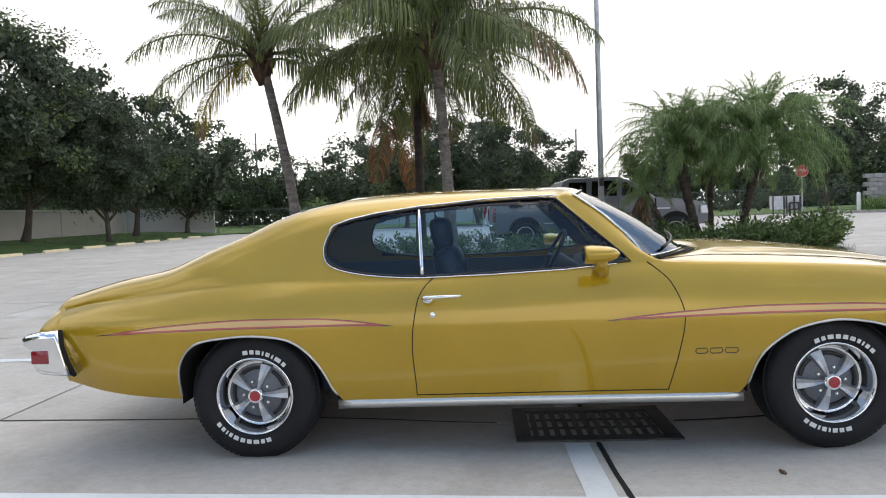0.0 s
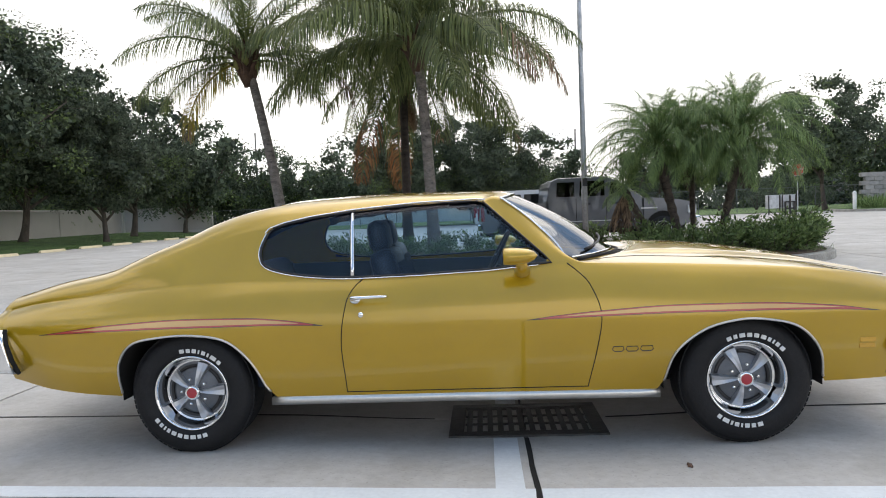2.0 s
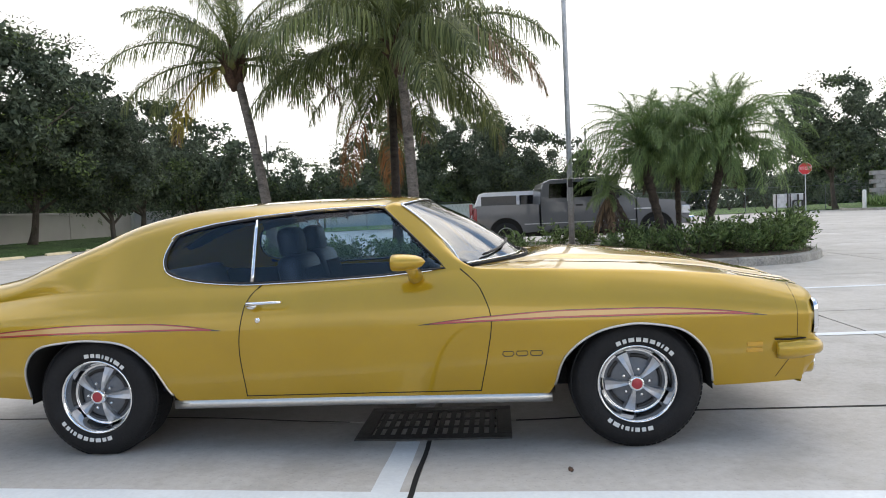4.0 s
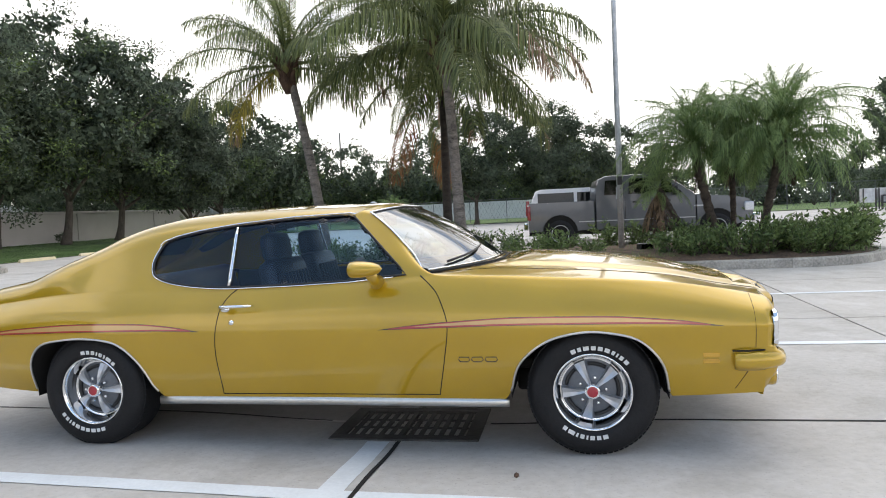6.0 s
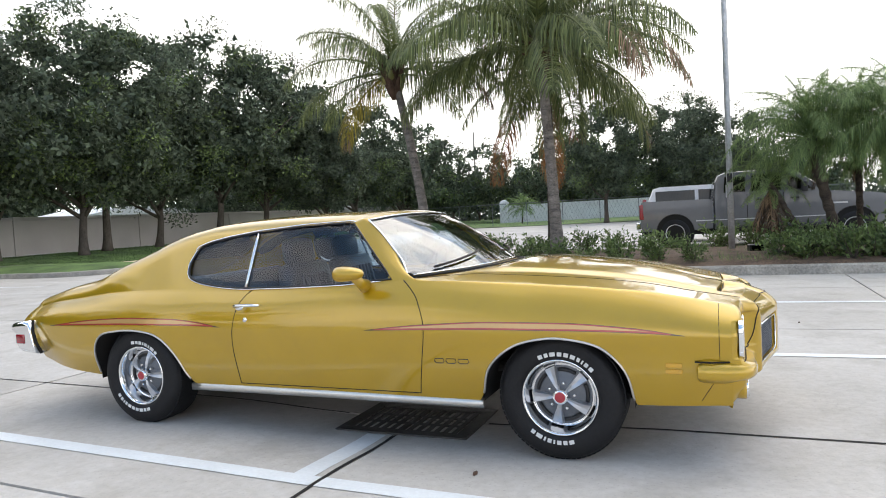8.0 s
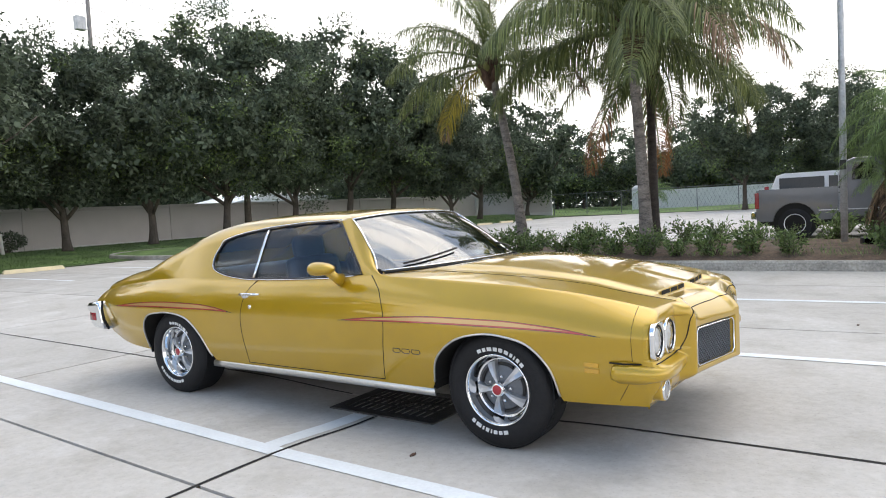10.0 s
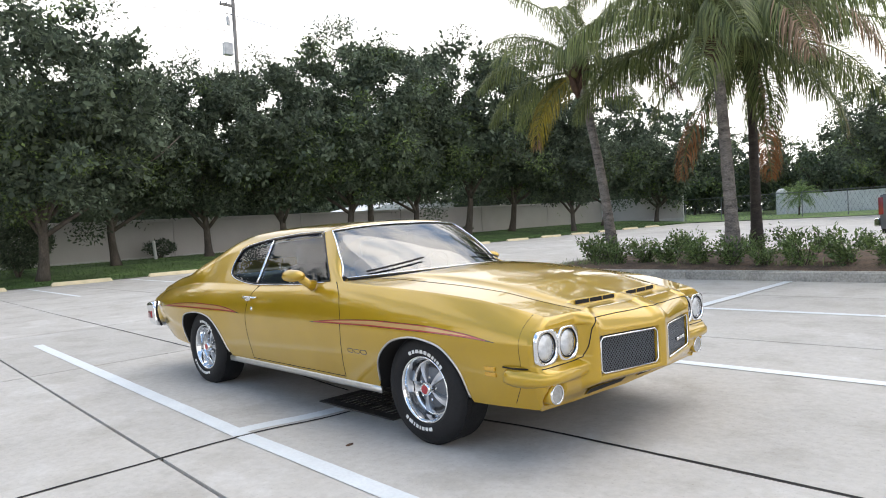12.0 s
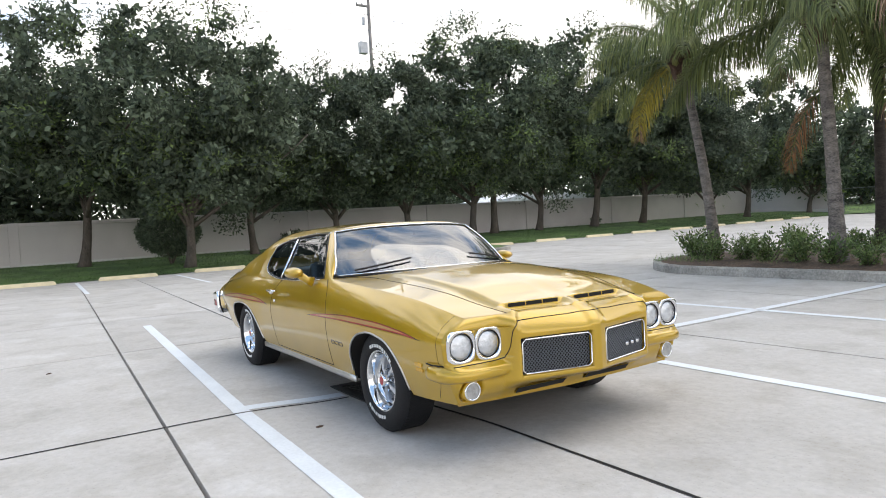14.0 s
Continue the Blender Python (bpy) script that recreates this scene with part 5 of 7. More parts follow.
    part("rim", lathe(bmesh.new(), [(0.050, -0.05), (0.052, 0.010), (0.049, 0.014), (0.043, 0.010)], 36), M_chrome, lamp, smooth=True)
    part("lens", lathe(bmesh.new(), [(0.0, 0.013), (0.025, 0.011), (0.044, 0.008)], 32), M_parklens, lamp, "clear round parking lamp lens", True)
    part("housing", lathe(bmesh.new(), [(0.056, -0.09), (0.057, -0.01), (0.056, 0.004), (0.051, 0.004)], 36), M_gold, lamp, smooth=True)
# three small badge bars in the far grille
for i in range(3):
    bm = bmesh.new()
    a = 0.292 + 0.058 * i
    box(bm, (float(pod_x(a)) - 0.008, a - 0.013, 0.503), (float(pod_x(a)) + 0.008, a + 0.013, 0.524), 0.004)
    part("grille_badge", bm, M_chrome, front)
# dark joint that parts the bumper pod from fender and lamps
for sg in (1, -1):
    jt = np.linspace(0, 1, 48)
    run = list(zip(spline([0, 0.25, 0.5, 0.62, 0.72, 1], [0.505, 0.538, 0.549, 0.566, 0.615, 0.89])(jt), spline([0, 0.25, 0.5, 0.62, 0.72, 1], [0.748, 0.690, 0.585, 0.549, 0.536, 0.533])(jt)))
    bm = bmesh.new()
    tube(bm, [(nose_skin(a, z) + 0.001, -a * sg, z) for a, z in run], 0.003, 6)
    part("bumper_joint", bm, M_gap, front, smooth=True)
def hood_lip(a):
    return 0.748 - 0.004 * soft(a, 0.3, 0.5) + 0.006 * soft(a, 0.2, 0.0)


# seams: hood's front edge, valance end, lower valance slot
bm = bmesh.new()
tube(bm, [(nose_skin(abs(a), hood_lip(abs(a))) + 0.001, a, hood_lip(abs(a))) for a in np.linspace(-0.505, 0.505, 41)], 0.0024, 6)
part("hood_front_gap", bm, M_gap, front, smooth=True)
seam("fender_cap_gap", [on_side(2.188, z, -0.0005) for z in np.linspace(0.545, 0.79, 10)], 0.0016, M_gap, front)
seam("valance_gap", [on_side(2.16 - 0.06 * (0.43 - z) / 0.1, z, -0.0005) for z in np.linspace(0.335, 0.425, 6)], 0.0018, M_gap, front)
# black sheet over the slot's recess paints the shade inside it
for sg in (1, -1):
    v = []
    for a in np.linspace(0.088, 0.452, 15):
        for z in (0.309, 0.345):
            v.append((float(nose_x(a, 0.300) + (nose_x(a, 0.354) - nose_x(a, 0.300)) * (z - 0.300) / 0.054) + 0.003, -a * sg, z))
    mesh_part("lower_slot", v, [(2 * i_, 2 * i_ + 2, 2 * i_ + 3, 2 * i_ + 1) for i_ in range(14)], M_gap, front, "black sheet painted as shade in the valance slot")

# ---- tail: chrome bumper with lamp in it ----
prof = [(-2.411, 0.684), (-2.50, 0.681), (-2.572, 0.670), (-2.592, 0.655), (-2.590, 0.632), (-2.566, 0.614), (-2.545, 0.603), (-2.535, 0.590), (-2.533, 0.522), (-2.540, 0.508), (-2.530, 0.485), (-2.498, 0.462), (-2.44, 0.454), (-2.355, 0.450), (-2.372, 0.53), (-2.395, 0.62)]
bm = bmesh.new()
rings = []
for y, sx in [(-0.962, 0.72), (-0.960, 0.86), (-0.953, 0.94), (-0.938, 0.985), (-0.90, 1.0), *[(y_, 1.0) for y_ in np.linspace(-0.8, 0.8, 11)], (0.90, 1.0), (0.938, 0.985), (0.953, 0.94), (0.960, 0.86), (0.962, 0.72)]:
    rings.append([bm.verts.new((-2.43 + (x + 2.43) * (1 - (1 - sx) * 0.5) * (1 + 0.05 * (1 - (y / 0.962) ** 2)), y * 0.985, 0.565 + (z - 0.565) * sx)) for x, z in prof])
for p, q in zip(rings, rings[1:]):
    for i in range(len(prof)):
        bm.faces.new((p[i], p[(i + 1) % len(prof)], q[(i + 1) % len(prof)], q[i]))
bm.faces.new(rings[0])
bm.faces.new(rings[-1][::-1])
rear_bumper = part("rear_bumper", bm, M_chrome, car, "chrome rear bumper", True)
for pg in rear_bumper.data.polygons:
    pg.use_smooth = len(pg.vertices) < 5
for sg in (1, -1):
    bm = bmesh.new()
    box(bm, (-2.540, -0.953 * sg, 0.522), (-2.450, -0.62 * sg, 0.590), 0.006)
    part("tail_lamp", bm, M_redlens, rear_bumper, "red tail lamp lens", True)
    bm = bmesh.new()
    tube(bm, [(-2.408, -0.905 * sg, 0.686), (-2.39, -0.925 * sg, 0.61), (-2.366, -0.925 * sg, 0.53), (-2.348, -0.90 * sg, 0.448)], 0.010, 6)
    part("bumper_gap", bm, M_gap, rear_bumper)
verts = []
for s_ in np.linspace(0, 1, 60):
    p = body_section(np.array(TAIL), np.array(s_))
    verts.append(tuple(p))
m_ = len(verts)
rows = []
for dx, sc_, tilt in ((0, 1.0, 0), (-0.006, 0.998, 0.56), (-0.02, 0.97, 0.58)):
    rows.append([(x + dx - tilt * min(max(0, 0.842 - z), 0.16) * float(soft(z, 0.47, 0.56)), y * sc_, 0.62 + (z - 0.62) * sc_) for x, y, z in verts])
loop = [v for v in rows[0]] + [(x, -y, z) for x, y, z in rows[0][::-1]]
allv, fcs = [], []
for r in rows:
    allv += r + [(x, -y, z) for x, y, z in r[::-1]]
L = 2 * m_
for r in range(2):
    fcs += [(r * L + i, r * L + (i + 1) % L, (r + 1) * L + (i + 1) % L, (r + 1) * L + i) for i in range(L)]
fcs.append(tuple(2 * L + i for i in range(L)))
mesh_part("tail_panel", allv, fcs, M_gold, car, smooth=True)

# ---- plants ----
def mesh_np(name, verts, faces, materials, slots=None):
    me = bpy.data.meshes.new(name)
    n = faces.shape[1]
    me.vertices.add(len(verts))
    me.vertices.foreach_set("co", np.asarray(verts, np.float32).ravel())
    me.loops.add(faces.size)
    me.loops.foreach_set("vertex_index", faces.astype(np.int32).ravel())
    me.polygons.add(len(faces))
    me.polygons.foreach_set("loop_start", np.arange(0, faces.size, n, dtype=np.int32))
    for m in materials:
        me.materials.append(m)
    if slots is not None:
        me.polygons.foreach_set("material_index", slots.astype(np.int32))
    me.update(calc_edges=True)
    return me


def unit(v):
    return v / (np.linalg.norm(v, axis=-1, keepdims=True) + 1e-9)


def blades(c, d, side, length, width):
    """Diamond leaves from centres, directions, side vectors and sizes; slightly folded."""
    d, side = unit(d), unit(side - d * (side * d).sum(-1, keepdims=True))
    up = np.cross(d, side)
    L, W = length[:, None], width[:, None]
    v = np.stack([c, c + d * L * 0.45 + side * W / 2 + up * W * 0.12, c + d * L, c + d * L * 0.45 - side * W / 2 + up * W * 0.12], 1)
    f = np.arange(len(c) * 4).reshape(-1, 4)
    return v.reshape(-1, 3), f


def limb(p0, d0, length, bend, n, rng):
    pts, p, d = [np.array(p0, float)], np.array(p0, float), np.array(d0, float)
    for _ in range(n):
        d = unit(d + rng.normal(0, 0.12, 3) + np.array([0, 0, bend]))
        p = p + d * length / n
        pts.append(p.copy())
    return pts


def oak(seed, height=9.5, spread=3.9, low=2.6, leaves=24000, trunk_r=0.2, leaf=1.0, heart=0.25, lump=1.0, fill=1.0):
    """A broadleaf tree: trunk, limbs, and a lumpy crown of many small leaves with gaps."""
    rng = np.random.default_rng(seed)
    tree = thing("oak_tree", "dark green live oak with a broad dense crown", "tree", "oak trees along the lawn")
    bm = bmesh.new()
    lean = rng.normal(0, 0.08, 2)
    tp = [(lean[0] * t * 3 + 0.05 * math.sin(t * 5 + seed), lean[1] * t * 3 + 0.05 * math.cos(t * 4 + seed), t * low * 1.15 - 0.15) for t in np.linspace(0, 1, 8)]
    tube(bm, tp, [trunk_r * (1.5 if i == 0 else 1.12 if i == 1 else 1.0 - 0.05 * i) for i in range(8)], 10)
    tips = []
    for k in range(9):
        a = 2 * math.pi * (k + rng.uniform(-0.3, 0.3)) / 9
        rise = rng.uniform(0.5, 2.2)
        start = tp[rng.integers(4, 8)]
        pts = limb(start, unit(np.array([math.cos(a), math.sin(a), rise])), (height - low) * rng.uniform(0.45, 0.8), 0.05, 6, rng)
        tube(bm, pts, [trunk_r * 0.5 * (1 - i / 7.5) for i in range(7)], 6)
        tips += pts[2:]
        for _ in range(3):
            q = pts[rng.integers(2, 6)]
            sub = limb(q, unit(rng.normal(0, 1, 3) + np.array([0, 0, 0.4])), rng.uniform(1.0, 1.9), 0.03, 4, rng)
            tube(bm, sub, [0.045 * (1 - i / 5.5) for i in range(5)], 5)
            tips += sub[2:]
    part("trunk", bm, M_bark, tree, smooth=True)
    # clumps round limb tips and over the crown's lumpy outline
    cl = [np.array(t) for t in tips]
    mid = np.array([tp[-1][0], tp[-1][1], (low + height) / 2 - 0.2])
    cl = [p for p in cl if p[2] < height - 0.6 and np.hypot(p[0], p[1]) < spread]
    while len(cl) < 210 / lump:
        v = unit(rng.normal(0, 1, 3)) * rng.uniform(0.30, 1.0) ** 0.5
        w = 1.0 + 0.28 * noise.noise((v[0] * 1.7 + seed, v[1] * 1.7, v[2] * 1.7))
        p = mid + v * w * np.array([spread, spread, (height - low) / 2 + 0.3])
        if p[2] > low + 0.1:
            cl.append(p)
    cl = np.array(cl)
    which = rng.integers(0, len(cl), leaves)
    rad = lump * rng.uniform(0.5, 1.05, len(cl))[which]
    off = unit(rng.normal(0, 1, (leaves, 3))) * (rad * rng.uniform(0.05, 1.0, leaves) ** 0.6)[:, None] * np.array([1.15, 1.15, 0.7])
    c = cl[which] + off
    d = unit(off) + rng.normal(0, 0.7, (leaves, 3)) + np.array([0, 0, -0.15])
    v, f = blades(c, d, rng.normal(0, 1, (leaves, 3)), leaf * rng.uniform(0.11, 0.22, leaves), leaf * rng.uniform(0.06, 0.12, leaves))
    # broad inner leaves that close the crown's heart
    inner = cl[np.linalg.norm((cl - mid) / np.array([spread, spread, (height - low) / 2]), axis=1) < 0.93]
    M2 = int(leaves * heart)
    ci = inner[rng.integers(0, len(inner), M2)] + rng.normal(0, 0.24, (M2, 3))
    v2, f2 = blades(ci, rng.normal(0, 1, (M2, 3)), rng.normal(0, 1, (M2, 3)), fill * rng.uniform(0.17, 0.30, M2), fill * rng.uniform(0.12, 0.20, M2))
    f2 = f2 + len(v)
    v, f = np.concatenate([v, v2]), np.concatenate([f, f2])
    # sunlit look painted on some clumps, most in a band low in the crown
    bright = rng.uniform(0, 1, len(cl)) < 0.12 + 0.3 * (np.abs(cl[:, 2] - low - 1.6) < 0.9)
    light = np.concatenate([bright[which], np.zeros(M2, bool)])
    ob = new("crown", mesh_np("crown", v, f, [M_oak, M_oak_sunlit], light))
    ob.parent = tree
    return tree


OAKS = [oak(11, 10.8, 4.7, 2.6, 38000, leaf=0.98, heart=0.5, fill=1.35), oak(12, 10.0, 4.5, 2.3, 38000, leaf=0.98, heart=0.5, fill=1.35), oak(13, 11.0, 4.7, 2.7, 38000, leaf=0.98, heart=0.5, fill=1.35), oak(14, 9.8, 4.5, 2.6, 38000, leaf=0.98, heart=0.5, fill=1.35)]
OAK_USED = [False] * 4
WOODS = [oak(21, 10.8, 4.8, 1.6, 6000, leaf=1.9, heart=0.6, lump=1.3, fill=2.4), oak(22, 9.8, 4.6, 1.4, 6000, leaf=1.9, heart=0.6, lump=1.3, fill=2.4)]
WOOD_USED = [False] * 2


def plant(proto, used, i, m):
    if not used[i]:
        used[i] = True
        proto[i].matrix_basis = m
        return proto[i]
    return copy_thing(proto[i], m)


OAK_SPOTS = [(-26.0, -0.4, 1.0, 0), (-22.6, 3.0, 0.93, 2), (-26.6, 11.2, 0.92, 1), (-25.8, 19.0, 1.14, 2), (-27.2, 21.4, 1.12, 0), (-26.4, 28.9, 1.2, 0), (-26.6, 33.6, 1.2, 2), (-22.6, 35.6, 0.95, 1),
             # first three: scaled up beyond the view's left edge to darken glass reflections
             (-25.5, -8.5, 1.3, 1), (-24.5, -15.5, 1.35, 2), (-26.0, -23.0, 1.35, 0), (-25.8, 6.6, 0.9, 3), (-26.5, 15.2, 1.08, 1), (-27.0, 24.8, 1.12, 3),
             (-5.85, 47.2, 0.86, 0), (-0.4, 51.0, 0.92, 2), (2.0, 45.0, 0.84, 1), (26.0, 48.5, 0.95, 0), (-24.6, 42.5, 1.15, 3)]
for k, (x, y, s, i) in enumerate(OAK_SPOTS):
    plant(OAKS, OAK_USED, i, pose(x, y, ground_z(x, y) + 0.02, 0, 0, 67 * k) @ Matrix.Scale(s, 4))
# woods behind the wall and beyond the street
wood_rng = np.random.default_rng(5)
for k, (x, y, s) in enumerate(((-24.2, 50.0, 1.0), (-9.5, 70.0, 0.85), (-16.0, 71.0, 0.85), (-3.0, 70.5, 0.9), (-27.0, 70.0, 0.85), (-33.0, 72.0, 0.95), (-39.0, 70.0, 0.95), (-44.0, 76.0, 1.0), (-22.0, 73.0, 0.85), (-36.0, 49.0, 1.22), (-37.0, 55.0, 1.25), (-35.5, 61.0, 1.15), (-30.5, 66.0, 1.0))):
    tagged(plant(WOODS, WOOD_USED, k % 2, pose(x, y, ground_z(x, y), 0, 0, 51 * k) @ Matrix.Scale(s, 4)), "dark green oak standing beyond the fence", "tree", "oak trees beyond the fence")
for k in range(46):
    if k < 22:
        x, y = -34.5 - 2.6 * (k % 3) - wood_rng.uniform(0, 1.5), -26 + 4.3 * k + wood_rng.uniform(-1, 1)
        s = wood_rng.uniform(0.85, 1.1)
    elif k < 36:
        x, y = -40 + 6.0 * (k - 22) + wood_rng.uniform(-1.5, 1.5), 76 + wood_rng.uniform(0, 10)
        s = wood_rng.uniform(0.85, 1.15)
    else:
        x, y = 36 + 5.0 * (k - 36) + wood_rng.uniform(-1.0, 1.0), 60 - 2.2 * (k - 36) + wood_rng.uniform(0, 4)
        s = wood_rng.uniform(0.95, 1.15)
    if x > -48 and 18 < y < 46:
        x -= 27.0
    t_ = plant(WOODS, WOOD_USED, k % 2, pose(x, y, ground_z(x, y) - 0.2, 0, 0, 83 * k) @ Matrix.Scale(s, 4))
    tagged(t_, "dark green broadleaf tree in far woods", "tree", "woods behind the boundary")

# undergrowth behind the wall, not countable
rng = np.random.default_rng(9)
N = 110000
c = np.stack([rng.uniform(-36, -31.2, N), rng.uniform(-42, 62, N), rng.uniform(0.3, 7.0, N)], -1)
c[N * 3 // 4:, 0] -= 25.0
c[N * 3 // 4:, 1] = rng.uniform(5, 75, N - N * 3 // 4)
c[N * 3 // 4:, 2] *= 1.25
keep = (c[:, 2] < 5.4 + 1.4 * np.sin(c[:, 1] * 0.9) * np.sin(c[:, 1] * 0.37 + 1)) & ~((c[:, 0] > -40) & (c[:, 1] > 20.5) & (c[:, 1] < 38.0) & (c[:, 2] > 1.9) & (c[:, 2] < 3.2))
c = c[keep]
v, f = blades(c, rng.normal(0, 1, c.shape), rng.normal(0, 1, c.shape), rng.uniform(0.3, 0.6, len(c)), rng.uniform(0.16, 0.3, len(c)))
ob = new("undergrowth", mesh_np("undergrowth", v, f, [M_oak]))
tagged(ob, "dark tangled undergrowth behind the wall", "undergrowth", kind="stuff")
N = 44000
c = np.stack([rng.uniform(-60, 110, N), rng.uniform(88, 96, N), rng.uniform(0, 7.5, N)], -1)
keep = c[:, 2] < 4.5 + 2.4 * np.sin(c[:, 0] * 0.31) + 1.1 * np.sin(c[:, 0] * 0.83 + 2)
c = c[keep]
v, f = blades(c, rng.normal(0, 1, c.shape), rng.normal(0, 1, c.shape), rng.uniform(0.6, 1.2, len(c)), rng.uniform(0.4, 0.7, len(c)))
ob = new("far_woods", mesh_np("far_woods", v, f, [M_oak]))
tagged(ob, "distant band of dark green woods", "woods", kind="stuff")


def frond_mesh(name, length, rise, bend, pairs, leaf, leaf_w, material, seed, droop=0.6, ragged=0.1, stem=0.02, dry_from=2.0, bow=1.3, fluff=0.0, dry=None):
    """A feather frond that leaves the origin along +x, climbs at rise degrees and bends down."""
    rng = np.random.default_rng(seed)
    ts = np.linspace(0, 1, 15)
    ang = np.radians(rise - bend * ts ** bow)
    pts = np.concatenate([[[0, 0, 0]], np.cumsum(np.stack([np.cos(ang), 0.06 * np.sin(ts * 4 + seed), np.sin(ang)], -1)[1:] * length / 14, 0)])
    bm = bmesh.new()
    tube(bm, pts.tolist(), [stem * (1 - 0.85 * t) + 0.003 for t in ts], 5)
    me_v = [v.co[:] for v in bm.verts]
    bm.verts.index_update()
    me_f = [[v.index for v in fc.verts] for fc in bm.faces if len(fc.verts) == 4]
    bm.free()
    V, F, S = [np.array(me_v)], [np.array(me_f)], [np.zeros(len(me_f), int)]
    base = len(me_v)
    for s in (1, -1):
        t = np.linspace(0.13, 1.0, pairs) + rng.normal(0, 0.004, pairs)
        keep = rng.uniform(0, 1, pairs) > ragged
        t = np.clip(t[keep], 0.1, 1)
        p = np.stack([np.interp(t, ts, pts[:, k]) for k in range(3)], -1)
        a = np.interp(t, ts, ang)
        fwd = np.stack([np.cos(a), 0 * a, np.sin(a)], -1)
        nrm = np.stack([-np.sin(a), 0 * a, np.cos(a)], -1)
        out = np.array([0, s, 0.0]) * np.ones((len(t), 1))
        L = leaf * np.sin(np.clip(0.12 + 0.9 * t, 0, 1) * np.pi) ** 0.5 * rng.uniform(0.85, 1.1, len(t))
        d1 = unit(out * rng.uniform(0.6, 0.95, len(t))[:, None] + fwd * 0.6 + nrm * (rng.uniform(-0.05, 0.3, len(t)) + rng.normal(0, 1, len(t)) * fluff)[:, None])
        fall = np.array([0, 0, -1]) * (droop * rng.uniform(0.6, 1.4, len(t)))[:, None]
        d2 = unit(d1 + fall)
        d3 = unit(d1 * 0.5 + fall * 1.3)
        w = leaf_w * rng.uniform(0.8, 1.2, len(t))[:, None]
        sd = unit(np.cross(d1, nrm))
        L = L[:, None]
        m = p + d1 * L * 0.28
        q = m + d2 * L * 0.34
        e = q + d3 * L * 0.38
        v = np.stack([p - sd * w * 0.35, p + sd * w * 0.35, m + sd * w * 0.5, m - sd * w * 0.5, q + sd * w * 0.42, q - sd * w * 0.42, e + sd * w * 0.05, e - sd * w * 0.05], 1).reshape(-1, 3)
        i = base + np.arange(len(t))[:, None] * 8
        f = np.concatenate([i + np.array([[0, 1, 2, 3]]), i + np.array([[3, 2, 4, 5]]), i + np.array([[5, 4, 6, 7]])])
        V.append(v)
        F.append(f)
        S.append(np.tile((t + rng.normal(0, 0.05, len(t)) > dry_from).astype(int), 3))
        base += len(v)
    return mesh_np(name, np.concatenate(V), np.concatenate(F), [material, dry or M_frond_dead], np.concatenate(S))


COCO = {}
for key, long_, rise, bend, m_, dry in (("up", 2.7, 80, 70, M_frond, 2), ("high", 2.95, 56, 88, M_frond, 2), ("mid", 2.95, 30, 80, M_frond, 2), ("low", 2.8, 6, 66, M_frond, 2), ("droop", 2.6, -16, 62, M_frond, 0.9),
                                          ("yellow", 2.5, -12, 76, M_frond_yellow, 0.85), ("browning", 2.9, 20, 92, M_frond, 0.66), ("hanging", 3.3, -27, 55, M_frond, 0.56), ("dead", 1.3, -72, 16, M_frond_dead, 0)):
    COCO[key] = [frond_mesh("frond", long_, rise, bend, 120, 0.86 if key != "dead" else 0.5, 0.016, m_, s_, droop=1.7, ragged=0.06 if key != "dead" else 0.3, stem=0.028, dry_from=dry, dry=M_frond_rust if key == "hanging" else None) for s_ in (1, 2, 3)]


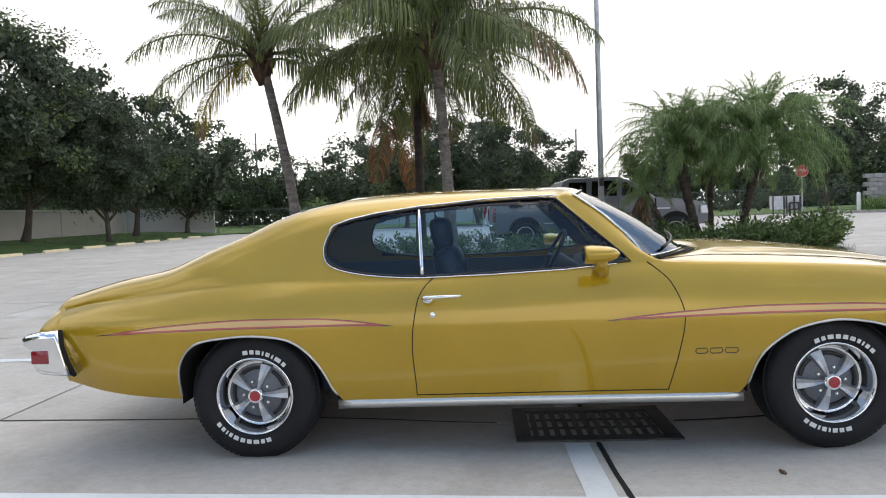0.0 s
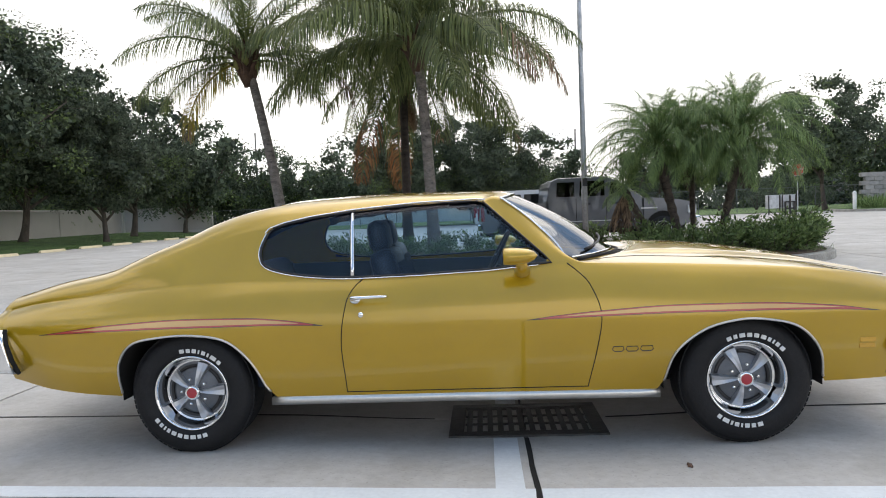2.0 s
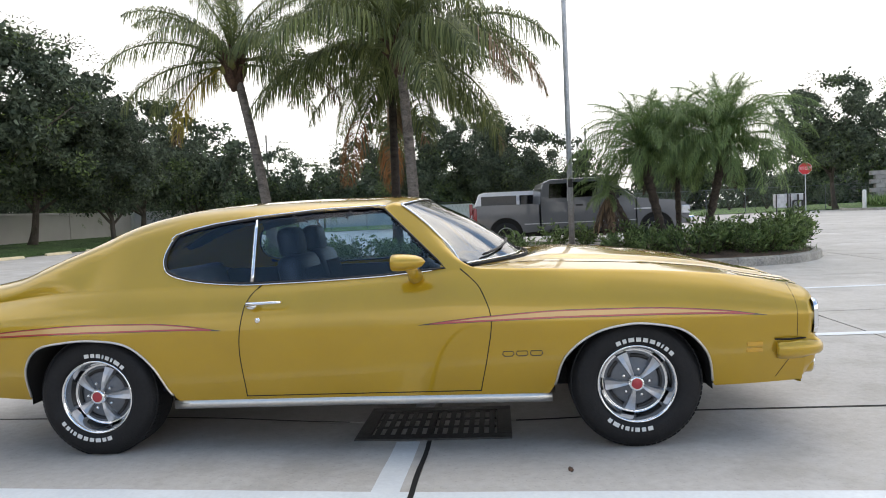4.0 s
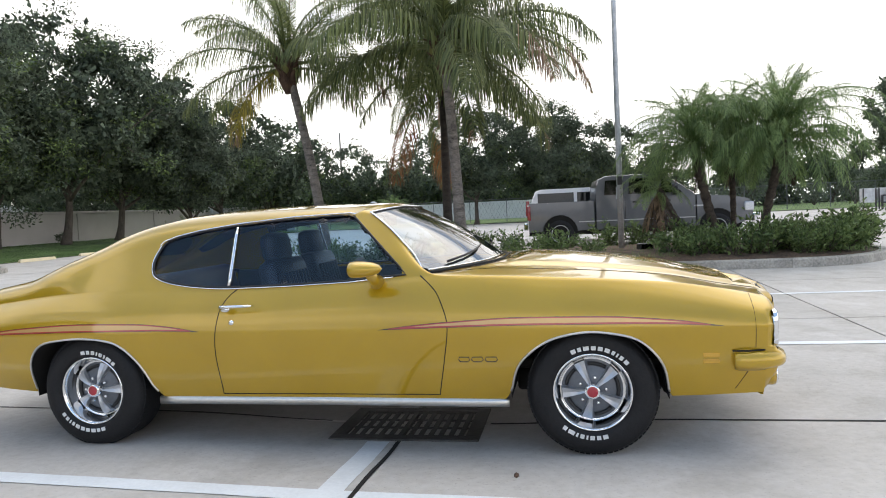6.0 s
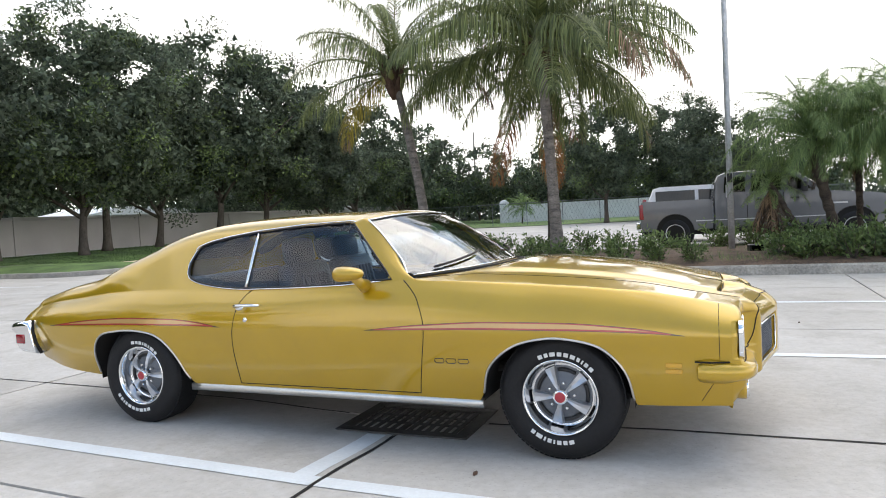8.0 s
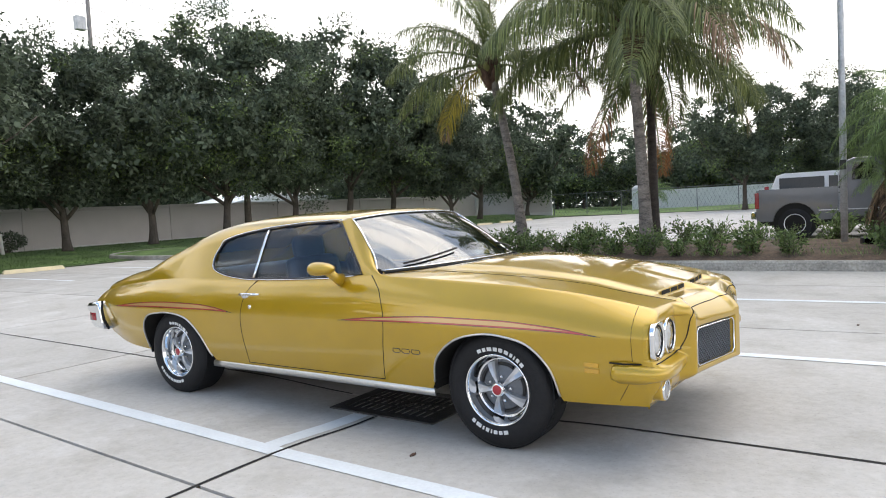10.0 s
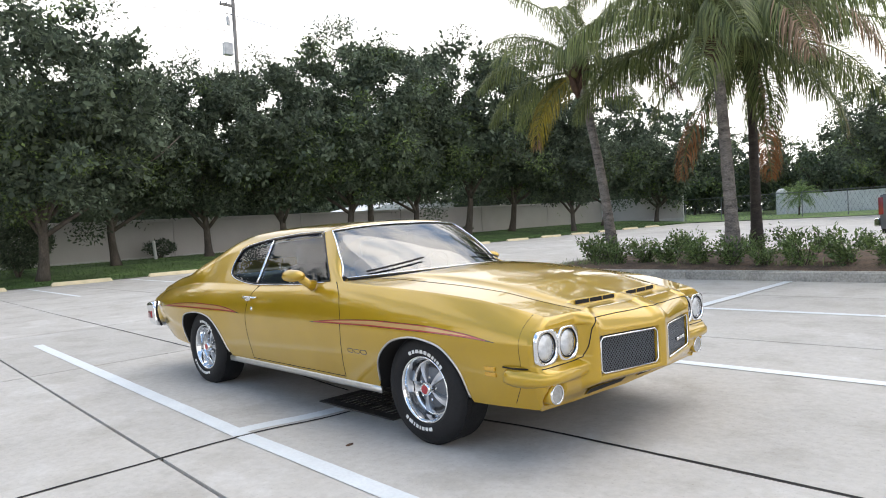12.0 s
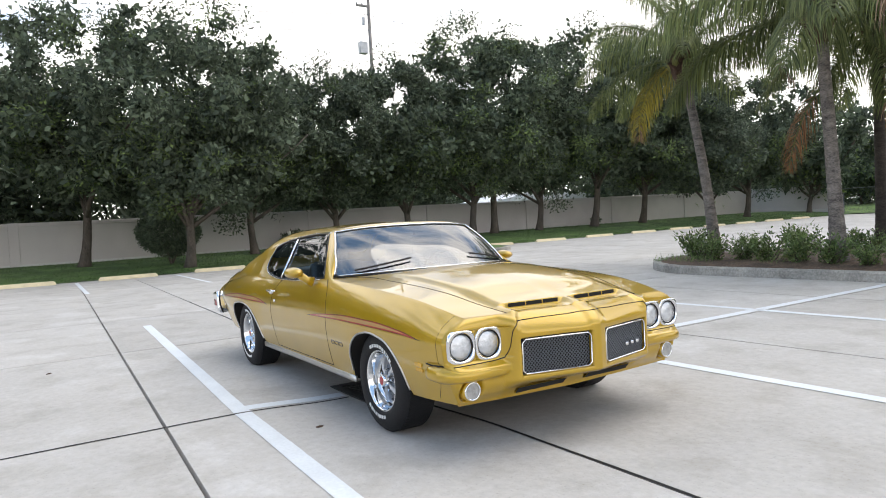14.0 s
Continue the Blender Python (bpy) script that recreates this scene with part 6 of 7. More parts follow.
def coconut_palm(base, top, seed, label, plan, size=1.0, bark=None, extra=()):
    bark = bark or M_palmbark
    rng = random.Random(seed)
    palm = thing("coconut_palm", label, "palm tree", "coconut palms", at=pose(*base))
    rel = Vector(top) - Vector(base)
    bm = bmesh.new()
    pts, rad = [], []
    for i in range(97):
        t = i / 96
        pts.append(Vector((rel.x * t ** 1.5, rel.y * t ** 1.3, rel.z * t - 0.1 * (1 - t))))
        rad.append((0.115 + 0.075 * math.exp(-t * 9)) * (1 - 0.22 * t) * (1.0 + (0.035 if i % 3 == 0 else -0.015)) + rng.uniform(-0.003, 0.003))
    tube(bm, pts, rad, 16)
    part("trunk", bm, bark, palm, "ringed grey trunk" if bark is M_palmbark else "dark ringed trunk", True)
    bm = bmesh.new()
    crown = Vector(rel)
    for k in range(26):
        a = 2.4 * k
        z0 = -0.5 + 0.022 * k
        r0 = 0.11 + 0.05 * (k / 26)
        d = Vector((math.cos(a), math.sin(a), 0))
        tube(bm, [crown + d * 0.05 + Vector((0, 0, z0 - 0.10)), crown + d * r0 + Vector((0, 0, z0 + 0.06)), crown + d * (r0 + 0.10) + Vector((0, 0, z0 + 0.24)), crown + d * (r0 + 0.17 + 0.05 * (k % 3)) + Vector((0, 0, z0 + 0.30))], [0.07, 0.075, 0.045, 0.012], 6)
    part("boot", bm, M_palmfibre, palm, "brown fibrous leaf bases", True)
    for i, (key, count) in enumerate(plan):
        for k in range(count):
            az = 360 * (k + rng.uniform(-0.25, 0.25)) / count + 47 * i + seed * 31
            f = new("frond", COCO[key][(k + i) % 3])
            f.parent = palm
            f.matrix_basis = Matrix.Translation(crown + Vector((0, 0, 0.05 - 0.04 * i))) @ pose(0, 0, 0, rng.uniform(-12, 12), rng.uniform(-8, 8), az) @ Matrix.Scale(size * rng.uniform(0.88, 1.12), 4)
            if key in ("dead", "yellow"):
                tagged(f, label="dry brown hanging frond" if key == "dead" else "yellowing drooping frond")
    for key, az in extra:
        f = new("frond", COCO[key][0])
        f.parent = palm
        f.matrix_basis = Matrix.Translation(crown) @ pose(0, 0, 0, 0, 0, az) @ Matrix.Scale(size, 4)
        tagged(f, label="drooping frond with dry brown tip")
    for k in range(5):
        a = 1.3 * k + seed
        bm = bmesh.new()
        lathe(bm, [(0, 0.13), (0.05, 0.11), (0.085, 0.03), (0.08, -0.05), (0.04, -0.10), (0, -0.115)], 12, Matrix.Translation(crown + Vector((0.21 * math.cos(a), 0.21 * math.sin(a), -0.13 + 0.05 * (k % 2)))))
        part("coconut", bm, M_nut, palm, smooth=True)
    return palm


coconut_palm((-4.15, 10.3, 0.28), (-4.80, 10.2, 4.72), 1, "tall coconut palm with a slightly leaning grey trunk", (("up", 4), ("high", 7), ("mid", 6), ("low", 2)), 0.98, extra=(("yellow", 170), ("browning", 20), ("low", 200)))
coconut_palm((-0.82, 9.0, 0.28), (-1.0, 8.95, 4.55), 2, "coconut palm with a straight ringed trunk and full crown", (("up", 4), ("high", 8), ("mid", 8), ("low", 4)), 1.2, extra=(("browning", -8), ("browning", -40), ("low", 190), ("droop", 20)))
coconut_palm((-1.72, 12.5, 0.28), (-1.68, 12.4, 4.75), 3, "coconut palm with dark trunk and brown dead fronds", (("up", 4), ("high", 7), ("mid", 6), ("low", 4)), 1.12, M_palmdark, (("hanging", -112), ("hanging", 100), ("dead", 20), ("dead", 80), ("droop", -60)))

DATE = [frond_mesh("frond", ln, r, b, 84, 0.31, 0.0075, M_date, 20 + i, droop=1.0, ragged=0.02, stem=0.011, bow=1.15, fluff=0.35) for i, (ln, r, b) in enumerate(((1.2, 86, 40), (1.6, 80, 84), (1.85, 73, 116), (1.95, 60, 120), (1.85, 44, 110), (1.65, 26, 100), (1.4, 8, 85)))]
DATE_DEAD = [frond_mesh("frond", 0.85, -62, 26, 34, 0.2, 0.016, m_, 31 + k, droop=1.2, ragged=0.3, stem=0.012) for k, m_ in enumerate((M_frond_dead, M_frond_husk, M_frond_husk))]


def date_palm(base, top, seed, label, scale=1.0, count=70, dead=3, girth=0.062):
    rng = random.Random(seed)
    palm = thing("date_palm", label, "palm tree", "clump of pygmy date palms", at=pose(*base))
    rel = Vector(top) - Vector(base)
    bm = bmesh.new()
    pts = [Vector((rel.x * t ** 0.8, rel.y * t, rel.z * t - 0.08 * (1 - t))) for t in np.linspace(0, 1, 22)]
    tube(bm, pts, [girth * (1.14 if i % 2 else 0.9) * (1 + 0.35 * i / 22) for i in range(22)], 9)
    part("trunk", bm, M_datebark, palm, "rough dark knobbly trunk", True)
    for k in range(count):
        j = min(6, int(7 * (k / count) ** 0.85))
        f = new("frond", DATE[j])
        f.parent = palm
        f.matrix_basis = Matrix.Translation(rel + Vector((0, 0, 0.12 - 0.25 * k / count))) @ pose(0, 0, 0, rng.uniform(-15, 15), rng.uniform(-8, 8), 137.5 * k + rng.uniform(-15, 15)) @ Matrix.Scale(scale * rng.uniform(0.85, 1.12), 4)
    for k in range(dead):
        f = new("frond", DATE_DEAD[k % 3])
        f.parent = palm
        tagged(f, label="dry brown hanging frond")
        f.matrix_basis = Matrix.Translation(rel + Vector((0, 0, -0.12))) @ pose(0, 0, 0, 0, rng.uniform(-12, 15), 137.5 * k + seed * 40)
    return palm


date_palm((4.25, 9.7, 0.28), (3.74, 9.8, 2.40), 1, "pygmy date palm with a leaning knobbly trunk", 0.98, girth=0.075)
date_palm((4.55, 10.2, 0.28), (4.58, 10.4, 2.46), 2, "pygmy date palm with a dense arching crown", 0.98, 64, girth=0.05)
date_palm((4.75, 9.6, 0.28), (5.36, 9.7, 2.40), 3, "pygmy date palm leaning outward from the clump", 1.12, 84, girth=0.068)
date_palm((3.88, 9.6, 0.28), (3.05, 9.8, 1.60), 4, "small pygmy date palm with dry hanging fronds", 0.52, 26, 16, girth=0.05)

date_palm((-31.6, 46.8, 0.6), (-31.6, 46.8, 2.3), 5, "light green feathery palm behind the wall", 1.5, 40, 0)
date_palm((-31.8, 43.6, 0.6), (-31.8, 43.6, 1.9), 6, "light green feathery palm behind the wall", 1.3, 34, 0)
date_palm((-14.5, 55.0, 0.5), (-14.4, 55.0, 1.9), 7, "feathery palm planted beyond the fence", 1.2, 34, 0)


def shrub(seed, leaves=640):
    rng = np.random.default_rng(seed)
    ob = thing("shrub", "low dark green glossy-leaved shrub in the mulch bed", "shrub", "shrubs in the palm bed")
    bm = bmesh.new()
    tips = []
    for k in range(16):
        a = rng.uniform(0, 2 * math.pi)
        d = unit(np.array([math.cos(a) * 0.75, math.sin(a) * 0.75, rng.uniform(0.5, 1.7)]))
        pts = limb((rng.normal(0, 0.05), rng.normal(0, 0.05), -0.04), d, rng.uniform(0.32, 0.62), 0.06, 5, rng)
        tube(bm, pts, [0.010 * (1 - i / 7) for i in range(6)], 4)
        tips += pts[1:] + pts[3:]
    part("stem", bm, M_bark, ob)
    tips = np.array(tips)
    w = rng.integers(0, len(tips), leaves)
    c = tips[w] + rng.normal(0, 0.045, (leaves, 3))
    d = unit(tips[w] * np.array([1, 1, 0.4])) * 0.7 + rng.normal(0, 0.6, (leaves, 3)) + np.array([0, 0, 0.25])
    v, f = blades(c, d, rng.normal(0, 1, (leaves, 3)), rng.uniform(0.06, 0.115, leaves), rng.uniform(0.03, 0.052, leaves))
    o = new("foliage", mesh_np("foliage", v, f, [M_shrub]))
    o.parent = ob
    return ob


SHRUBS = [shrub(s) for s in (41, 42, 43, 44)]
SHRUB_USED = [False] * 4
srng = random.Random(8)
spots = []
for k in range(17):
    x = -4.5 + 0.62 * k
    if not 2.0 < x < 3.0:
        spots.append((x, 8.75 + srng.uniform(-0.1, 0.35) + 0.8 * max(0, -2.9 - x), srng.uniform(0.8, 1.08)))
for k in range(12):
    x = 3.2 + 0.34 * k
    spots.append((x, 8.95 + srng.uniform(-0.25, 0.5) + 0.55 * max(0, x - 5.4), srng.uniform(0.85, 1.4)))
for k in range(12):
    a = radians(-70 + 12 * k)
    spots.append((5.0 + 1.7 * math.cos(a), 10.5 + 1.8 * math.sin(a), srng.uniform(0.85, 1.35)))
for k in range(13):
    spots.append((-4.2 + 0.7 * k + srng.uniform(-0.2, 0.2), 11.9 + srng.uniform(-0.4, 0.3), srng.uniform(0.8, 1.1)))
for k, (x, y, s) in enumerate(spots):
    plant(SHRUBS, SHRUB_USED, k % 4, pose(x, y, ground_z(x, y) + 0.22, 0, 0, 77 * k) @ Matrix.Scale(s, 4))

# round clipped bush and a small one by the wall
def bush(x, y, r, h, leaves, seed, label):
    rng = np.random.default_rng(seed)
    ob = thing("bush", label, "bush", at=pose(x, y, ground_z(x, y)))
    bm = bmesh.new()
    for k in range(5):
        a = k * 1.256
        tube(bm, limb((0, 0, -0.05), unit(np.array([math.cos(a) * 0.5, math.sin(a) * 0.5, 1])), h * 0.5, 0.02, 4, rng), [0.04, 0.035, 0.03, 0.02, 0.012], 5)
    part("stem", bm, M_bark, ob, smooth=True)
    c = unit(rng.normal(0, 1, (leaves, 3))) * rng.uniform(0.5, 1, leaves)[:, None] ** 0.4
    c = c * (1 + 0.12 * np.sin(c[:, :1] * 5 + 1) * np.cos(c[:, 1:2] * 4)) * np.array([r, r, h / 2 * 0.82]) + np.array([0, 0, h * 0.56])
    v, f = blades(c, rng.normal(0, 1, c.shape) + (c - np.array([0, 0, h * 0.5])) * 0.5, rng.normal(0, 1, c.shape), rng.uniform(0.08, 0.16, leaves), rng.uniform(0.04, 0.08, leaves))
    o = new("foliage", mesh_np("foliage", v, f, [M_oak]))
    o.parent = ob
    return ob


bush(-24.4, 2.7, 1.25, 2.4, 18000, 3, "rounded dark green bush on the lawn")
bush(-28.8, 9.7, 0.75, 0.95, 1500, 4, "small dark bush at the wall foot")
bush(-28.9, 31.6, 0.35, 0.6, 500, 5, "tiny bush at the wall foot")
for k, (x, y, r, h) in enumerate(((25.6, 60.5, 1.7, 3.2), (28.2, 62.0, 1.9, 3.6), (31.0, 60.0, 1.3, 2.2), (23.4, 64.0, 1.5, 2.4), (18.0, 66.0, 2.4, 3.4), (13.5, 67.0, 2.2, 3.0), (8.0, 66.5, 2.4, 3.2), (3.5, 67.0, 2.2, 3.0))):
    bush(x, y, r, h, 3600, 80 + k, "dark green spreading bush beyond the verge")

# grass tufts in the bed
rng = np.random.default_rng(17)
N = 5200
gx = rng.uniform(-4.6, 6.6, N)
gy = 8.45 + rng.uniform(0, 1, N) ** 1.5 * 3.9
keep = (noise_mask := np.sin(gx * 2.1) * np.sin(gy * 1.7 + gx) > 0.05) | ((gx > 1.6) & (gx < 3.2))
gx, gy = gx[keep], gy[keep]
c = np.stack([gx, gy, 0.008 * gy + 0.2], -1)
v, f = blades(c, rng.normal(0, 0.45, c.shape) + np.array([0, 0, 1]), rng.normal(0, 1, c.shape), rng.uniform(0.06, 0.2, len(c)), rng.uniform(0.006, 0.012, len(c)))
ob = new("grass_tufts", mesh_np("grass_tufts", v, f, [M_date]))
tagged(ob, "sparse green grass tufts in the mulch", "grass", kind="stuff")
rng = np.random.default_rng(18)
N = 70000
gx = -20.45 - rng.uniform(0, 1, N) ** 1.3 * 9.2
gy = rng.uniform(-14, 47, N)
gz = np.array([ground_z(a, b) for a, b in zip(gx, gy)])
c = np.stack([gx, gy, gz], -1)
v, f = blades(c, rng.normal(0, 0.5, c.shape) + np.array([0, 0, 1]), rng.normal(0, 1, c.shape), rng.uniform(0.05, 0.11, N), rng.uniform(0.010, 0.020, N))
ob = new("lawn_grass", mesh_np("lawn_grass", v, f, [leaf_mat("grass_blade", (0.030, 0.066, 0.014), (0.062, 0.115, 0.027))]))
tagged(ob, "short green grass blades of the lawn", "grass", kind="stuff")

# ---- lamp, poles, vehicles, fences and far things ----
lamp_post = thing("light_pole", "tall galvanized steel light pole standing in the bed", "light pole", at=pose(2.37, 10.6, 0.2))
bm = bmesh.new()
tube(bm, [(0, 0, 0.04), (0, 0, 2.2), (0, 0, 5.0), (0, 0, 9.5)], [0.062, 0.060, 0.052, 0.042], 14)
part("pole", bm, M_galv, lamp_post, smooth=True)
bm = bmesh.new()
lathe(bm, [(0.14, -0.05), (0.14, 0.03), (0.075, 0.05), (0.065, 0.10)], 20)
part("base_flange", bm, M_galv, lamp_post, smooth=True)
bm = bmesh.new()
box(bm, (-0.05, -0.085, 1.50), (0.05, -0.055, 1.68), 0.008)
part("hand_hole_cover", bm, M_black, lamp_post)
bm = bmesh.new()
tube(bm, [(-0.07, -0.075, 1.45), (-0.072, -0.075, 1.2)], 0.012, 6)
part("conduit", bm, M_galv, lamp_post)

flood = thing("floodlight", "small black ground floodlight in the bed", "floodlight", at=pose(2.80, 10.1, 0.27, 0, 0, 15))
bm = bmesh.new()
box(bm, (-0.15, -0.10, 0.04), (0.15, 0.09, 0.20), 0.02)
part("housing", bm, M_black, flood)
bm = bmesh.new()
box(bm, (-0.12, -0.112, 0.06), (0.12, -0.104, 0.18), 0.003)
part("lens", bm, M_glass_dark, flood)
bm = bmesh.new()
tube(bm, [(0, 0, -0.05), (0, 0, 0.06)], 0.02, 8)
part("stake", bm, M_black, flood)


def extrude_profile(bm, prof, y0, y1, inset=0.0, m=None):
    """Side outline (x, z) pulled across the vehicle; the two sides may be drawn in a little."""
    cx = sum(p[0] for p in prof) / len(prof)
    cz = sum(p[1] for p in prof) / len(prof)
    rings = []
    for y, s in ((y0, 1 - inset), (y0 + 0.06 * (1 if y1 > y0 else -1), 1), (y1 - 0.06 * (1 if y1 > y0 else -1), 1), (y1, 1 - inset)):
        rings.append([bm.verts.new((cx + (x - cx) * s, y, cz + (z - cz) * s)) for x, z in prof])
    for a, b in zip(rings, rings[1:]):
        for i in range(len(prof)):
            bm.faces.new((a[i], a[(i + 1) % len(prof)], b[(i + 1) % len(prof)], b[i]))
    bm.faces.new(rings[0])
    bm.faces.new(rings[-1][::-1])
    return bm


def road_wheel(owner, x, y, r, w, out):
    hub = new("wheel")
    hub.parent = owner
    hub.matrix_basis = pose(x, y, r)
    face = Matrix.Rotation(radians(90 * out), 4, "X")
    part("tyre", lathe(bmesh.new(), [(r * 0.6, 0.0), (r * 0.85, 0.012), (r * 0.97, -0.02), (r, -0.06), (r, -w + 0.06), (r * 0.95, -w), (r * 0.6, -w)], 40, face), M_tyre, hub, smooth=True)
    part("rim", lathe(bmesh.new(), [(0.0, -0.02), (r * 0.15, -0.015), (r * 0.2, -0.05), (r * 0.5, -0.06), (r * 0.56, -0.01), (r * 0.61, 0.004)], 40, face), M_rim, hub, smooth=True)
    for k in range(5):
        bm = bmesh.new()
        box(bm, (r * 0.12, -r * 0.09, -0.05), (r * 0.55, r * 0.09, -0.012), 0.01, face @ Matrix.Rotation(radians(72 * k), 4, "Z"))
        part("spoke", bm, M_rim, hub)
    return hub


# grey crew-cab pickup, nose towards +x
truck = thing("pickup_truck", "dark grey crew-cab pickup truck parked beyond the bed", "pickup truck", at=pose(0.96, 16.2, 0.13, 0, 0, 3) @ Matrix.Scale(1.03, 4))
W = 1.0
WB = 4.15


def truck_arch(x):
    """Round wheel opening, from its front foot over the top to its rear foot."""
    return [(x + 0.475 * math.cos(a), 0.44 + 0.475 * math.sin(a)) for a in np.linspace(0.06, math.pi - 0.06, 13)]


bm = bmesh.new()
extrude_profile(bm, [(-0.85, 0.47), (-0.87, 0.9), (-0.85, 1.24), (-0.78, 1.27), (0.94, 1.27), (0.94, 0.50), *truck_arch(0.0)], -W, W, 0.005)
bed = part("bed", bm, M_truck, truck, smooth=False)
bm = bmesh.new()
extrude_profile(bm, [(0.97, 0.47), (0.97, 1.32), (1.00, 1.68), (1.06, 1.84), (1.25, 1.92), (2.6, 1.93), (2.95, 1.80), (3.55, 1.38), (3.62, 1.30), (3.62, 0.47)], -W + 0.02, W - 0.02, 0.02)
cab = part("cab", bm, M_truck, truck)
bm = bmesh.new()
extrude_profile(bm, [(3.625, 0.47), (3.625, 1.32), (4.6, 1.22), (4.95, 1.14), (5.05, 1.0), (5.05, 0.62), *truck_arch(WB)], -W, W, 0.005)
part("hood", bm, M_truck, truck)
for x0, x1, za, zb in ((1.16, 1.72, 1.40, 1.80), (1.80, 2.55, 1.40, 1.82), (2.64, 3.25, 1.40, 1.76)):
    for sg in (-1, 1):
        bm = bmesh.new()
        top1 = x1 if x1 < 3 else x1 - 0.42
        v = [bm.verts.new((x, sg * (W - 0.012), z)) for x, z in ((x0 + 0.05, za), (x1, za), (top1, zb), (x0 + 0.08, zb))]
        bm.faces.new(v)
        ret = bmesh.ops.extrude_face_region(bm, geom=bm.faces[:])
        bmesh.ops.translate(bm, vec=(0, sg * 0.006, 0), verts=[q for q in ret["geom"] if isinstance(q, bmesh.types.BMVert)])
        part("side_window", bm, M_glass_dark, cab)
bm = bmesh.new()
v = [bm.verts.new(p) for p in ((3.57, -0.82, 1.39), (3.57, 0.82, 1.39), (3.02, 0.70, 1.78), (3.02, -0.70, 1.78))]
bm.faces.new(v)
ret = bmesh.ops.extrude_face_region(bm, geom=bm.faces[:])
bmesh.ops.translate(bm, vec=(0.012, 0, 0.016), verts=[q for q in ret["geom"] if isinstance(q, bmesh.types.BMVert)])
part("windshield", bm, M_glass_dark, cab)
for x in (1.76, 2.60):
    bm = bmesh.new()
    box(bm, (x - 0.006, -W + 0.012, 0.6), (x + 0.006, -W + 0.026, 1.34))
    part("door_gap", bm, M_gap, cab)
for x in (1.95, 2.75):
    bm = bmesh.new()
    box(bm, (x, -W - 0.02, 1.16), (x + 0.20, -W + 0.02, 1.21), 0.012)
    part("door_handle", bm, M_black, cab)
bm = bmesh.new()
box(bm, (-0.99, -0.98, 0.52), (-0.875, 0.98, 0.72), 0.03)
part("rear_bumper", bm, M_chrome, truck)
bm = bmesh.new()
box(bm, (5.03, -1.0, 0.50), (5.20, 1.0, 0.76), 0.05)
part("front_bumper", bm, M_chrome, truck)
bm = bmesh.new()
box(bm, (5.035, -0.62, 0.78), (5.10, 0.62, 1.10), 0.03)
part("grille", bm, M_chrome, truck)
for sg in (-1, 1):
    bm = bmesh.new()
    box(bm, (4.82, sg * 0.98 - 0.06, 0.82), (5.07, sg * 0.98 + 0.02 * sg, 1.06), 0.03)
    part("headlamp", bm, M_headglass, truck, "clear headlamp")
    bm = bmesh.new()
    box(bm, (-0.89, sg * 0.97 - 0.05, 0.80), (-0.79, sg * 0.97 + 0.045, 1.20), 0.02)
    part("tail_lamp", bm, M_redlens, truck, "red tail lamp")
    bm = bmesh.new()
    box(bm, (2.98, sg * 1.12 - 0.10, 1.32), (3.12, sg * 1.12 + 0.10, 1.58), 0.03)
    part("door_mirror", bm, M_black, truck)
    bm = bmesh.new()
    tube(bm, [(1.2, sg * 1.02, 0.50), (3.5, sg * 1.02, 0.50)], 0.05, 8)
    part("running_board", bm, M_black, truck, smooth=True)
    for x in (0.0, WB):
        road_wheel(truck, x, sg * 1.0, 0.40, 0.26, -sg)
        bm = bmesh.new()
        tube(bm, [(px, sg * 1.0, pz) for px, pz in truck_arch(x)], 0.008, 6)
        part("arch_lip", bm, M_black, truck, smooth=True)
        bm = bmesh.new()
        tube(bm, [(x, sg * 0.99, 0.44), (x, sg * 0.6, 0.44)], 0.485, 28)
        part("wheel_well", bm, M_gap, truck)
bm = bmesh.new()
box(bm, (-0.85, -0.9, 0.36), (4.8, 0.9, 0.60), 0.03)
part("chassis", bm, M_gap, truck)
for x0, x1 in ((0.52, 0.93), (0.98, 3.60)):
    bm = bmesh.new()
    box(bm, (x0, -W - 0.006, 0.70), (x1, -W - 0.001 + (0.02 if x0 > 0.9 else 0.0), 0.725), 0.002)
    part("side_moulding", bm, M_silver, truck, "thin bright side moulding")
bm = bmesh.new()
box(bm, (3.55, -W - 0.006, 0.99), (4.0, -W - 0.001, 1.03), 0.002)
part("side_badge", bm, M_silver, truck)

# white wagon behind the pickup
wagon = thing("white_wagon", "white sport utility wagon parked beyond the pickup", "car", at=pose(0.85, 19.2, 0.155, 0, 0, 2) @ Matrix.Scale(1.0, 4))
bm = bmesh.new()
extrude_profile(bm, [(-0.95, 0.5), (-1.0, 1.0), (-0.92, 1.12), (3.75, 1.10), (3.85, 0.9), (3.85, 0.5)], -0.95, 0.95, 0.02)
part("body", bm, M_white, wagon)
bm = bmesh.new()
extrude_profile(bm, [(-0.93, 1.13), (-0.70, 1.70), (-0.5, 1.76), (1.9, 1.76), (2.1, 1.70), (2.7, 1.13)], -0.86, 0.86, 0.02)
part("cabin", bm, M_white, wagon)
for x0, x1 in ((-0.62, 0.55), (0.66, 1.40), (1.50, 2.05)):
    bm = bmesh.new()
    box(bm, (x0, -0.872, 1.24), (x1, -0.858, 1.62), 0.004)
    part("side_window", bm, M_glass_dark, wagon)
bm = bmesh.new()
box(bm, (-1.02, -0.93, 0.9), (-0.90, -0.80, 1.4), 0.02)
part("tail_lamp", bm, M_redlens, wagon)
for sg in (-1, 1):
    for x in (0.0, 2.9):
        road_wheel(wagon, x, sg * 0.95, 0.36, 0.22, -sg)

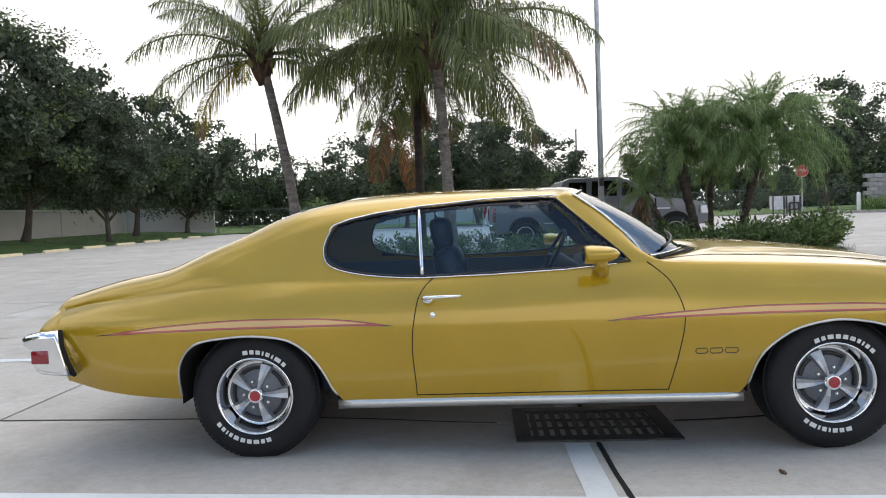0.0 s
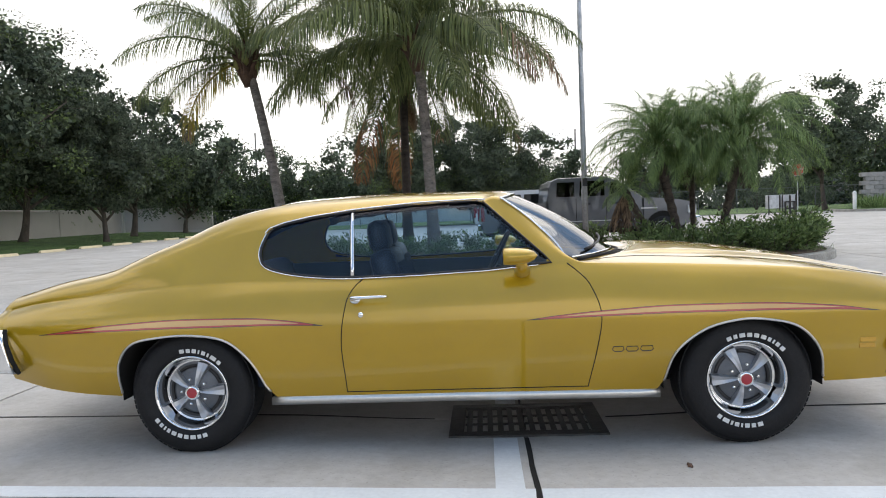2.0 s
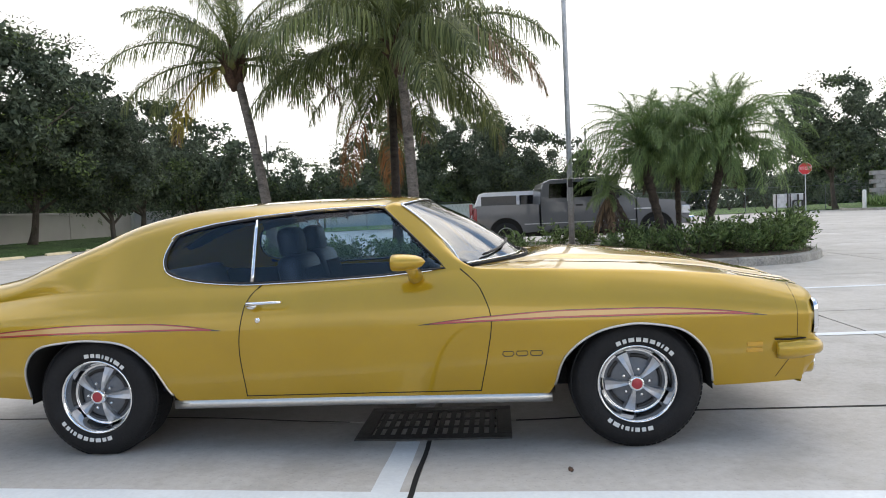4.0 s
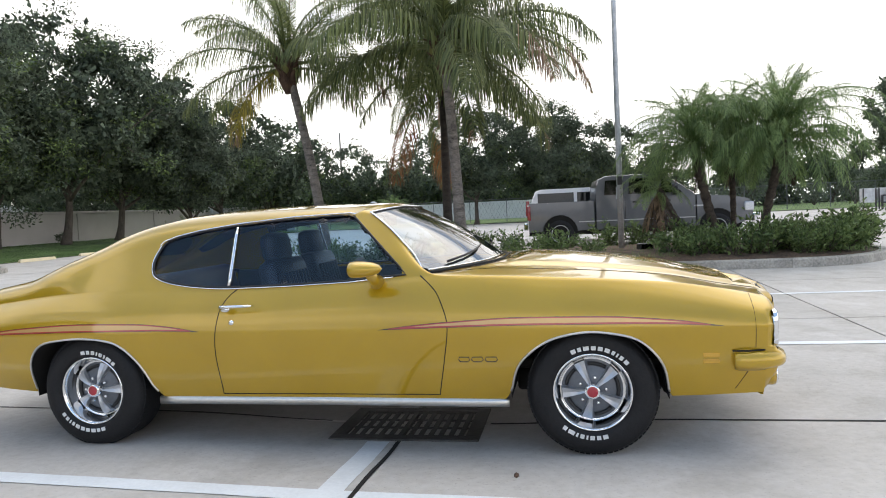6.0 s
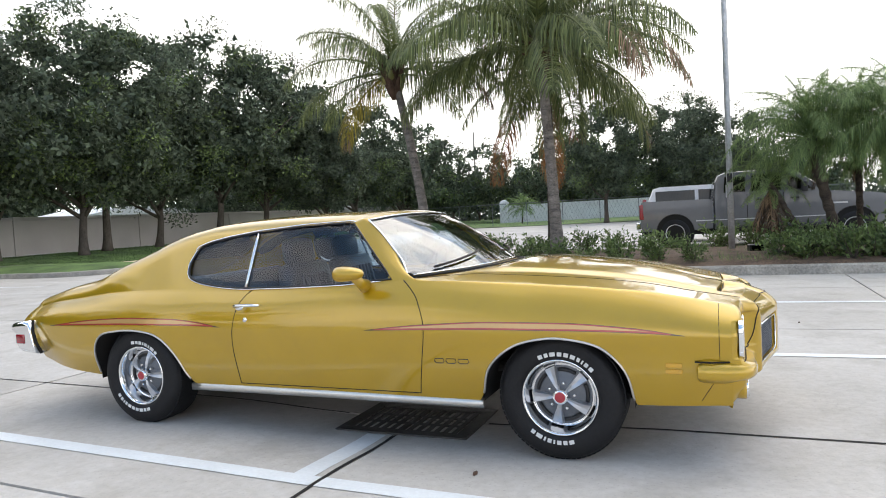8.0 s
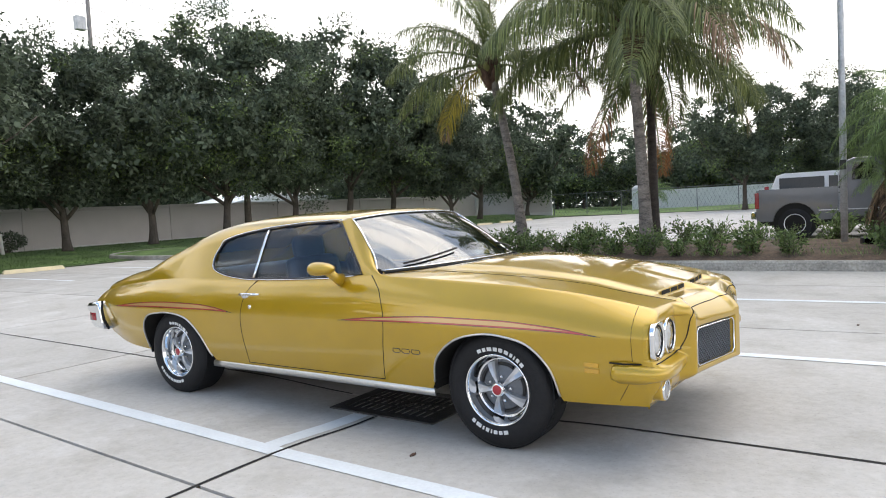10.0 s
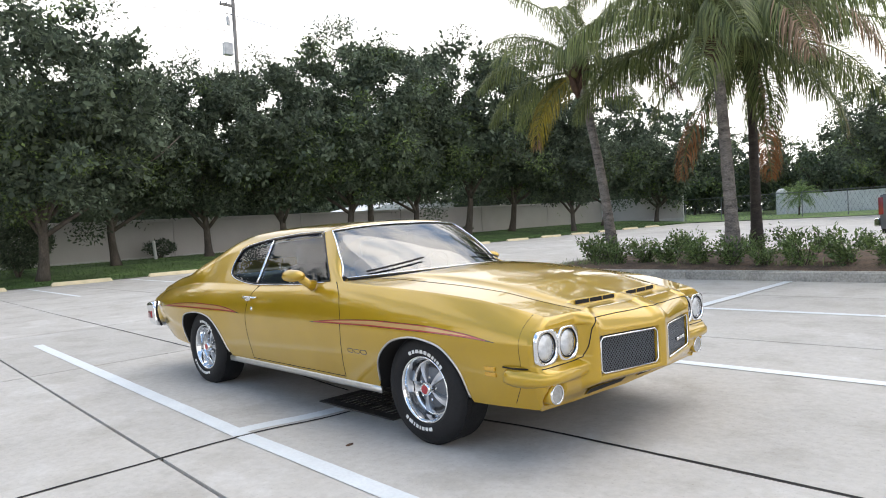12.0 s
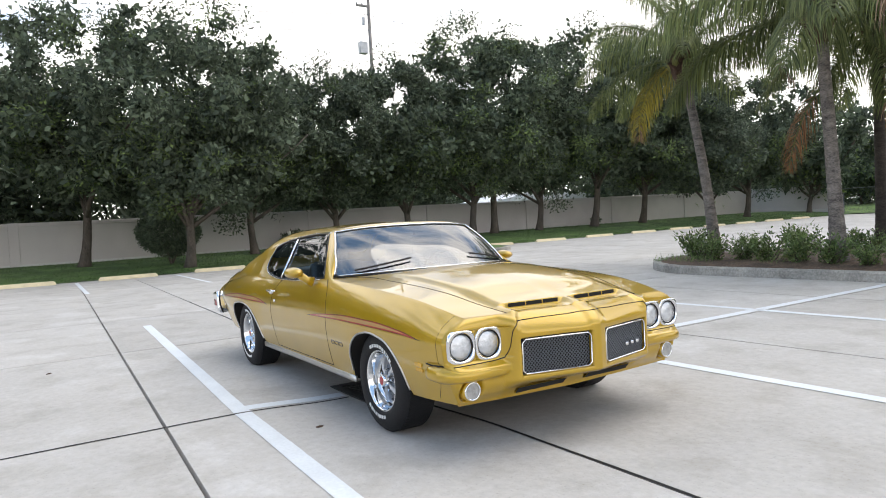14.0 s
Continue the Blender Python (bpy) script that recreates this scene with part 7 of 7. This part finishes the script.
# street sign with an octagon plate
def stop_sign(x, y, height, size, label, rot):
    ob = thing("stop_sign", label, "road sign", at=pose(x, y, ground_z(x, y), 0, 0, rot))
    bm = bmesh.new()
    tube(bm, [(0, 0.02, 0), (0, 0.02, height + size * 0.4)], 0.03, 8)
    part("post", bm, M_galv, ob)
    for name, r, y0, m_ in (("border", size / 2, -0.012, M_letter), ("plate", size / 2 * 0.955, -0.018, M_sign)):
        bm = bmesh.new()
        bmesh.ops.create_cone(bm, cap_ends=True, segments=8, radius1=r, radius2=r, depth=0.012, matrix=pose(0, y0, height, 90, 22.5, 0))
        part(name, bm, m_, ob)
    txt = bpy.data.curves.new("stop_text", "FONT")
    txt.body, txt.align_x, txt.align_y, txt.size, txt.extrude = "STOP", "CENTER", "CENTER", size * 0.34, 0.002
    txt.materials.append(M_letter)
    t_ = new("lettering", txt)
    t_.parent = ob
    t_.matrix_basis = pose(0, -0.028, height, 90, 0, 0)
    return ob


stop_sign(20.35, 40.5, 2.85, 0.80, "red octagonal stop sign on a steel post", -20)
gate_box = thing("utility_cabinet", "pale grey utility cabinets with a dark valve frame", "utility cabinet", at=pose(20.0, 41.6, ground_z(0, 41.6)))
for x0, x1 in ((-1.10, -0.28), (-0.22, 0.75)):
    bm = bmesh.new()
    box(bm, (x0, -0.05, 0.42), (x1, 0.35, 1.30), 0.02)
    part("panel", bm, M_galv, gate_box)
    for x in (x0 + 0.06, x1 - 0.06):
        bm = bmesh.new()
        box(bm, (x - 0.04, -0.09, -0.05), (x + 0.04, -0.055, 1.28), 0.01)
        part("leg", bm, M_iron, gate_box)
for x in (-0.02, 0.28, 0.55):
    bm = bmesh.new()
    box(bm, (x - 0.05, -0.22, -0.05), (x + 0.05, -0.12, 0.85 if x != 0.28 else 1.25), 0.012)
    part("bar", bm, M_iron, gate_box)
for z in (0.35, 0.78):
    bm = bmesh.new()
    box(bm, (-0.05, -0.25, z), (0.60, -0.225, z + 0.1), 0.008)
    part("rail", bm, M_iron, gate_box)
far_shed = thing("warehouse", "long low grey metal warehouse in the distance", "building", at=pose(52, 92, 0.5))
bm = bmesh.new()
box(bm, (-12, 0, 0), (14, 10, 4.1), 0.05)
part("wall", bm, M_block, far_shed)
bm = bmesh.new()
box(bm, (-12.3, -0.3, 4.11), (14.3, 10.3, 4.35), 0.05)
part("roof", bm, M_galv, far_shed)

# chain-link fence: posts, top rail and a fine wire mesh
fence = thing("chain_link_fence", "grey chain-link fence along the grass verge", "fence")
fx = [-21.8 + 3.0 * i for i in range(24)]
for x in fx:
    bm = bmesh.new()
    tube(bm, [(x, 50.5, 0.35), (x, 50.5, 2.30)], 0.03, 8)
    part("post", bm, M_argent, fence)
bm = bmesh.new()
tube(bm, [(fx[0], 50.5, 2.27), (fx[-1], 50.5, 2.27)], 0.022, 6)
part("top_rail", bm, M_argent, fence)
bm = bmesh.new()
for i in range(int((fx[-1] - fx[0]) / 0.30)):
    x = fx[0] + 0.30 * i
    for dx in (0.9, -0.9):
        a, b = bm.verts.new((x, 50.5, 0.45)), bm.verts.new((x + dx, 50.5, 2.25))
        c_, d_ = bm.verts.new((x + dx + 0.012, 50.5, 2.25)), bm.verts.new((x + 0.012, 50.5, 0.45))
        bm.faces.new((a, b, c_, d_))
tagged(part("wire_mesh", bm, M_argent, fence, recalc=False), kind="stuff")

# white wall across the street, with a pier at its end
far_wall = thing("wall_north", "long white painted wall beyond the verge", "wall", kind="structure")
for i in range(3):
    wall_run(-19.0 + 6.2 * i, 66.0, -19.0 + 6.2 * (i + 1), 66.0, 0.62, 0.62, 1.75, M_whitewall, far_wall, base=False)
bm = bmesh.new()
box(bm, (-19.9, 65.5, 0.3), (-19.1, 66.4, 2.75), 0.04)
lathe(bm, [(0.42, 2.75), (0.38, 2.85), (0.2, 2.98), (0, 3.02)], 18, Matrix.Translation((-19.5, 65.95, 0)))
part("pier", bm, M_whitewall, far_wall)

# block wall, bollard and planting at the east entrance
block = thing("wall_east", "grey concrete block wall at the entrance", "wall", kind="structure")
for r in range(7):
    for i in range(12):
        bm = bmesh.new()
        x = 26.7 + 0.61 * i + (0.3 if r % 2 else 0)
        box(bm, (x + 0.008, 45.0, 0.9 + 0.3 * r + 0.006), (x + 0.602, 45.3, 0.9 + 0.3 * r + 0.294), 0.012)
        part("block", bm, M_block, block)
bm = bmesh.new()
box(bm, (26.7, 45.02, 0.3), (34.3, 45.28, 0.9))
part("footing", bm, M_block, block)
post = thing("bollard", "white painted bollard by the entrance kerb", "bollard", at=pose(25.2, 43.0, ground_z(0, 43.0)))
bm = bmesh.new()
lathe(bm, [(0.12, 0), (0.12, 1.25), (0.09, 1.34), (0, 1.37)], 18)
part("pipe", bm, M_letter, post, smooth=True)
kerb_ring(outline_island(26.0, 40.0, 41.6, 46.5, 1.5, 1.5, 8), "pale concrete kerb of the entrance bed", M_grass, "entrance bed with clumped grass", "entrance_bed")
rng = np.random.default_rng(33)
N = 5000
c = np.stack([rng.uniform(25.8, 36, N), rng.uniform(42.2, 44.6, N), np.full(N, 0.55)], -1)
v, f = blades(c, rng.normal(0, 0.5, c.shape) + np.array([0, 0, 1]), rng.normal(0, 1, c.shape), rng.uniform(0.5, 1.1, N), rng.uniform(0.03, 0.06, N))
ob = new("tall_grass", mesh_np("tall_grass", v, f, [M_date]))
tagged(ob, "tall clumped ornamental grass", "grass", kind="stuff")

# white vent pipe at the wall foot
pipe = thing("vent_pipe", "short white pipe standing in the lawn", "pipe", at=pose(-27.6, 9.0, ground_z(-27.6, 9.0), 4, 0, 0))
bm = bmesh.new()
lathe(bm, [(0.07, -0.1), (0.07, 0.78), (0.08, 0.79), (0.08, 0.88), (0, 0.89)], 14)
part("pipe", bm, M_letter, pipe, smooth=True)

# house behind the wall: low white gable
house = thing("house", "low house with a white gabled roof behind the wall", "house")
bm = bmesh.new()
box(bm, (-52, 35.5, 0.3), (-46.5, 48.0, 2.9), 0.02)
part("wall", bm, M_whitewall, house)
bm = bmesh.new()
v = [bm.verts.new(p) for p in ((-45.4, 35.0, 3.0), (-52.6, 35.0, 3.0), (-45.4, 39.6, 3.85), (-52.6, 39.6, 3.85), (-45.4, 48.0, 3.72), (-52.6, 48.0, 3.72), (-45.4, 48.6, 3.0), (-52.6, 48.6, 3.0))]
for q in ((0, 2, 3, 1), (2, 4, 5, 3), (4, 6, 7, 5), (0, 6, 4, 2), (1, 3, 5, 7), (0, 1, 7, 6)):
    bm.faces.new([v[i] for i in q])
part("roof", bm, M_roof, house)

# utility poles and wires
def utility_pole(x, y, h, label, crossarm=True, lamp=False):
    ob = thing("utility_pole", label, "utility pole", "utility poles", at=pose(x, y, ground_z(x, y)))
    bm = bmesh.new()
    tube(bm, [(0, 0, -0.3), (0, 0.05, h * 0.5), (0.05, 0.0, h)], [0.19, 0.16, 0.12], 10)
    part("pole", bm, M_wood, ob, smooth=True)
    if crossarm:
        bm = bmesh.new()
        box(bm, (-0.08, -1.0, h - 1.2), (0.08, 0.15, h - 1.05), 0.01)
        part("crossarm", bm, M_wood, ob)
        for yy in (-0.95, -0.5, 0.1):
            bm = bmesh.new()
            lathe(bm, [(0.05, 0), (0.06, 0.05), (0.04, 0.12), (0.0, 0.14)], 10, Matrix.Translation((0, yy, h - 1.05)))
            part("insulator", bm, M_argent, ob, smooth=True)
        bm = bmesh.new()
        tube(bm, [(0.1, -0.5, h - 2.6), (0.1, -0.5, h - 2.0)], 0.13, 10)
        part("transformer", bm, M_galv, ob)
    if lamp:
        bm = bmesh.new()
        box(bm, (0.3, -1.2, h - 4.9), (0.75, -0.55, h - 4.0), 0.05)
        part("flood_lamp", bm, M_galv, ob)
        bm = bmesh.new()
        tube(bm, [(0.05, 0, h - 4.6), (0.5, -0.8, h - 4.7)], 0.03, 6)
        part("lamp_arm", bm, M_galv, ob)
    return ob


utility_pole(-41.2, 21.1, 18.6, "tall wooden utility pole with crossarm and flood lamp", True, True)
utility_pole(-34.0, 98.0, 14.0, "far wooden utility pole above the trees", False)
utility_pole(-11.5, 75.0, 12.0, "weathered wooden utility pole behind the palms", False)
utility_pole(14.0, 96.0, 12.5, "thin far utility pole", False)
for k, (a, b, sag) in enumerate((((-41.2, 21.1, 17.4), (-48.0, -60.0, 17.0), 1.4), ((-41.2, 20.5, 17.4), (-36.0, 98.0, 13.6), 1.6), ((-41.2, 21.1, 16.2), (-48.0, -60.0, 15.8), 1.5), ((-41.2, 21.1, 16.0), (-34.0, 98.0, 12.8), 1.7),
                                 ((-34.0, 98.0, 13.6), (90.0, 112.0, 22.0), 2.0), ((-34.0, 98.0, 12.9), (90.0, 112.0, 20.0), 2.0), ((-11.5, 75.0, 11.0), (90.0, 105.0, 17.0), 1.6), ((-34.0, 98.0, 11.8), (-120.0, 90.0, 14.0), 1.5))):
    bm = bmesh.new()
    A, B = Vector(a), Vector(b)
    tube(bm, [A.lerp(B, t) + Vector((0, 0, -4 * sag * t * (1 - t))) for t in np.linspace(0, 1, 17)], 0.018, 4)
    tagged(link("power_line", bm, M_argent), "thin sagging overhead power line", "power line", "power lines")
